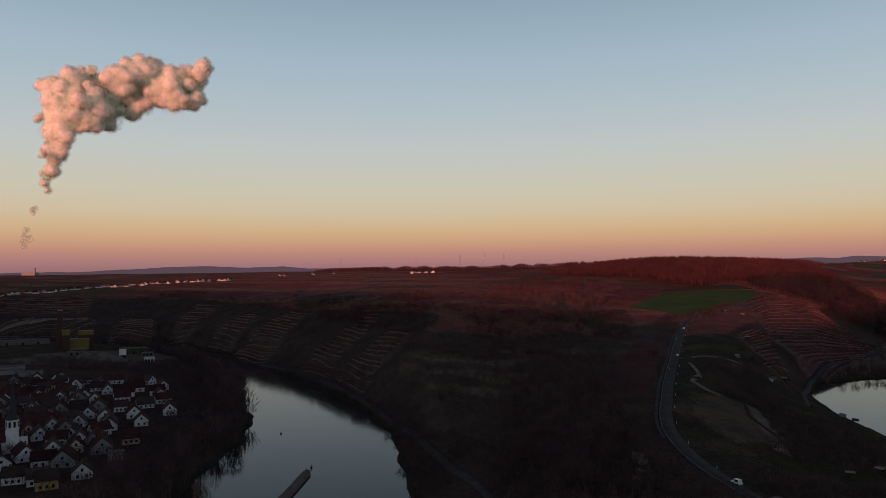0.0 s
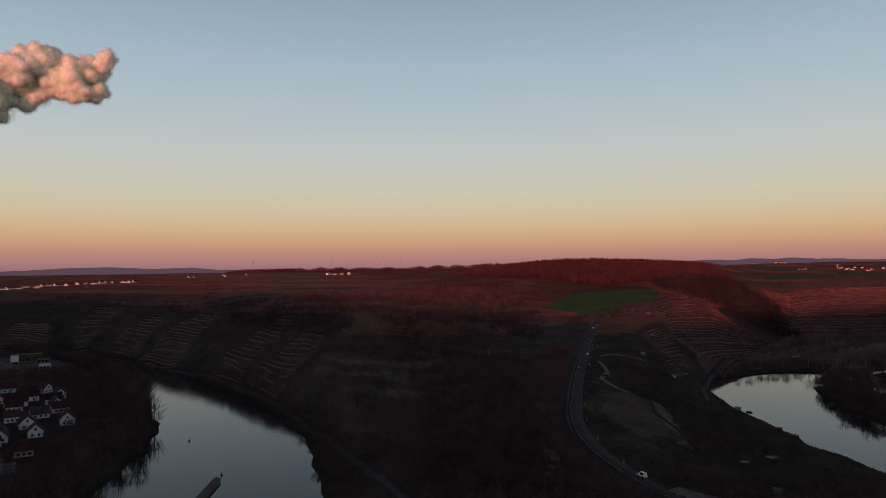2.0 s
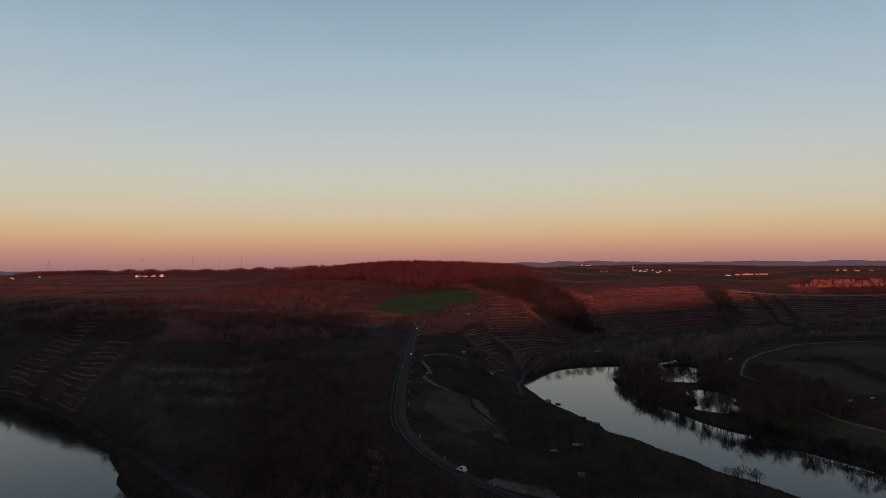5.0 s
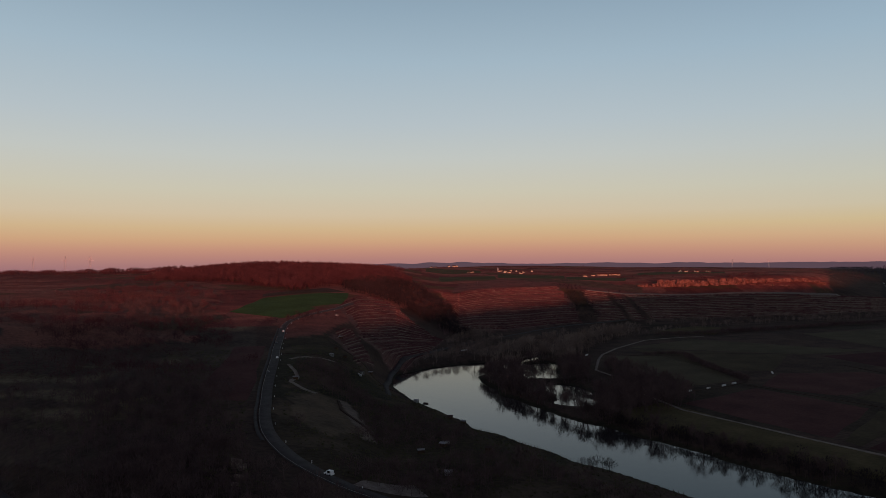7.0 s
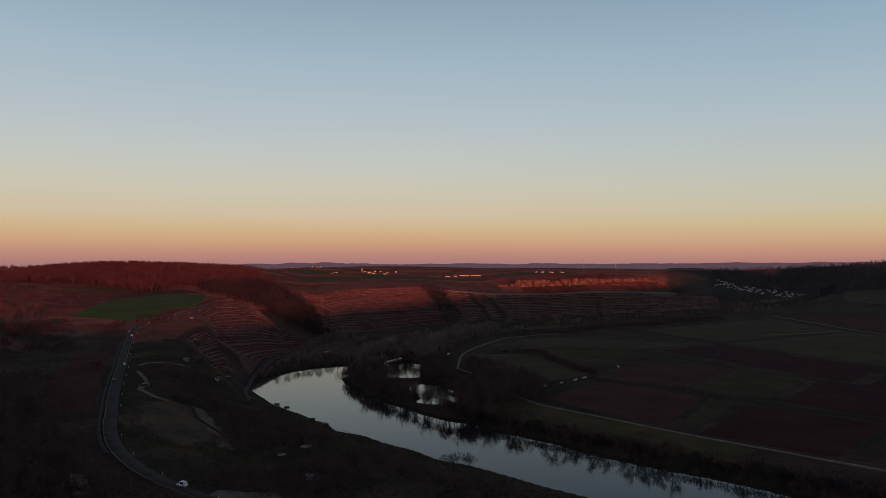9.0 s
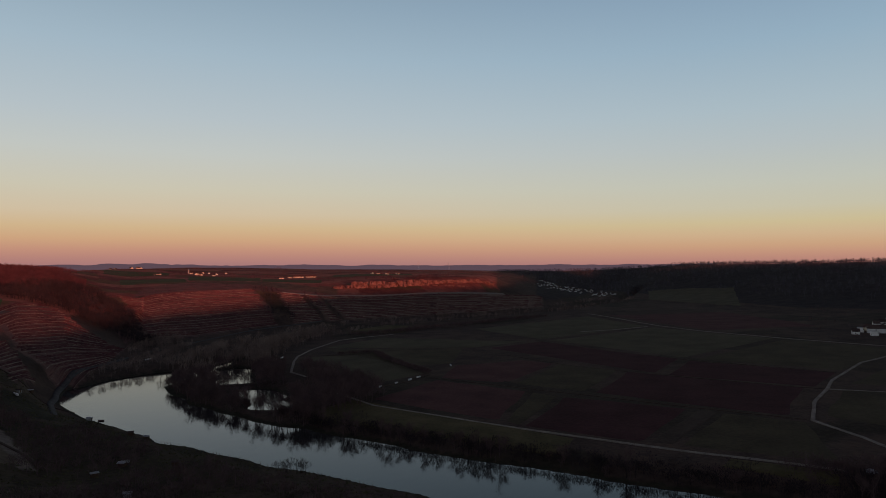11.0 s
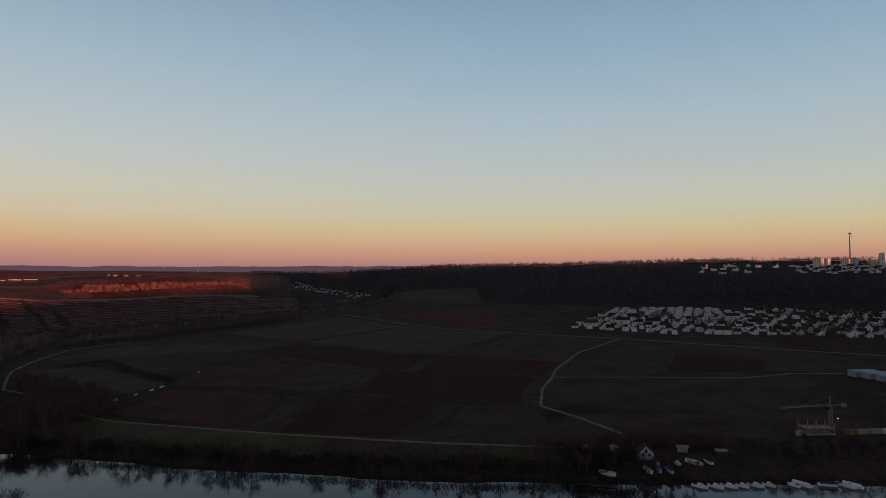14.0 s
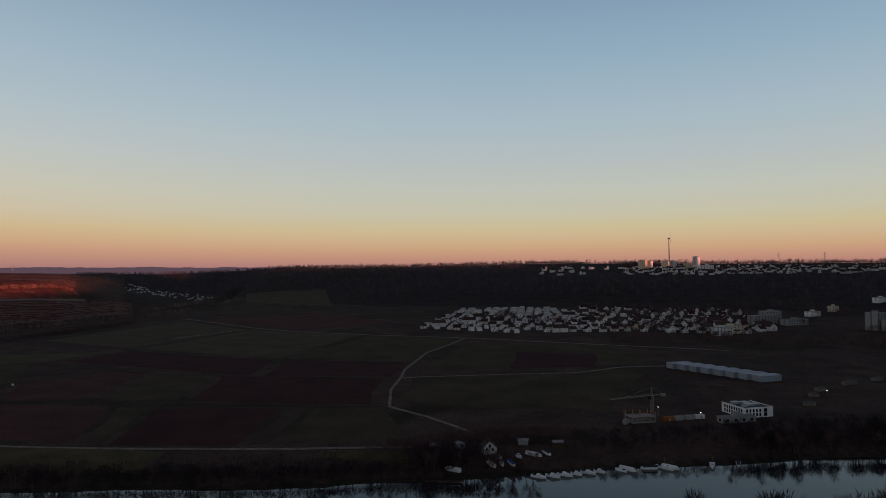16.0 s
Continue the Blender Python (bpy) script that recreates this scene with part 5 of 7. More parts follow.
for r in np.linspace(0, 1, 13):
    line = front * (1 - r) + rear * r
    seg = np.concatenate([[0], np.cumsum(np.hypot(*np.diff(line, axis=0).T))])
    for s in np.arange(10, seg[-1], 19 + 6 * r):
        x = float(np.interp(s, seg, line[:, 0]) + rng.uniform(-5, 5))
        y = float(np.interp(s, seg, line[:, 1]) + rng.uniform(-4, 4))
        if rng.uniform() < 0.12 or (y > -20 and r > 0.75):
            continue
        new_part = y > -175 - 60 * r
        if r > 0.55:
            if rng.uniform() < 0.18:
                continue
            if y > -250:
                continue
            if y > -330 and rng.uniform() < 0.3:
                rear_flat.append((x, y, float(rng.choice([96, 98, 8])), float(rng.choice([10, 18, 26])), rng.uniform(7, 9), rng.uniform(3.4, 6.0)))
            else:
                rear_gable.append((x, y, float(rng.choice([8, 98]) + rng.uniform(-12, 12)), rng.uniform(9, 14), rng.uniform(7.5, 9), rng.uniform(3.8, 4.8), bool(rng.uniform() < 0.7)))
            continue
        k = (0 if rng.uniform() < 0.8 else 1) if new_part and rng.uniform() < 0.34 else int(rng.choice([2, 3, 2, 4, 2, 5]))
        repeat(ESTATE_KINDS, x, y, float(rng.choice([8, 98, 8, 95]) + rng.uniform(-12, 12)), k)


for k, x in enumerate((1262, 1286, 1310, 1336, 1362, 1390, 1420, 1450)):
    for j in range(15 - k // 2):
        if rng.uniform() < 0.8:
            rear_flat.append((x + rng.uniform(-5, 5), 10 - 3 * k - 17 * j + rng.uniform(-3, 3), float(-4 + rng.uniform(-5, 5)), float(rng.uniform(9, 16)), 8.0, float(rng.uniform(1.6, 3.0))))


def block(x, y, turn, l, w, h, wall_mat, label, floors, bays, name="apartment_block", roof_mat=None, group="apartment blocks"):
    """A flat-roofed block with rows of windows on its long sides and ends."""
    ob = stand(name, x, y, turn)
    part("wall", box(bmesh.new(), -w / 2, w / 2, -l / 2, l / 2, -2, h, 0.06), wall_mat, ob)
    part("roof", box(bmesh.new(), -w / 2 - 0.25, w / 2 + 0.25, -l / 2 - 0.25, l / 2 + 0.25, h, h + 0.5, 0.04), roof_mat or FLAT_ROOF, ob)
    part("roof_house", box(bmesh.new(), -w / 5, w / 5, -l / 8, l / 8, h + 0.5, h + 2.8, 0.04), wall_mat, ob)
    pane = None
    for f in range(floors):
        z = h / floors * (f + 0.55)
        for side in (-1, 1):
            for k in range(bays):
                m = pose(side * (w / 2 + 0.02), l * ((k + 0.5) / bays - 0.5), z)
                if pane is None:
                    pane = part("window", box(bmesh.new(), -0.07, 0.07, -0.9, 0.9, -0.75, 0.75, 0.03), GLASS, ob, "dark window pane")
                    pane.matrix_local = m
                else:
                    share("window", pane, ob, m)
            share("window", pane, ob, pose(0, side * (l / 2 + 0.02), z, 0, 0, 90))
    return tagged(ob, label, "apartment block", group)


block(925, -356, 15, 34, 13, 10, CREAM, "cream three-storey apartment block with a flat roof", 3, 6)
block(905, -338, 15, 24, 12, 10, PLASTER, "white three-storey apartment block with a flat roof", 3, 5)
block(1046, -452, 20, 46, 15, 13, GREY_RENDER, "pale greenish-grey apartment block", 4, 8)
block(1075, -475, 20, 30, 14, 17, GREY_RENDER, "stepped grey apartment block", 5, 5)
block(1030, -490, 24, 40, 14, 8, GREY_RENDER, "low grey school-like block", 2, 8)
block(944, -556, 32, 20, 16, 23, GREY_RENDER, "pale grey high-rise block standing alone", 9, 5)
block(930, -565, 32, 12, 12, 14, GREY_RENDER, "lower grey block beside the high-rise", 4, 2)
block(1181, -592, 30, 26, 12, 8, PLASTER, "white low block at the wood's edge", 2, 5)
block(1235, -655, 30, 18, 10, 9, CREAM, "cream block at the wood's edge", 3, 3)
block(1290, -770, 30, 30, 12, 8, PLASTER, "white low block at the wood's edge", 2, 5)

for kinds in (VILLAGE_KINDS, ESTATE_KINDS):
    for ob, used in kinds:
        if not used:
            for o in (*ob.children_recursive, ob):
                bpy.data.objects.remove(o)

# ---- the town on the far plateau ----
def far_houses(spots, label, mats=(PLASTER, DARK_TILES, RED_TILES, GLASS)):
    """Small distant houses joined into one mesh: walls, roofs and window strips."""
    bm = bmesh.new()
    for x, y, turn, l, w, h, dark in spots:
        m = at(x, y, turn)
        start = len(bm.verts)
        before = len(bm.faces)
        prism(bm, [(-w / 2, -1.5), (w / 2, -1.5), (w / 2, h), (0, h + w * 0.42), (-w / 2, h)], -l / 2, l / 2)
        bm.faces.ensure_lookup_table()
        for f in bm.faces[before:]:
            f.material_index = 0
        mid = len(bm.faces)
        prism(bm, [(-w / 2 - 0.6, h - 0.3), (0, h + w * 0.42 + 0.1), (w / 2 + 0.6, h - 0.3), (w / 2 + 0.6, h + 0.1), (0, h + w * 0.42 + 0.5), (-w / 2 - 0.6, h + 0.1)], -l / 2 - 0.5, l / 2 + 0.5)
        bm.faces.ensure_lookup_table()
        for f in bm.faces[mid:]:
            f.material_index = 1 if dark else 2
        last = len(bm.faces)
        for side in (-1, 1):
            for u in (-0.3, 0.3):
                box(bm, side * (w / 2) - 0.08, side * (w / 2) + 0.08, u * l - 1, u * l + 1, 1.4, 2.9)
            box(bm, -1, 1, side * (l / 2) - 0.08, side * (l / 2) + 0.08, 1.4, 2.9)
        bm.faces.ensure_lookup_table()
        for f in bm.faces[last:]:
            f.material_index = 3
        bm.verts.ensure_lookup_table()
        for v in bm.verts[start:]:
            v.co = m @ v.co
    me = bpy.data.meshes.new("distant_houses")
    bm.to_mesh(me)
    bm.free()
    for mat in mats:
        me.materials.append(mat)
    return tagged(new("distant_houses", me), label, "houses", kind="stuff")


def flat_houses(spots, label):
    """Distant flat-roofed houses joined into one mesh: walls, set-back floors, roofs and windows."""
    bm = bmesh.new()
    for x, y, turn, l, w, h in spots:
        m = at(x, y, turn)
        start = len(bm.verts)
        for kind, dims in ((0, (-w / 2, w / 2, -l / 2, l / 2, -1.5, h)), (1, (-w / 2 - 0.2, w / 2 + 0.2, -l / 2 - 0.2, l / 2 + 0.2, h, h + 0.3)), (0, (-w * 0.3, w * 0.45, -l * 0.4, l * 0.42, h + 0.3, h + 1.8)), (1, (-w * 0.34, w * 0.5, -l * 0.43, l * 0.45, h + 1.8, h + 2.0))):
            before = len(bm.faces)
            box(bm, *dims)
            bm.faces.ensure_lookup_table()
            for f in bm.faces[before:]:
                f.material_index = kind
        before = len(bm.faces)
        for side in (-1, 1):
            for k in range(max(2, int(l / 4))):
                u = l * ((k + 0.5) / max(2, int(l / 4)) - 0.5)
                for z in (0.8, h - 2.0) if h > 5 else (1.0,):
                    box(bm, side * w / 2 - 0.07, side * w / 2 + 0.07, u - 0.8, u + 0.8, z, z + 1.3)
        bm.faces.ensure_lookup_table()
        for f in bm.faces[before:]:
            f.material_index = 2
        bm.verts.ensure_lookup_table()
        for v in bm.verts[start:]:
            v.co = m @ v.co
    me = bpy.data.meshes.new("distant_houses")
    bm.to_mesh(me)
    bm.free()
    for mat in (PLASTER, FLAT_ROOF, GLASS):
        me.materials.append(mat)
    return tagged(new("distant_houses", me), label, "houses", kind="stuff")


flat_houses(rear_flat, "white flat-roofed terraces at the back of the estate")
far_houses(rear_gable, "white gabled houses at the back of the estate")


def strew(n, a0, a1, d0, d1, thin=0.0, small=1.0):
    out = []
    for i in range(n):
        az, d = rng.uniform(a0, a1), rng.uniform(d0, d1)
        if rng.uniform() < thin:
            continue
        x, y = place(az, d)
        out.append((float(x), float(y), float(rng.uniform(0, 180)), rng.uniform(10, 20) * small, rng.uniform(9, 12) * small, rng.choice([4.5, 5.5, 6.5]) * small, bool(rng.uniform() < 0.6)))
    return out


far_houses(strew(64, 96.5, 104, 2060, 2480, 0.5) + strew(250, 103, 125, 2030, 2480, small=0.85), "pale houses of a town spread on the far plateau")
for az, d, l, w, h, floors, mat in ((104.75, 2330, 26, 14, 27, 8, CREAM), (105.25, 2340, 18, 14, 24, 7, PLASTER), (106.5, 2350, 24, 14, 22, 7, CREAM), (107.05, 2360, 16, 13, 24, 7, PLASTER), (108.1, 2360, 22, 14, 17, 5, CREAM), (108.75, 2345, 17, 15, 38, 11, PLASTER), (109.5, 2320, 40, 13, 12, 4, PLASTER)):
    x, y = place(az, d)
    block(float(x), float(y), 180 - az + 60, l, w, h, mat, "pale high-rise block on the plateau catching the sun", floors, 4, group="plateau high-rise blocks")
far_houses(strew(84, 64.2, 70.4, 2290, 2620, small=0.45), "white houses of a distant village in the valley")
plateau_row = []
for f in np.linspace(0, 1, 46):
    az = float(np.interp(f, [0, 1], [-33.5, -17.0]) + rng.uniform(-0.25, 0.25))
    x, y = place(az, float(np.interp(az, [-33.5, -28, -17], [1500, 1620, 1800]) + rng.normal() * 18))
    plateau_row.append((float(x), float(y), rng.uniform(0, 180), rng.uniform(7, 13), rng.uniform(5.5, 7), rng.uniform(2.4, 3.4), rng.uniform() < 0.5))
far_houses(plateau_row + strew(6, -2.6, -0.6, 1690, 1720, small=0.55), "pale houses along the plateau in the last sun")
FARMS = strew(3, 30.9, 31.3, 2330, 2380, small=0.6) + strew(6, 32.2, 33.1, 2330, 2390, small=0.7) + strew(10, 36.4, 39.2, 1900, 2060, small=0.6) + strew(3, 33.8, 34.4, 1860, 1900, small=0.5)
FARMS += [(1262, 1333, 47, 14, 7, 3.5, True), (1305, 1348, 47, 12, 7, 3.5, True), (1355, 1366, 47, 34, 9, 4.0, False), (1392, 1356, 47, 36, 9, 4.0, False)]
silo = stand("farm_silo", 1204, 1632)
part("shaft", cone(bmesh.new(), 2.0, 2.0, -1, 11, n=14), CONCRETE, silo, "pale cylindrical shaft")
part("cap", cone(bmesh.new(), 2.2, 0.5, 11, 12.6, n=14), STEEL, silo, "grey conical cap")
tagged(silo, "slim grey farm silo catching the last sun", "silo")
far_houses([(x, y, t, l * 0.8, w * 0.85, h * 0.6, dark) for x, y, t, l, w, h, dark in FARMS] + strew(4, 50, 53, 2050, 2120, small=0.6) + strew(5, -14, -8, 2050, 2300, small=0.5), "small farms scattered over the plateau in the last sun", (CREAM, DARK_TILES, RED_TILES, GLASS))

turbine = stand("wind_turbine", *[float(c) for c in place(106.75, 3150)])
base_z = turbine.matrix_world.translation.z
hub = 100 + 3150 * math.tan(radians(2.48)) - base_z
part("mast", cone(bmesh.new(), 2.6, 1.4, -2, hub, n=14), CONCRETE, turbine, "pale tapering mast")
part("nacelle", box(bmesh.new(), -2.5, 2.5, -5, 5, hub - 1.6, hub + 2.4, 0.6), CONCRETE, turbine)
for i in range(3):
    blade = bmesh.new()
    prism(blade, [(-1.4, 0), (1.4, 0), (1.5, 6), (0.3, 27), (-0.3, 27)], -0.3, 0.3)
    part("blade", blade, CONCRETE, turbine, "long thin blade").matrix_local = pose(0, -5.6, hub + 0.4) @ pose(0, 0, 0, 0, 12 + 120 * i, 0)
turbine.matrix_world = turbine.matrix_world @ pose(0, 0, 0, 0, 0, -22)
tagged(turbine, "slender pale wind turbine behind the plateau town", "wind turbine")


# ---- single trees by the water ----
def tree_kind(height, spread, twigs, seed, label, mat):
    """A leafless tree: trunk with limbs, and a crown of many fine twigs."""
    r = np.random.default_rng(seed)
    ob = new("tree")
    wood = bmesh.new()
    tips = []

    def limb(p, q, w0, w1, depth):
        p, q = Vector(p), Vector(q)
        m = Matrix.Translation((p + q) / 2) @ (q - p).to_track_quat("Z", "Y").to_matrix().to_4x4()
        bmesh.ops.create_cone(wood, cap_ends=False, segments=5 if depth < 2 else 3, radius1=w0, radius2=w1, depth=(q - p).length, matrix=m)
        if depth < 3:
            for i in range((5, 4, 3)[depth]):
                f = r.uniform(0.35, 1.0)
                a = r.uniform(0, 6.28)
                reach = height * (0.30, 0.18, 0.11)[depth] * r.uniform(0.7, 1.2)
                tilt = r.uniform(0.35, 0.95)
                s = p.lerp(q, f)
                wide = spread / height * 1.5
                e = s + Vector((math.cos(a) * tilt * wide, math.sin(a) * tilt * wide, r.uniform(0.5, 1.0))) * reach
                limb(s, e, w1 + (w0 - w1) * (1 - f) * 0.5, w1 * 0.4, depth + 1)
        else:
            tips.append(q)
        tips.append(q)

    limb((0, 0, -0.5), (r.normal() * 0.3, r.normal() * 0.3, height * 0.55), height * 0.02, height * 0.009, 0)
    v, f = [], []
    for i in range(twigs):
        t = np.array(tips[r.integers(len(tips))]) + r.normal(size=3) * height * 0.045
        out = t - np.array([0, 0, height * 0.45])
        out = out / (np.linalg.norm(out) + 0.1) + r.normal(size=3) * 0.5 + np.array([0, 0, 0.3])
        out *= height * r.uniform(0.04, 0.09)
        side = np.cross(out, r.normal(size=3))
        side *= height * 0.0035 / (np.linalg.norm(side) + 1e-9)
        v.extend([t - side, t + side, t + out])
        f.append((3 * i, 3 * i + 1, 3 * i + 2))
    part("trunk", wood, BARK, ob)
    crown = quads("crown", np.array(v), [], mat, f)
    crown.parent = ob
    return tagged(ob, label, "tree", "riverside trees")


TREES = [(tree_kind(13, 9, 900, 11, "tall bare poplar on the river bank", BARK), False), (tree_kind(10, 9, 800, 12, "bare spreading willow on the river bank", BARK), False), (tree_kind(8, 7, 600, 13, "bare alder on the river bank", BARK), False), (tree_kind(6, 6, 450, 14, "low bare willow bush at the water", BARK), False), (tree_kind(11, 7, 800, 15, "slim bare ash on the river bank", BARK), False)]


def along(line, s0, s1, offset, n, spread, picks, r):
    """Trees set along a river line at a distance to one side of it."""
    p = smooth_line(line, 4.0)
    d = np.gradient(p, axis=0)
    d /= np.hypot(d[:, 0], d[:, 1])[:, None]
    keep = (p[:, 1] > s0) & (p[:, 1] < s1)
    p, d = p[keep], d[keep]
    for i in range(n):
        k = r.integers(len(p))
        q = p[k] + np.array([-d[k, 1], d[k, 0]]) * (offset + r.uniform(0, 1) * spread)
        if 1.0 < beyond_bank(q[0], q[1]) and land(q[0], q[1]) > -0.2:
            repeat(TREES, float(q[0]), float(q[1]), float(r.uniform(0, 360)), int(r.choice(picks)))


r = np.random.default_rng(77)
along(RIVER_A, 200, 640, 42, 90, 26, [0, 0, 1, 4, 2], r)
along(RIVER_A, 280, 640, -44, 40, -16, [3, 2, 1], r)
along(RIVER_B, -60, 330, -34, 60, -12, [1, 2, 4, 0, 3], r)
along(RIVER_B, -330, -150, -38, 24, -12, [0, 1, 4], r)
along(RIVER_B, -330, -20, 36, 16, 8, [1, 2, 3], r)
along(RIVER_B, 330, 520, -38, 34, -14, [0, 1, 4], r)
along(POND_A, 380, 590, 18, 4, 8, [1, 4, 2], r)
along(POND_A, 380, 590, -18, 4, -8, [1, 4, 2], r)
along(POND_B, 480, 590, 18, 4, 8, [1, 4, 2], r)
along(POND_B, 480, 590, -18, 4, -8, [1, 4, 2], r)


def bush_row(label, pts, n, width, seed, size=(0.8, 1.6), kinds=None, mat=BARK):
    rr = np.random.default_rng(seed)
    p = smooth_line(pts, 3.0)
    k = rr.integers(len(p), size=n)
    x, y = p[k, 0] + rr.normal(size=n) * width, p[k, 1] + rr.normal(size=n) * width
    ok = beyond_bank(x, y) > 1.5
    plant("hedge", x[ok], y[ok], kinds or BUSHES, rr.uniform(*size, ok.sum()), mat, rr, label, "hedge")


bush_row("dark hedge across the fields", [(598, 540), (635, 519), (604, 478), (562, 416), (537, 372)], 520, 2.2, 1, (1.0, 1.8))
bush_row("dark tree belt across the valley floor", [(800, 690), (855, 668), (929, 664), (1017, 655), (1107, 639), (1187, 636), (1276, 606)], 900, 5, 11, (0.7, 1.3), SMALL_TREES)
bush_row("bare bushes below the riverside meadow", [(332, 325), (334, 250), (332, 180), (336, 110), (340, 40), (346, 10)], 700, 5, 2, (0.9, 1.9), mat=SHADE_BARK)
bush_row("dark dense clump of trees beside the boat house", [(349, 20), (352, 8), (354, -6)], 70, 4, 13, (1.0, 1.7), SMALL_TREES, SHADE_BARK)
bush_row("thicket behind the boat yard", [(362, 40), (372, 20), (385, 0), (392, -30), (396, -60)], 500, 7, 3, (1.0, 2.0))
bush_row("bare bushes along the village bank", [(-150, 230), (-152, 330), (-160, 420), (-185, 520), (-230, 620), (-290, 700)], 900, 9, 4, (1.0, 2.2))
bush_row("bare bushes along the foot of the slope", [(-5, 320), (-24, 400), (-50, 480), (-86, 555), (-140, 660), (-235, 775)], 800, 7, 5, (0.8, 1.6))
bush_row("dark hedge bushes on the near river bank", [(228, 120), (236, 200), (240, 270), (238, 340), (240, 410), (256, 480)], 110, 3, 6, (0.25, 0.5), mat=SHADE_BARK)
bush_row("round bare bushes leaning over the near bank", [(243, 256), (248, 250)], 14, 2.5, 12, (0.8, 1.3), SMALL_TREES, SHADE_BARK)
bush_row("village garden trees", [(-180, 330), (-215, 390), (-240, 440), (-270, 500), (-300, 560), (-340, 600)], 420, 26, 7, (0.8, 1.3), SMALL_TREES)
bush_row("thorn and trees between works and village", [(-250, 640), (-300, 680), (-360, 700), (-420, 740)], 420, 16, 8, (0.8, 1.4), SMALL_TREES)
bush_row("bare wood on the near shore", [(230, -60), (235, -120), (238, -180), (236, -260)], 240, 8, 9, (0.9, 1.5), SMALL_TREES)
for (x, y), n, k in (((264, -119), 9, 21), ((252, -152), 16, 22), ((270, -90), 5, 23)):
    bush_row("tall bare trees on the near shore", [(x - 2, y + 3), (x + 2, y - 3)], n, 3.5, k, (0.95, 1.3), MID_TREES, SHADE_BARK)
bush_row("bare trees below the road bend", [(70, 340), (62, 310), (56, 280), (44, 300), (52, 350)], 300, 9, 10, (0.8, 1.5), SMALL_TREES)


# ---- boats and moorings ----
def boat(label, length, cabin=True, cover=None, mast=False):
    ob = new("boat")
    hull = bmesh.new()
    rings_v = []
    for k, (u, half, low) in enumerate(((-0.5, 0.36, 0.05), (-0.25, 0.40, 0.0), (0.1, 0.38, 0.0), (0.35, 0.24, 0.1), (0.5, 0.02, 0.35))):
        w = half * length * 0.36
        rings_v.append([hull.verts.new(c) for c in ((u * length, -w, 1.0 + 0.3 * max(0, u)), (u * length, -w * 0.7, low - 0.3), (u * length, w * 0.7, low - 0.3), (u * length, w, 1.0 + 0.3 * max(0, u)))])
    for a, c in zip(rings_v[:-1], rings_v[1:]):
        for i in range(4):
            hull.faces.new((a[i], a[(i + 1) % 4], c[(i + 1) % 4], c[i]))
    hull.faces.new(rings_v[0][::-1])
    hull.faces.new(rings_v[-1])
    bmesh.ops.recalc_face_normals(hull, faces=hull.faces)
    part("hull", hull, BOAT_WHITE, ob)
    if cabin:
        top = bmesh.new()
        prism(top, [(-0.16 * length, 0.95), (0.26 * length, 1.1), (0.12 * length, 1.75), (-0.12 * length, 1.9)], -0.09 * length, 0.09 * length)
        part("cabin", top, BOAT_WHITE, ob)
        part("windscreen", box(bmesh.new(), 0.13 * length, 0.17 * length, -0.085 * length, 0.085 * length, 1.25, 1.75, 0.03), GLASS, ob, "dark windscreen")
        part("cockpit", box(bmesh.new(), -0.42 * length, -0.17 * length, -0.10 * length, 0.10 * length, 0.98, 1.12, 0.03), BOAT_DARK, ob)
    if cover:
        tent = bmesh.new()
        prism(tent, [(-0.115 * length, 0.95), (0.115 * length, 0.95), (0.02 * length, 1.9), (-0.02 * length, 1.9)], -0.5 * length, 0.36 * length)
        part("cover", tent, cover, ob, "stretched boat cover").matrix_local = pose(0, 0, 0, 0, 0, -90)
    if mast:
        part("mast", cone(bmesh.new(), 0.07, 0.04, 1.0, 5.5, n=6), STEEL, ob)
    return tagged(ob, label, "boat", "moored and laid-up boats")


BOATS = [(boat("white cabin cruiser moored at the bank", 8.0), False), (boat("small white motor boat moored at the bank", 6.2), False), (boat("white boat under a pale cover", 9.5, False, BOAT_WHITE), False), (boat("boat under a blue tarpaulin on land", 9.0, False, BLUE_TARP), False), (boat("boat under a dark cover", 8.5, False, BOAT_DARK), False), (boat("white cruiser with a short mast", 10.0, True, None, True), False)]
MOORED = [(341, -38, 0, 0), (342, -45, -4, 0), (345, -51, 4, 0), (347, -57, -3, 1), (350, -63, 3, 0), (352, -69, -5, 1), (356, -84, 165, 2), (354, -80, 170, 1), (359, -95, 30, 4), (361, -103, 160, 5), (363, -106, 165, 2), (366, -128, 100, 5), (368, -142, 100, 4)]


def afloat(x, y):
    """Slides a mooring riverwards until there is water under it."""
    while beyond_bank(x, y) > -2.5:
        x -= 0.5
    return x


for x, y, turn, k in MOORED:
    fx = afloat(x, y)
    ob, used = BOATS[k]
    m = pose(fx, y, 0.1, 0, 0, 236 + turn if k < 2 else 60 + turn)
    if used:
        copy_thing(ob, m)
    else:
        ob.matrix_world = m
        BOATS[k] = (ob, True)
for x, y, turn, k in ((345, 4, 60, 2), (358, -20, 192, 0), (351, -16, 200, 2), (352, -21, 190, 1), (353, -26, 195, 3), (362, -38, 230, 2), (364, -45, 200, 4), (360, -30, 205, 1)):
    repeat(BOATS, x, y, turn, k, -0.35)
gable_house(366, -15, 96, (7.0, 7.4, 2.3), PLASTER, DARK_TILES, "white boat club house with a dark roof and balcony", name="boat_house")
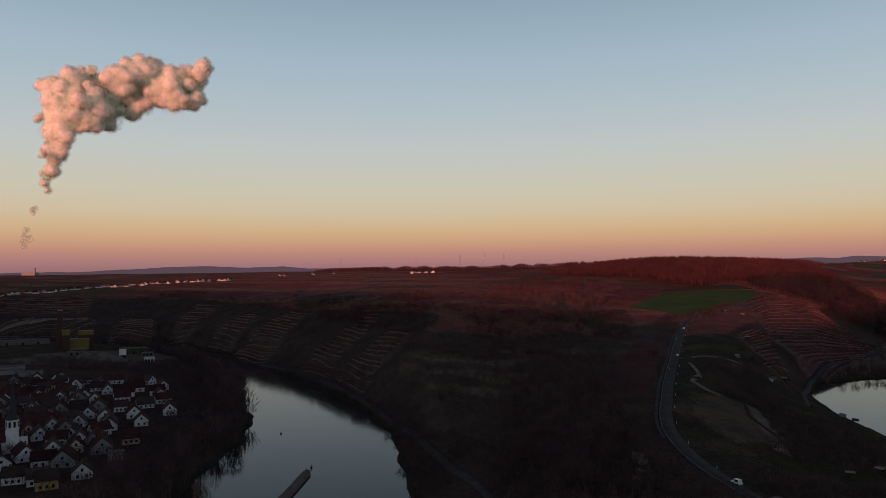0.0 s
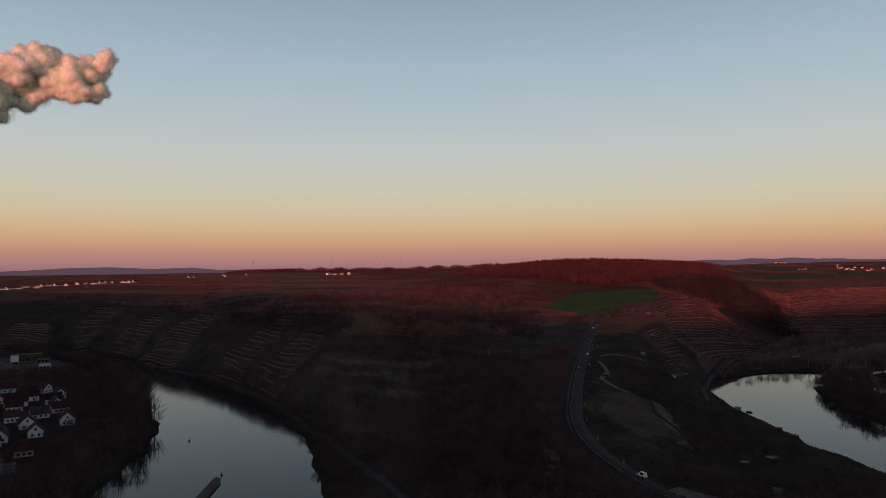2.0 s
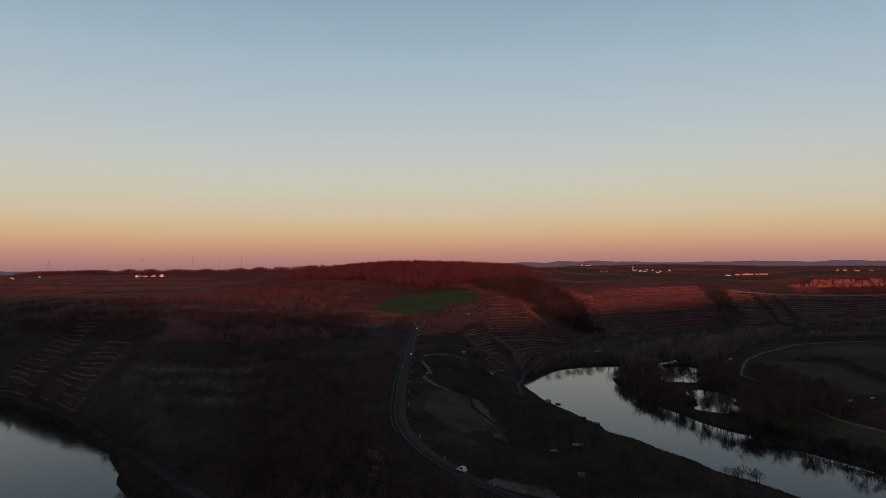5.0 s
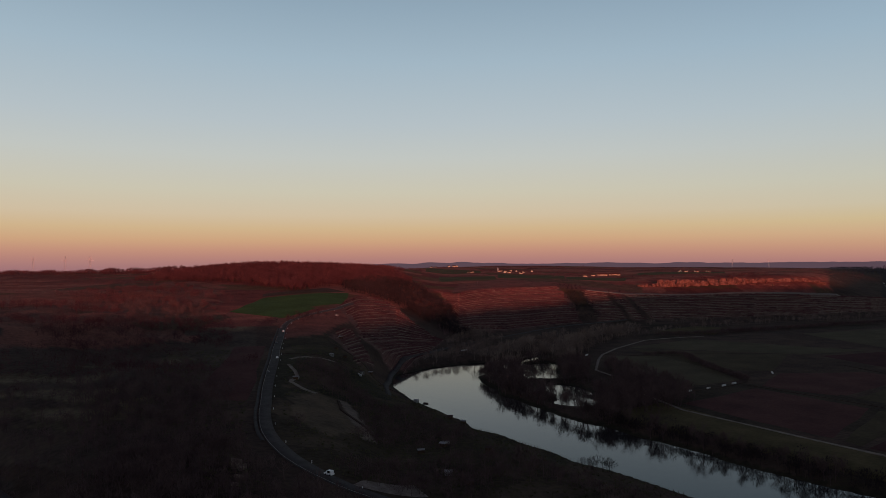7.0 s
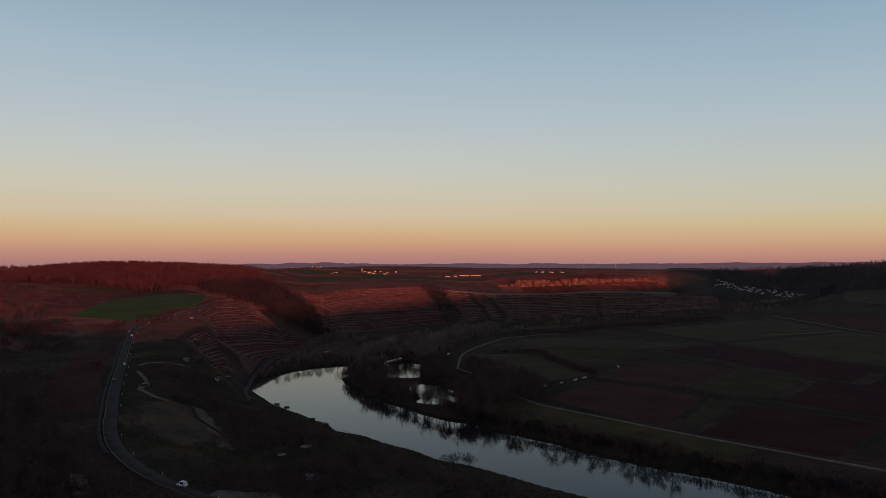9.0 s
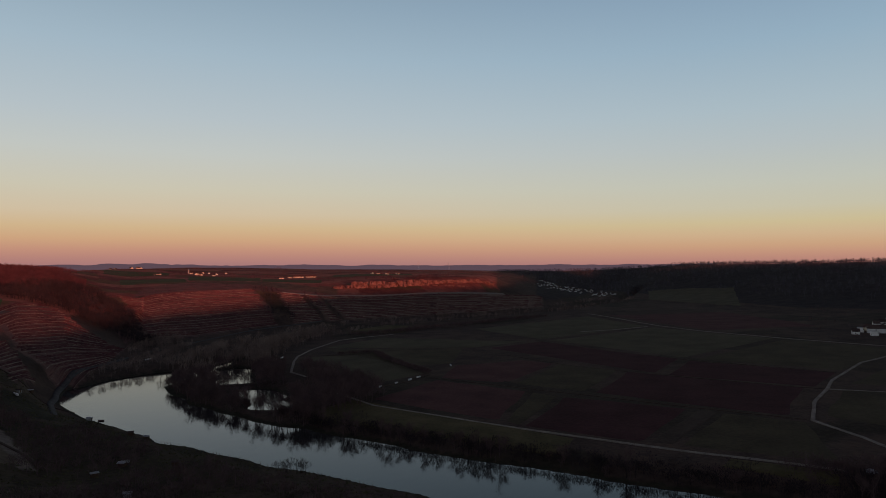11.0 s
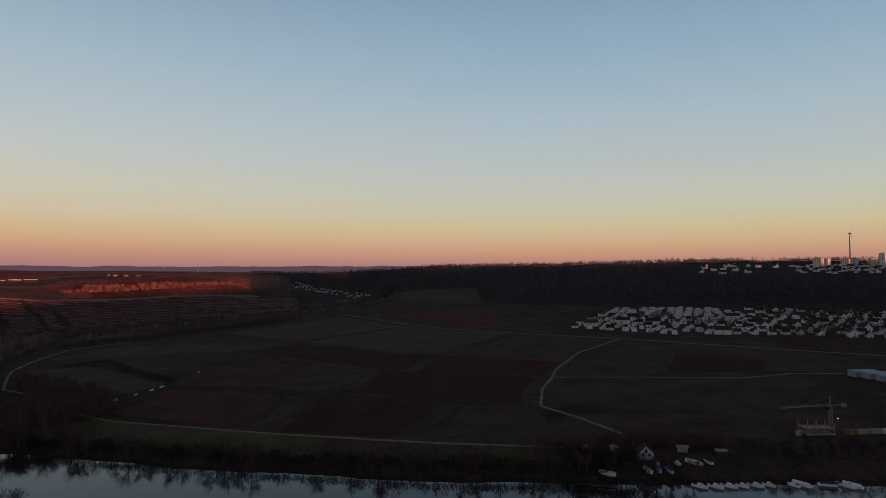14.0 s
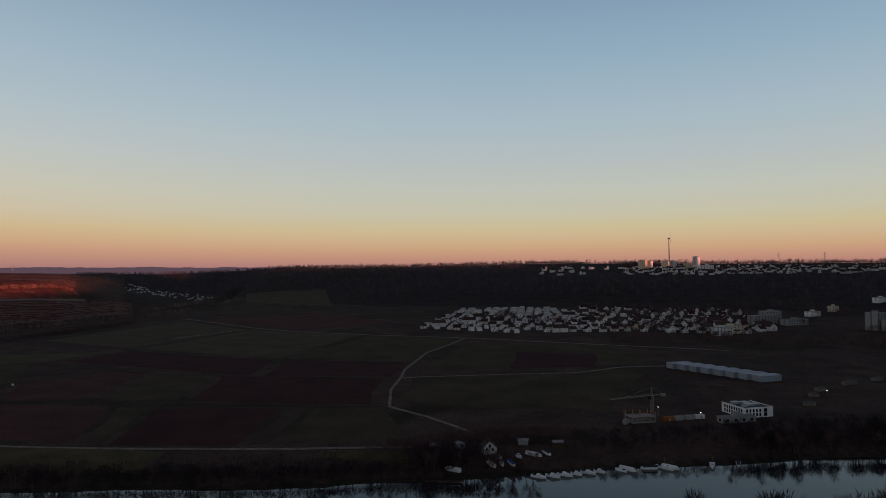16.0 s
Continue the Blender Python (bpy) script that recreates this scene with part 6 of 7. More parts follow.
for x, y, turn, mat in ((372, 0, 20, GREY_RENDER), (378, -34, 80, GREY_RENDER), (374, -52, 95, TIMBER), (368, 14, 10, TIMBER)):
    hut = stand("boat_shed", x, y, turn)
    part("wall", box(bmesh.new(), -2.5, 2.5, -2, 2, -0.6, 2.4, 0.04), mat, hut)
    part("roof", prism(bmesh.new(), [(-2.4, 2.3), (2.4, 2.3), (0, 3.2)], -2.9, 2.9), FLAT_ROOF, hut).matrix_local = pose(0, 0, 0, 0, 0, 90)
    tagged(hut, "small shed in the boat yard", "shed", "boat yard sheds")
jetty = stand("jetty", afloat(344, 10), 8, 90, z=0)
part("deck", box(bmesh.new(), -9, 9, -1, 1, 0.6, 0.8, 0.03), TIMBER, jetty, "weathered plank deck")
for x in (-8, -3, 3, 8):
    for y in (-0.9, 0.9):
        part("post", cone(bmesh.new(), 0.15, 0.15, -3, 1.6, x, y, 8), TIMBER, jetty)
tagged(jetty, "low timber jetty on piles at the bank", "jetty")

# ---- the long pier and buoys in the left reach ----
pier_line = smooth_line([(-66, 215), (-72, 250), (-73, 285), (-70, 318), (-68, 349)], 3.0)
d = np.gradient(pier_line, axis=0)
d /= np.hypot(d[:, 0], d[:, 1])[:, None]
side = np.stack([-d[:, 1], d[:, 0]], 1)
taper = np.where(np.arange(len(pier_line)) > len(pier_line) - 2, 0.55, 1.0)[:, None]
section = [(-2.1, -3.0), (-2.1, 1.3), (-1.8, 1.6), (1.8, 1.6), (2.1, 1.3), (2.1, -3.0)]
v = np.stack([np.column_stack([pier_line + side * k * taper, np.full(len(pier_line), z)]) for k, z in section], 1).reshape(-1, 3)
i = np.arange(len(pier_line) - 1)[:, None] * 6 + np.arange(5)[None]
last = (len(pier_line) - 1) * 6
pier = new("pier")
wall = quads("pier_wall", v, np.concatenate([np.stack([i, i + 6, i + 7, i + 1], -1).reshape(-1, 4), [[last, last + 1, last + 4, last + 5], [last + 1, last + 2, last + 3, last + 4]]]), HEAP)
wall.parent = pier
part("joint", box(bmesh.new(), -1.85, 1.85, -0.15, 0.15, 1.58, 1.64), BOAT_DARK, pier).matrix_local = pose(-71.5, 310, 0, 0, 0, 5)
part("beacon", cone(bmesh.new(), 0.3, 0.2, 1.7, 3.2, -68.3, 346, 8), BOAT_DARK, pier)
tagged(pier, "curved concrete guide pier in the river", "pier")
for x, y in ((-68, 358), (-101, 433)):
    buoy = new("buoy")
    buoy.matrix_world = pose(x, y, 0)
    part("float", cone(bmesh.new(), 0.6, 0.6, -0.4, 0.4, n=12), BOAT_DARK, buoy)
    part("top_mark", cone(bmesh.new(), 0.3, 0.08, 0.4, 1.6, n=10), BOAT_DARK, buoy)
    tagged(buoy, "dark channel buoy floating in the river", "buoy", "channel buoys")

# ---- sheds, building site and hall behind the moorings ----
for k in range(8):
    f = k / 7
    x, y = 640 - 74 * f, -200 - 46 * f
    shed = stand("storage_hall", x, y, 107)
    part("wall", box(bmesh.new(), -10, 10, -5.2, 5.2, -1, 4.6, 0.05), SHED_WALL, shed, "blue-grey sheet wall")
    part("roof", prism(bmesh.new(), [(-5.4, 4.5), (5.4, 4.5), (5.4, 4.75), (0, 5.2), (-5.4, 4.75)], -10.2, 10.2), SHED_SHEET, shed, "pale low-pitched roof").matrix_local = pose(0, 0, 0, 0, 0, 90)
    for end in (-1, 1):
        part("gate", box(bmesh.new(), end * 10.02 - 0.05, end * 10.02 + 0.05, -1.6, 1.6, -0.4, 3.4, 0.03), STEEL, shed, "grey roller gate")
    for u in (-6, -2, 2, 6):
        part("rib", box(bmesh.new(), u - 0.12, u + 0.12, -5.26, 5.26, -0.6, 4.4, 0.02), STEEL, shed)
    tagged(shed, "pale blue sheet-metal storage hall in a row", "storage hall", "row of storage halls")

crane = stand("tower_crane", 436, -119)
bars = bmesh.new()
for sx in (-0.7, 0.7):
    for sy in (-0.7, 0.7):
        bar(bars, (sx, sy, -0.5), (sx, sy, 15), 0.16)
for k in range(7):
    z = 2.0 * k
    for s in (-0.7, 0.7):
        bar(bars, (-0.7, s, z), (0.7, s, z + 2), 0.08)
        bar(bars, (s, -0.7, z + 2), (s, 0.7, z), 0.08)
part("mast", bars, CRANE_PAINT, crane, "lattice crane mast")
jib = bmesh.new()
for p, q in (((0, -0.5, 14.5), (32, -0.5, 14.5)), ((0, 0.5, 14.5), (32, 0.5, 14.5)), ((0, 0, 15.6), (32, 0, 15.0))):
    bar(jib, p, q, 0.15)
for k in range(16):
    bar(jib, (2 * k, -0.5, 14.5), (2 * k + 1, 0, 15.5 - 0.03 * k), 0.1)
    bar(jib, (2 * k + 1, 0, 15.5 - 0.03 * k), (2 * k + 2, 0.5, 14.5), 0.1)
part("jib", jib, CRANE_PAINT, crane, "long lattice jib")
rear = bmesh.new()
bar(rear, (0, -0.5, 14.5), (-10, -0.5, 14.7), 0.2)
bar(rear, (0, 0.5, 14.5), (-10, 0.5, 14.7), 0.2)
part("counter_jib", rear, CRANE_PAINT, crane)
part("counterweight", box(bmesh.new(), -10.5, -8, -0.9, 0.9, 13.2, 15.0, 0.1), CONCRETE, crane, "grey concrete counterweight")
part("cab", box(bmesh.new(), 0.9, 2.4, -0.8, 0.8, 12.2, 14.2, 0.1), GLASS, crane)
head = bmesh.new()
bar(head, (-0.5, 0, 14.5), (0, 0, 19.5), 0.18)
bar(head, (0.7, 0, 14.5), (0, 0, 19.5), 0.18)
part("head", head, CRANE_PAINT, crane)
tie = bmesh.new()
bar(tie, (0, 0, 19.4), (20, 0, 15.4), 0.08)
bar(tie, (0, 0, 19.4), (-9, 0, 14.9), 0.08)
part("tie_rods", tie, STEEL, crane)
crane.matrix_world = crane.matrix_world @ pose(0, 0, 0, 0, 0, 116)
tagged(crane, "pale tower crane with a long lattice jib", "tower crane")

site = stand("building_shell", 430, -110, 14)
part("slab", box(bmesh.new(), -5, 5, -8, 8, -0.5, 0.6, 0.05), CONCRETE, site)
part("floor_slab", box(bmesh.new(), -5, 5, -8, 8, 3.2, 3.5, 0.05), CONCRETE, site)
for x in (-4.6, 4.6):
    for y in (-7.5, -2.5, 2.5, 7.5):
        part("column", box(bmesh.new(), x - 0.2, x + 0.2, y - 0.2, y + 0.2, 0.6, 6.2, 0.02), CONCRETE, site)
scaffold = bmesh.new()
for y in np.arange(-8, 8.1, 2.0):
    bar(scaffold, (-5.8, y, -0.5), (-5.8, y, 7.2), 0.1)
    bar(scaffold, (5.8, y, -0.5), (5.8, y, 7.2), 0.1)
for z in (1.5, 3.5, 5.5, 7.0):
    bar(scaffold, (-5.8, -8, z), (-5.8, 8, z), 0.1)
    bar(scaffold, (5.8, -8, z), (5.8, 8, z), 0.1)
part("scaffold", scaffold, ORANGE_PAINT, site, "rust-coloured scaffold poles")
tagged(site, "unfinished concrete shell inside rust-coloured scaffolding", "building site")
for x, y, turn, mat, text in ((430, -127, 14, ORANGE_PAINT, "orange site container"), (432, -134, 14, GREY_RENDER, "grey site container"), (434, -141, 14, GREY_RENDER, "grey site container"), (436, -148, 14, PLASTER, "white site container"), (424, -100, 60, GREY_RENDER, "grey site container")):
    can = stand("site_container", x, y, turn)
    part("shell", box(bmesh.new(), -1.25, 1.25, -3, 3, 0, 2.6, 0.06), mat, can)
    part("door", box(bmesh.new(), -1.30, -1.2, -1, 0, 0.1, 2.1, 0.02), STEEL, can)
    tagged(can, text + " beside the crane", "container", "site containers")


def modern_hall(x, y, turn, w, l, h):
    """A two-storey pale hall: upright windows in rows, wide openings at one end, a dark roof with plant on it."""
    ob = stand("hall_building", x, y, turn)
    part("wall", box(bmesh.new(), -w / 2, w / 2, -l / 2, l / 2, -1.0, h, 0.05), PLASTER, ob, "pale concrete wall")
    part("roof", box(bmesh.new(), -w / 2 + 0.5, w / 2 - 0.5, -l / 2 + 0.5, l / 2 - 0.5, h, h + 0.1, 0.02), SLATE, ob, "dark flat roof")
    for name, dims in (("parapet", (-w / 2, -w / 2 + 0.4, -l / 2, l / 2)), ("parapet", (-w / 2 + 0.41, w / 2, l / 2 - 0.4, l / 2)), ("parapet", (-w / 2 + 0.41, w / 2, -l / 2, -l / 2 + 0.4))):
        part(name, box(bmesh.new(), *dims, h, h + 0.45, 0.03), PLASTER, ob)
    tall = part("window", box(bmesh.new(), -0.12, 0.12, -0.62, 0.62, 0, 2.0, 0.03), GLASS, ob, "upright dark window")
    tall.matrix_local = pose(-w / 2, l / 2 - 2.2, h * 0.55)
    for z in (h * 0.12, h * 0.55):
        for k in range(5):
            if k or z < h / 2:
                share("window", tall, ob, pose(-w / 2, l / 2 - 2.2 - 2.3 * k, z))
        for k in range(8):
            share("window", tall, ob, pose(-w / 2 + 2.2 + 2.4 * k, l / 2, z, 0, 0, 90))
    wide = part("wide_window", box(bmesh.new(), -0.12, 0.12, -1.15, 1.15, 0, 2.2, 0.03), GLASS, ob, "wide dark opening")
    wide.matrix_local = pose(-w / 2, -l / 2 + 5.4, h * 0.54)
    share("wide_window", wide, ob, pose(-w / 2, -l / 2 + 5.4, h * 0.1))
    for x0, x1, y0, y1, z1 in ((-6, 0, -2, 4, 1.3), (1, 7, -4, 1, 1.1), (1.5, 6, 3, 8, 1.6), (-8, -4, 5, 8, 0.9), (-3, 2, -7, -4, 0.8)):
        part("roof_plant", box(bmesh.new(), x0, x1, y0, y1, h + 0.1, h + z1, 0.08), STEEL, ob, "grey roof plant")
    return tagged(ob, "pale two-storey concrete hall with upright windows", "hall", "modern halls")


modern_hall(448, -182, 14, 22.5, 20.6, 5.7)
block(427, -167, 14, 22, 7, 2.9, CONCRETE, "low concrete annexe in front of the hall", 1, 4, "hall_annexe", GREY_RENDER, "modern halls")


def lamp_post(x, y, h):
    """A slim steel pole with a small bright lantern."""
    ob = stand("lamp_post", x, y)
    part("pole", cone(bmesh.new(), 0.09, 0.06, -0.4, h, n=8), STEEL, ob)
    part("lantern", box(bmesh.new(), -0.25, 0.25, -0.25, 0.25, h, h + 0.3, 0.05), LANTERN, ob, "bright white lantern")
    tagged(ob, "slim lamp post with its white lantern lit", "lamp post", "lit lamp posts")


for x, y, h in ((444, -125, 5.5), (440, -150, 2.6), (503, -261, 3.2)):
    lamp_post(x, y, h)
for x, y, turn, l in ((520, -265, 20, 12), (500, -250, 15, 9), (545, -300, 25, 20), (470, -232, 10, 10), (560, -330, 20, 14)):
    hall = stand("yard_shed", x, y, turn)
    part("wall", box(bmesh.new(), -2, 2, -l / 3, l / 3, -0.6, 2.4, 0.05), HEAP, hall)
    part("roof", box(bmesh.new(), -2.3, 2.3, -l / 3 - 0.3, l / 3 + 0.3, 2.4, 2.6, 0.04), SLATE, hall)
    tagged(hall, "low grey shed with a dark flat roof", "shed", "yard sheds")

# ---- garden huts, wrapped bales, vehicles ----
HUTS = [(270, 460, 30), (264, 464, 30), (250, 394, 60), (252, 381, 10), (203, 324, 80), (198, 319, 25), (214, 300, 60), (172, 273, 55), (173, 257, 70), (179, 310, 70), (242, 514, 20), (258, 531, 40), (245, 572, 25), (227, 540, 15), (242, 547, 60), (164, 452, 60), (321, 749, 30), (271, 623, 20)]
for k, (x, y, turn) in enumerate(HUTS):
    hut = stand("garden_hut", x, y, turn)
    w = 1.0 + 0.3 * (k % 3)
    part("wall", box(bmesh.new(), -w, w, -1.6, 1.6, -0.6, 1.9, 0.04), (TIMBER, GREY_RENDER, TIMBER)[k % 3], hut)
    part("roof", prism(bmesh.new(), [(-w - 0.25, 1.8), (w + 0.25, 1.8), (0, 2.5)], -1.9, 1.9), (DARK_TILES, FLAT_ROOF)[k % 2], hut)
    part("door", box(bmesh.new(), -0.4, 0.4, -1.66, -1.56, -0.2, 1.6, 0.02), TIMBER, hut)
    tagged(hut, ("dark timber garden hut on the slope", "grey rendered garden hut on the slope", "dark timber garden hut on the slope")[k % 3], "hut", "garden huts")
for x, y, turn, l in ((452, 363, 5, 5), (474, 362, 10, 4), (496, 364, 10, 5), (512, 366, 5, 5), (593, 384, 40, 6), (549, 579, 30, 7), (462, 696, 20, 9), (236, 505, 80, 8)):
    row = new("bale_row")
    row.matrix_world = at(x, y, turn)
    for k in range(int(l)):
        part("bale", cone(bmesh.new(), 0.6, 0.6, -0.1, 1.2, k * 1.2 - l / 2, 0, 10), PLASTER, row, "bale in white stretch film")
    tagged(row, "row of white wrapped bales on the ground", "bales", "wrapped bales")


def car(label, paint, van=False):
    ob = new("car")
    tall = 2.0 if van else 1.45
    body = bmesh.new()
    prism(body, [(-2.2, 0.35), (2.2, 0.35), (2.2, 0.8), (2.0, 0.95), (-2.1, 1.0), (-2.2, 0.8)], -0.9, 0.9)
    part("body", body, paint, ob)
    part("cabin", prism(bmesh.new(), [(-2.0, 0.95), (1.2 if van else 0.9, 0.95), (0.6 if van else 0.3, tall), (-1.8 if van else -1.3, tall)], -0.8, 0.8), paint, ob)
    part("windscreen", prism(bmesh.new(), [(0.42 if not van else 0.72, tall - 0.08), (0.92 if not van else 1.22, 0.98), (0.98 if not van else 1.28, 0.98), (0.48 if not van else 0.78, tall - 0.08)], -0.72, 0.72), GLASS, ob)
    for s in (-1, 1):
        part("side_window", box(bmesh.new(), -1.3, 0.3, s * 0.8 - 0.03, s * 0.8 + 0.03, 1.02, tall - 0.12, 0.01), GLASS, ob)
        for x in (-1.35, 1.35):
            wheel = bmesh.new()
            bmesh.ops.create_cone(wheel, cap_ends=True, segments=14, radius1=0.34, radius2=0.34, depth=0.24, matrix=pose(x, s * 0.82, 0.34, 90))
            part("wheel", wheel, RUBBER, ob)
    return tagged(ob, label, "car", "cars on the road")


CARS = [(car("white van on the country road", CAR_PAINT, True), False), (car("white car on the country road", CAR_PAINT), False), (car("dark car on the country road", DARK_PAINT), False)]
road_line = smooth_line(ROAD, 4.0)
for x, y, lane, k in ((110, 268, 1.8, 0), (171, 523, 1.8, 1), (200, 600, -1.8, 2), (222, 662, 1.8, 1), (150, 470, -1.8, 2), (231, 683, -1.8, 2), (96, 0, 0, 9)):
    if k > 2:
        continue
    i = int(np.argmin(np.hypot(road_line[:, 0] - x, road_line[:, 1] - y)))
    t = road_line[min(i + 1, len(road_line) - 1)] - road_line[i - 1]
    t /= np.hypot(*t)
    px, py = road_line[i] + np.array([t[1], -t[0]]) * lane
    z = max(float(land(px, py)), float(land(*road_line[i]))) + 0.62
    m = pose(px, py, z, 0, 0, math.degrees(math.atan2(t[1], t[0])) + (0 if lane > 0 else 180))
    ob, used = CARS[k]
    if used:
        copy_thing(ob, m)
    else:
        ob.matrix_world = m
        CARS[k] = (ob, True)
for i in range(4, len(road_line) - 10, 7):
    t = road_line[i + 1] - road_line[i]
    t /= np.hypot(*t)
    px, py = road_line[i] + np.array([t[1], -t[0]]) * 4.6
    post = stand("marker_post", float(px), float(py))
    part("post", box(bmesh.new(), -0.12, 0.12, -0.12, 0.12, -0.4, 1.2, 0.02), CAR_PAINT, post)
    part("band", box(bmesh.new(), -0.13, 0.13, -0.13, 0.13, 0.75, 0.95, 0.01), RUBBER, post)
    tagged(post, "white roadside marker post with a black band", "marker post", "road marker posts")
posts = bmesh.new()
for y in np.arange(205, 470, 2.6):
    x = 288 - float(np.interp(y, [200, 440, 530], [32, 37, 50])) - 6
    bar(posts, (x, y, float(land(x, y)) - 0.4), (x + 0.2, y, float(land(x, y)) + 1.9), 0.12)
me = bpy.data.meshes.new("vine_stakes")
posts.to_mesh(me)
posts.free()
me.materials.append(TIMBER)
tagged(new("vine_stakes", me), "row of vine stakes along the river bank", "stakes", kind="stuff")


# ---- sandstone cliff over the far vineyard ----
def crag(az, d, w, h, deep, seed, mat=None, label="weathered limestone crag glowing in the evening sun"):
    x, y = place(az, d)
    bm = bmesh.new()
    bmesh.ops.create_cube(bm, size=1.0)
    bmesh.ops.subdivide_edges(bm, edges=bm.edges[:], cuts=11, use_grid_fill=True)
    for v in bm.verts:
        p = Vector((v.co.x * w, v.co.y * deep, (v.co.z + 0.5) * h))
        q = Vector((p.x / 7 + seed * 9.1, p.y / 7, p.z / 9))
        strata = 0.9 * math.sin(p.z * 1.9 + seed) + 3.2 * noise.noise(Vector((p.x / 2.6 + seed * 3.3, 0, p.z / 9)))
        n = Vector((noise.noise(q), noise.noise(q + Vector((31, 0, 0))), noise.noise(q + Vector((0, 47, 0)))))
        v.co = p + Vector((n.x * w * 0.16, n.y * deep * 0.4 + strata * 0.5, n.z * h * 0.22 if v.co.z > 0.2 else 0)) - Vector((0, 0, 3))
    me = bpy.data.meshes.new("crag")
    bm.to_mesh(me)
    bm.free()
    me.materials.append(mat or ROCK)
    ob = new("crag", me)
    ob.matrix_world = at(float(x), float(y), -az + 8 * math.sin(seed * 2.3))
    tagged(ob, label, "rock", "" if mat else "cliff crags")


for k in range(24):
    f = k / 23
    az = 47.8 + 7.6 * f
    crag(az + 0.06 * math.sin(k * 5), 1555 + 130 * f + 10 * math.sin(k * 3.1), 19 + 6 * math.sin(k * 1.7), (6 if k < 5 else 12) + 4 * math.sin(k * 2.9), 10, k)
for az, d, w, h, seed in ((15.4, 304, 4.5, 6.5, 90), (15.9, 300, 3.4, 5.0, 91), (15.6, 293, 3.8, 4.0, 92), (15.3, 286, 3.0, 3.2, 93)):
    crag(az, d, w, h, 3.2, seed, STONE, "pale quarried rock face below the road")
for k in range(14):
    f = k / 13
    crag(55.3 + 5.0 * f, 1690 + 90 * f, 26, 9.5 - 3.0 * f + 1.5 * math.sin(k * 2.1), 6, 40 + k)
for k in range(10):
    crag(48.5 + 9.5 * k / 9, 1590 + 115 * k / 9, 24, 4.5, 5, 60 + k)


# ---- masts and pylons on the skyline, the far power station ----
def pylon(az, d, h):
    x, y = place(az, d)
    ob = stand("power_pylon", float(x), float(y), -az)
    legs = bmesh.new()
    for sx in (-1, 1):
        for sy in (-1, 1):
            bar(legs, (sx * 3, sy * 3, -1), (sx * 0.5, sy * 0.5, h), 0.35)
    for k in range(6):
        z0, z1 = h * k / 6, h * (k + 1) / 6
        w0, w1 = 3 - 2.5 * k / 6, 3 - 2.5 * (k + 1) / 6
        for s in (-1, 1):
            bar(legs, (-w0, s * w0, z0), (w1, s * w1, z1), 0.25)
            bar(legs, (w0, s * w0, z0), (-w1, s * w1, z1), 0.25)
    part("lattice", legs, STEEL, ob)
    for z, w in ((0.72, 9), (0.86, 7)):
        part("cross_arm", bar(bmesh.new(), (-w, 0, h * z), (w, 0, h * z), 0.5), STEEL, ob)
    tagged(ob, "grey lattice power pylon on the skyline", "pylon", "power pylons")


for az, d, h in ((-8.4, 2400, 42), (-2.2, 2300, 44), (1.4, 2150, 44), (3.4, 2100, 44), (5.0, 2050, 42), (54.5, 3300, 40), (57.0, 3300, 40), (114.5, 2700, 42), (117.5, 2700, 42)):
    pylon(az, d, h)
station = stand("power_station", *[float(c) for c in place(-30.4, 4300)])
part("stack", cone(bmesh.new(), 5, 3.6, -4, 100 + 4300 * math.tan(radians(0.42)) - float(land(*place(-30.4, 4300))), n=16), CONCRETE, station, "tall pale stack")
part("boiler_house", box(bmesh.new(), -60, 10, -20, 20, -4, 16, 0.5), GREY_RENDER, station)
tagged(station, "far power station with one tall stack", "power station")


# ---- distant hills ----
HAZE = bpy.data.materials.new("haze_glow_hills")
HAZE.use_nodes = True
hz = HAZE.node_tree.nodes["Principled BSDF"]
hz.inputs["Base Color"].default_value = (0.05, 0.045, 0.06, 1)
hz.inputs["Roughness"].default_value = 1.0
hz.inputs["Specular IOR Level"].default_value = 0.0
# a faint mauve emission imitates the haze in front of the hills
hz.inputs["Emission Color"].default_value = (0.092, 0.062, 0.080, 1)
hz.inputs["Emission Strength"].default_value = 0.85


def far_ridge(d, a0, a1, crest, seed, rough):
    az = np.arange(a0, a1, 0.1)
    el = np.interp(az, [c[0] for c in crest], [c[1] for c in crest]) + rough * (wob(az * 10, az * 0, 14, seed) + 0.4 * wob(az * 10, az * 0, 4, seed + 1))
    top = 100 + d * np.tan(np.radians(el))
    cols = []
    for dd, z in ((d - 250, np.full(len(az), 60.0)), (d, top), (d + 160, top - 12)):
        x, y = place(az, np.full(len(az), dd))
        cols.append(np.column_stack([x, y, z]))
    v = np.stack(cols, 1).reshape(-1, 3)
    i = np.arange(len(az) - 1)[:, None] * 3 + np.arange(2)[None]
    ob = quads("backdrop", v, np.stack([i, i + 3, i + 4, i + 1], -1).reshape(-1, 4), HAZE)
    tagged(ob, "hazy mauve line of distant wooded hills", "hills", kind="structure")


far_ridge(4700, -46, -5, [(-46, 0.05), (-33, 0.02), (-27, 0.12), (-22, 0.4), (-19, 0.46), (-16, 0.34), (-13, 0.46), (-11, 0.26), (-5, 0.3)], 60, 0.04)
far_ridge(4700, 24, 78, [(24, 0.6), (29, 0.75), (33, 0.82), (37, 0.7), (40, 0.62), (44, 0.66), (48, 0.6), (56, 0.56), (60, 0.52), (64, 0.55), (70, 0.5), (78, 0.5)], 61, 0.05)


# ---- steam cloud over the power station ----
STEAM = bpy.data.materials.new("steam")
STEAM.use_nodes = True
st = STEAM.node_tree
st.nodes.clear()
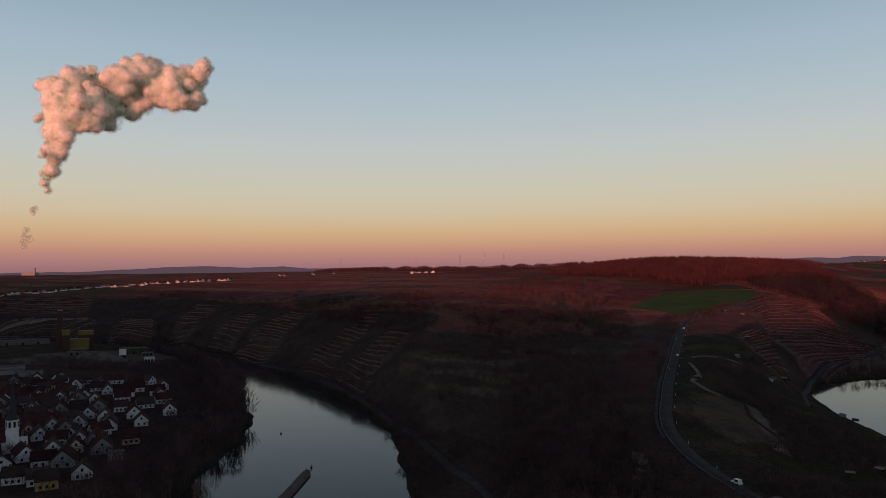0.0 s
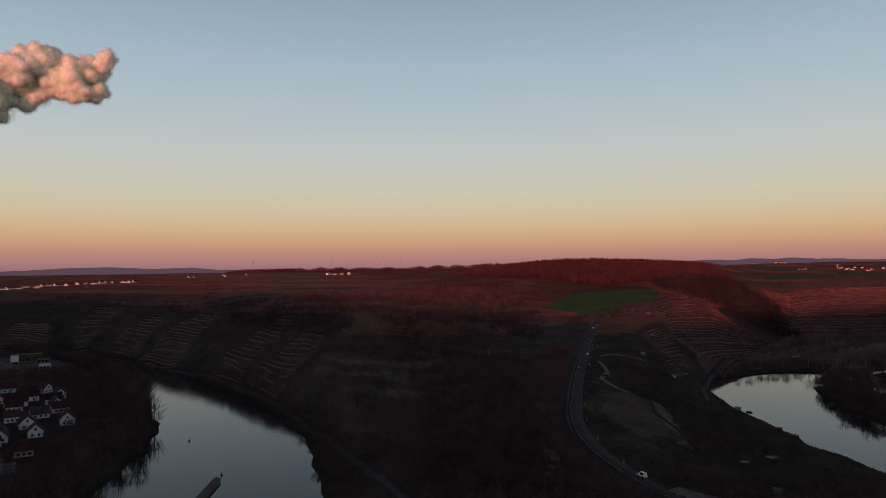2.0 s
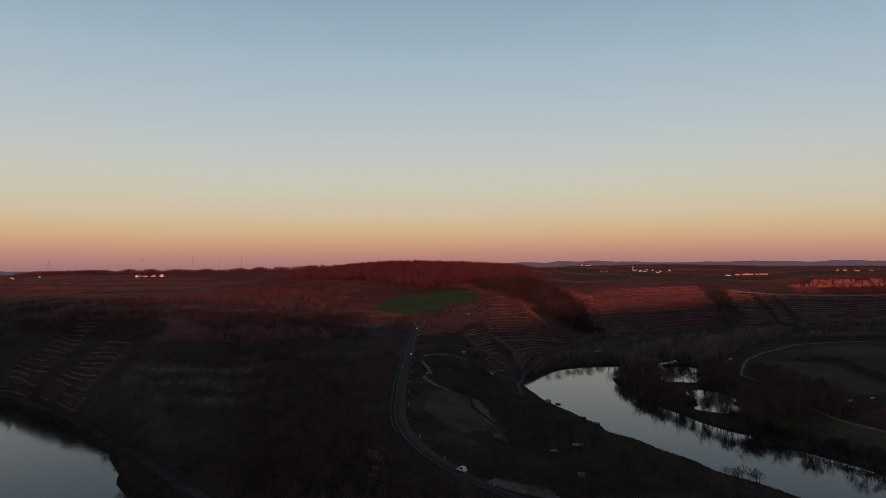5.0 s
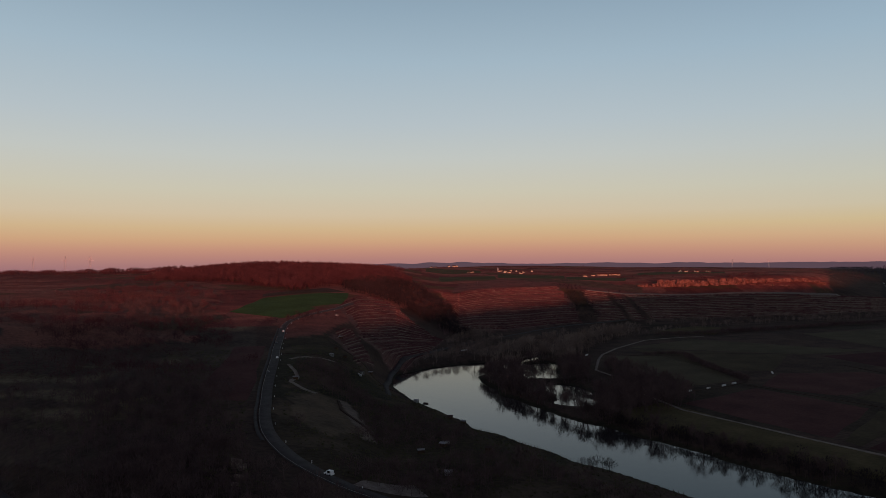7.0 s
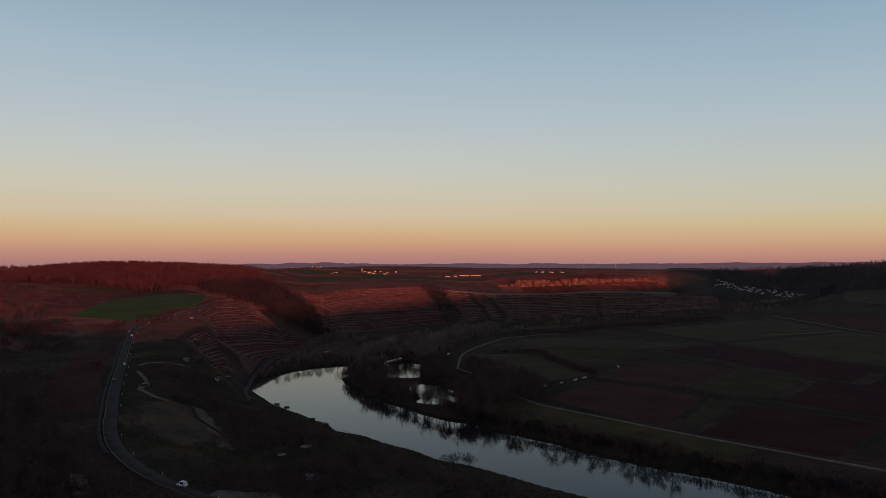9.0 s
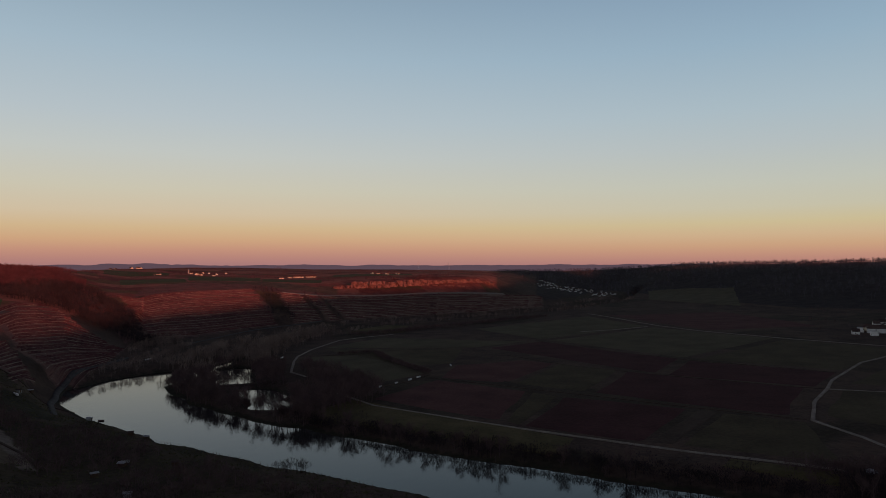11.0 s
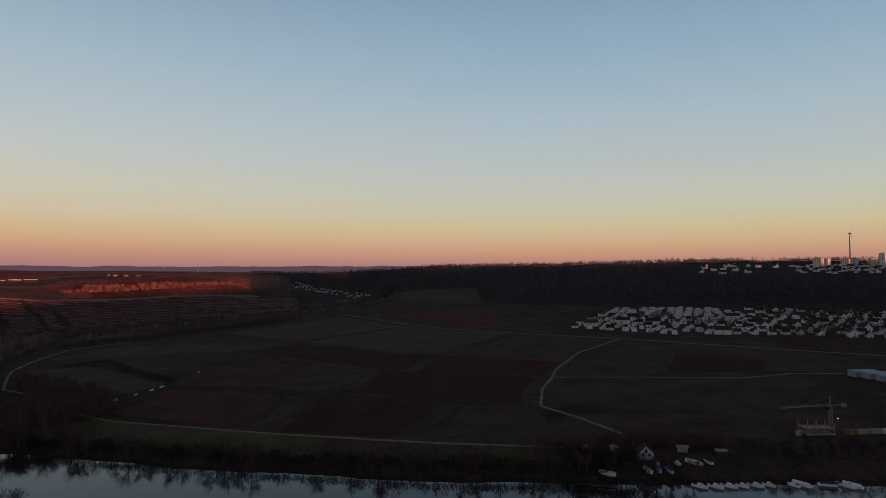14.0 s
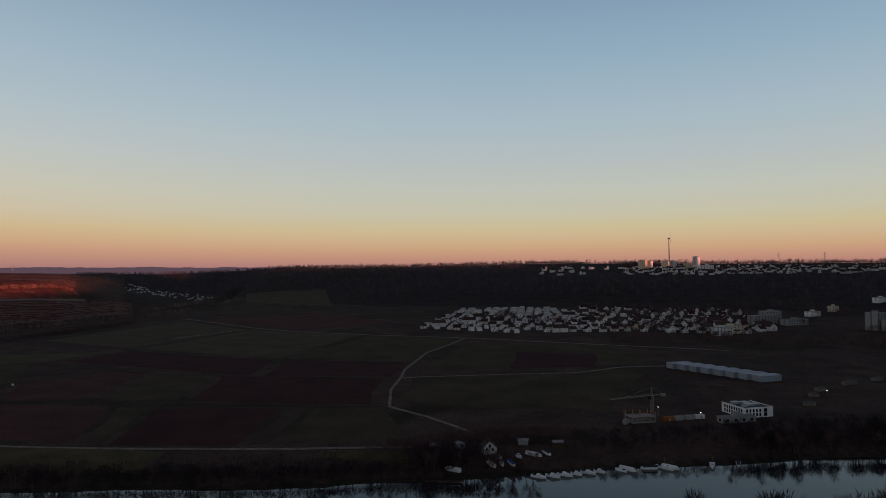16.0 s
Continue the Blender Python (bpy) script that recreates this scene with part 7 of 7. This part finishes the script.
diff = st.nodes.new("ShaderNodeBsdfDiffuse")
diff.inputs["Color"].default_value = (0.81, 0.95, 0.80, 1)
tran = st.nodes.new("ShaderNodeBsdfTranslucent")
tran.inputs["Color"].default_value = (0.81, 0.95, 0.80, 1)
mixs = st.nodes.new("ShaderNodeMixShader")
mixs.inputs[0].default_value = 0.3
outn = st.nodes.new("ShaderNodeOutputMaterial")
st.links.new(diff.outputs[0], mixs.inputs[1])
st.links.new(tran.outputs[0], mixs.inputs[2])
st.links.new(mixs.outputs[0], outn.inputs[0])


VEIL = STEAM.copy()
VEIL.name = "thin_steam"
vt = VEIL.node_tree
[n for n in vt.nodes if n.type == "MIX_SHADER"][0].inputs[0].default_value = 0.5
holes = vt.nodes.new("ShaderNodeTexNoise")
holes.inputs["Scale"].default_value, holes.inputs["Detail"].default_value = 0.038, 3
spot = vt.nodes.new("ShaderNodeNewGeometry")
thin = vt.nodes.new("ShaderNodeMapRange")
thin.inputs["From Min"].default_value, thin.inputs["From Max"].default_value = 0.34, 0.7
thin.inputs["To Min"].default_value, thin.inputs["To Max"].default_value = 0.0, 0.32
clear = vt.nodes.new("ShaderNodeBsdfTransparent")
part_clear = vt.nodes.new("ShaderNodeMixShader")
vt.links.new(spot.outputs["Position"], holes.inputs["Vector"])
vt.links.new(holes.outputs[0], thin.inputs["Value"])
vt.links.new(thin.outputs[0], part_clear.inputs[0])
vt.links.new(clear.outputs[0], part_clear.inputs[1])
full = [n for n in vt.nodes if n.type == "MIX_SHADER" and n != part_clear][0]
last = [n for n in vt.nodes if n.type == "OUTPUT_MATERIAL"][0]
vt.links.new(full.outputs[0], part_clear.inputs[2])
vt.links.new(part_clear.outputs[0], last.inputs[0])
BILLOW = bpy.data.materials.new("dense_steam")
BILLOW.use_nodes = True
soft = BILLOW.node_tree.nodes["Principled BSDF"]
soft.inputs["Base Color"].default_value = (0.83, 0.97, 0.83, 1)
soft.inputs["Roughness"].default_value = 1.0
soft.inputs["Specular IOR Level"].default_value = 0.0
soft.inputs["Subsurface Weight"].default_value = 1.0
soft.inputs["Subsurface Radius"].default_value = (1.0, 0.95, 0.85)
soft.inputs["Subsurface Scale"].default_value = 170.0
BILLOWS = bpy.data.textures.new("billows", "CLOUDS")
BILLOWS.noise_scale, BILLOWS.noise_depth = 70, 4
CURLS = bpy.data.textures.new("curls", "CLOUDS")
CURLS.noise_scale, CURLS.noise_depth = 24, 4


def steam(name, puffs, label, seed, flakes, core, wispy=False):
    """Billowing steam: a soft body wrapped in countless drifting wisps. Puffs are bearing, rise and radius in degrees, at 3700 m."""
    rr = np.random.default_rng(seed)
    dist = 3700.0
    cloud = new(name)
    ball = bmesh.new()
    bmesh.ops.create_icosphere(ball, subdivisions=2, radius=1.0)
    dirs = np.array([v.co[:] for v in ball.verts])
    tri = np.array([[v.index for v in f.verts] for f in ball.faces])
    ball.free()
    middle = [(*place(az, dist + rr.uniform(-60, 60)), 100 + dist * math.tan(radians(el)), radians(rad) * dist) for az, el, rad in puffs]
    home = Vector(middle[0][:3])
    cloud.matrix_world = pose(*home)
    if core:
        lumps = []
        for *c, r in middle:
            small = r < 34
            for i in range(8 if small else 30):
                way = rr.normal(size=3)
                way *= rr.uniform(0.1, 0.86) ** 0.6 * r / np.linalg.norm(way)
                way[2] *= 0.9
                lumps.append((np.array(c) + way, r * rr.uniform(0.24, 0.50) * core))
        for shade, grow in ((VEIL, 1), (VEIL, 4)) if wispy else ((BILLOW, 0), (VEIL, 4), (VEIL, 9)):
            body = quads("veil" if grow else "billow", np.concatenate([dirs * r + c - np.array(home) for c, r in lumps]), [], shade, np.concatenate([tri + len(dirs) * i for i in range(len(lumps))]))
            body.parent = cloud
            melt = body.modifiers.new("melt", "REMESH")
            melt.mode, melt.voxel_size, melt.use_smooth_shade = "VOXEL", 4.0 if wispy else 6.0, True
            ease = body.modifiers.new("ease", "SMOOTH")
            ease.factor, ease.iterations = 0.5, 4 if wispy else 9
            for tex, gain in ((BILLOWS, 6 if wispy else 26), (CURLS, 12 + grow * 0.9)):
                swell = body.modifiers.new("swell", "DISPLACE")
                swell.texture, swell.strength, swell.mid_level, swell.texture_coords = tex, gain, 0.45, "LOCAL"
            if grow:
                puff = body.modifiers.new("puff", "DISPLACE")
                puff.strength, puff.mid_level = grow, 0
    points = []
    for *c, r in middle:
        k = int(flakes * r * r)
        way = rr.normal(size=(k, 3))
        way /= np.linalg.norm(way, axis=1)[:, None]
        out = rr.normal(0.97, 0.15, k) if core else np.cbrt(rr.uniform(0, 1.8, k))
        q = np.array(c) + way * (r * out)[:, None]
        shred = wob(q[:, 0] / 30 + q[:, 1] / 60, q[:, 2] / 22, 1.0, seed + 3) + 0.6 * wob(q[:, 0] / 10, q[:, 2] / 9, 1.0, seed + 4)
        points.append(q[shred > 0.25 + (out - 0.98) * (4.0 if core else 1.0)])
    q = np.concatenate(points) - np.array(home)
    k = len(q)
    tips = np.concatenate([q + rr.normal(size=(k, 3)) * 0.9 for j in range(3)])
    haze = quads("haze", tips, [], STEAM, np.stack([np.arange(k), k + np.arange(k), 2 * k + np.arange(k)], 1))
    haze.parent = cloud
    return tagged(cloud, label, "cloud")


steam("steam_cloud", [(-29.7, 6.6, 0.37), (-29.4, 7.5, 0.56), (-29.2, 8.7, 0.90), (-29.0, 10.0, 1.20), (-28.8, 11.4, 1.42), (-28.9, 13.0, 1.42), (-27.9, 13.7, 1.13), (-27.3, 12.3, 1.52), (-27.1, 11.1, 1.14), (-26.0, 11.9, 1.46), (-26.0, 13.5, 1.31), (-24.9, 14.0, 1.32), (-23.9, 14.9, 1.17), (-23.9, 13.1, 1.41), (-22.7, 15.2, 1.10), (-22.5, 13.6, 1.42), (-21.5, 14.3, 1.35), (-21.1, 13.1, 1.12), (-20.1, 14.6, 1.20), (-19.2, 15.3, 0.81), (-19.7, 13.2, 0.81), (-27.0, 14.6, 0.5), (-30.1, 11.2, 0.44), (-30.0, 8.4, 0.32), (-29.9, 7.1, 0.36), (-29.6, 6.0, 0.26)], "billowing steam cloud glowing peach in the low sun", 5, 2.2, 0.9)
steam("steam_cloud", [(-30.4, 4.7, 0.26), (-30.6, 4.4, 0.26), (-31.0, 3.0, 0.3), (-31.0, 2.5, 0.42), (-31.1, 1.9, 0.28)], "small grey shreds of rising steam", 9, 1.0, 0.9, True)
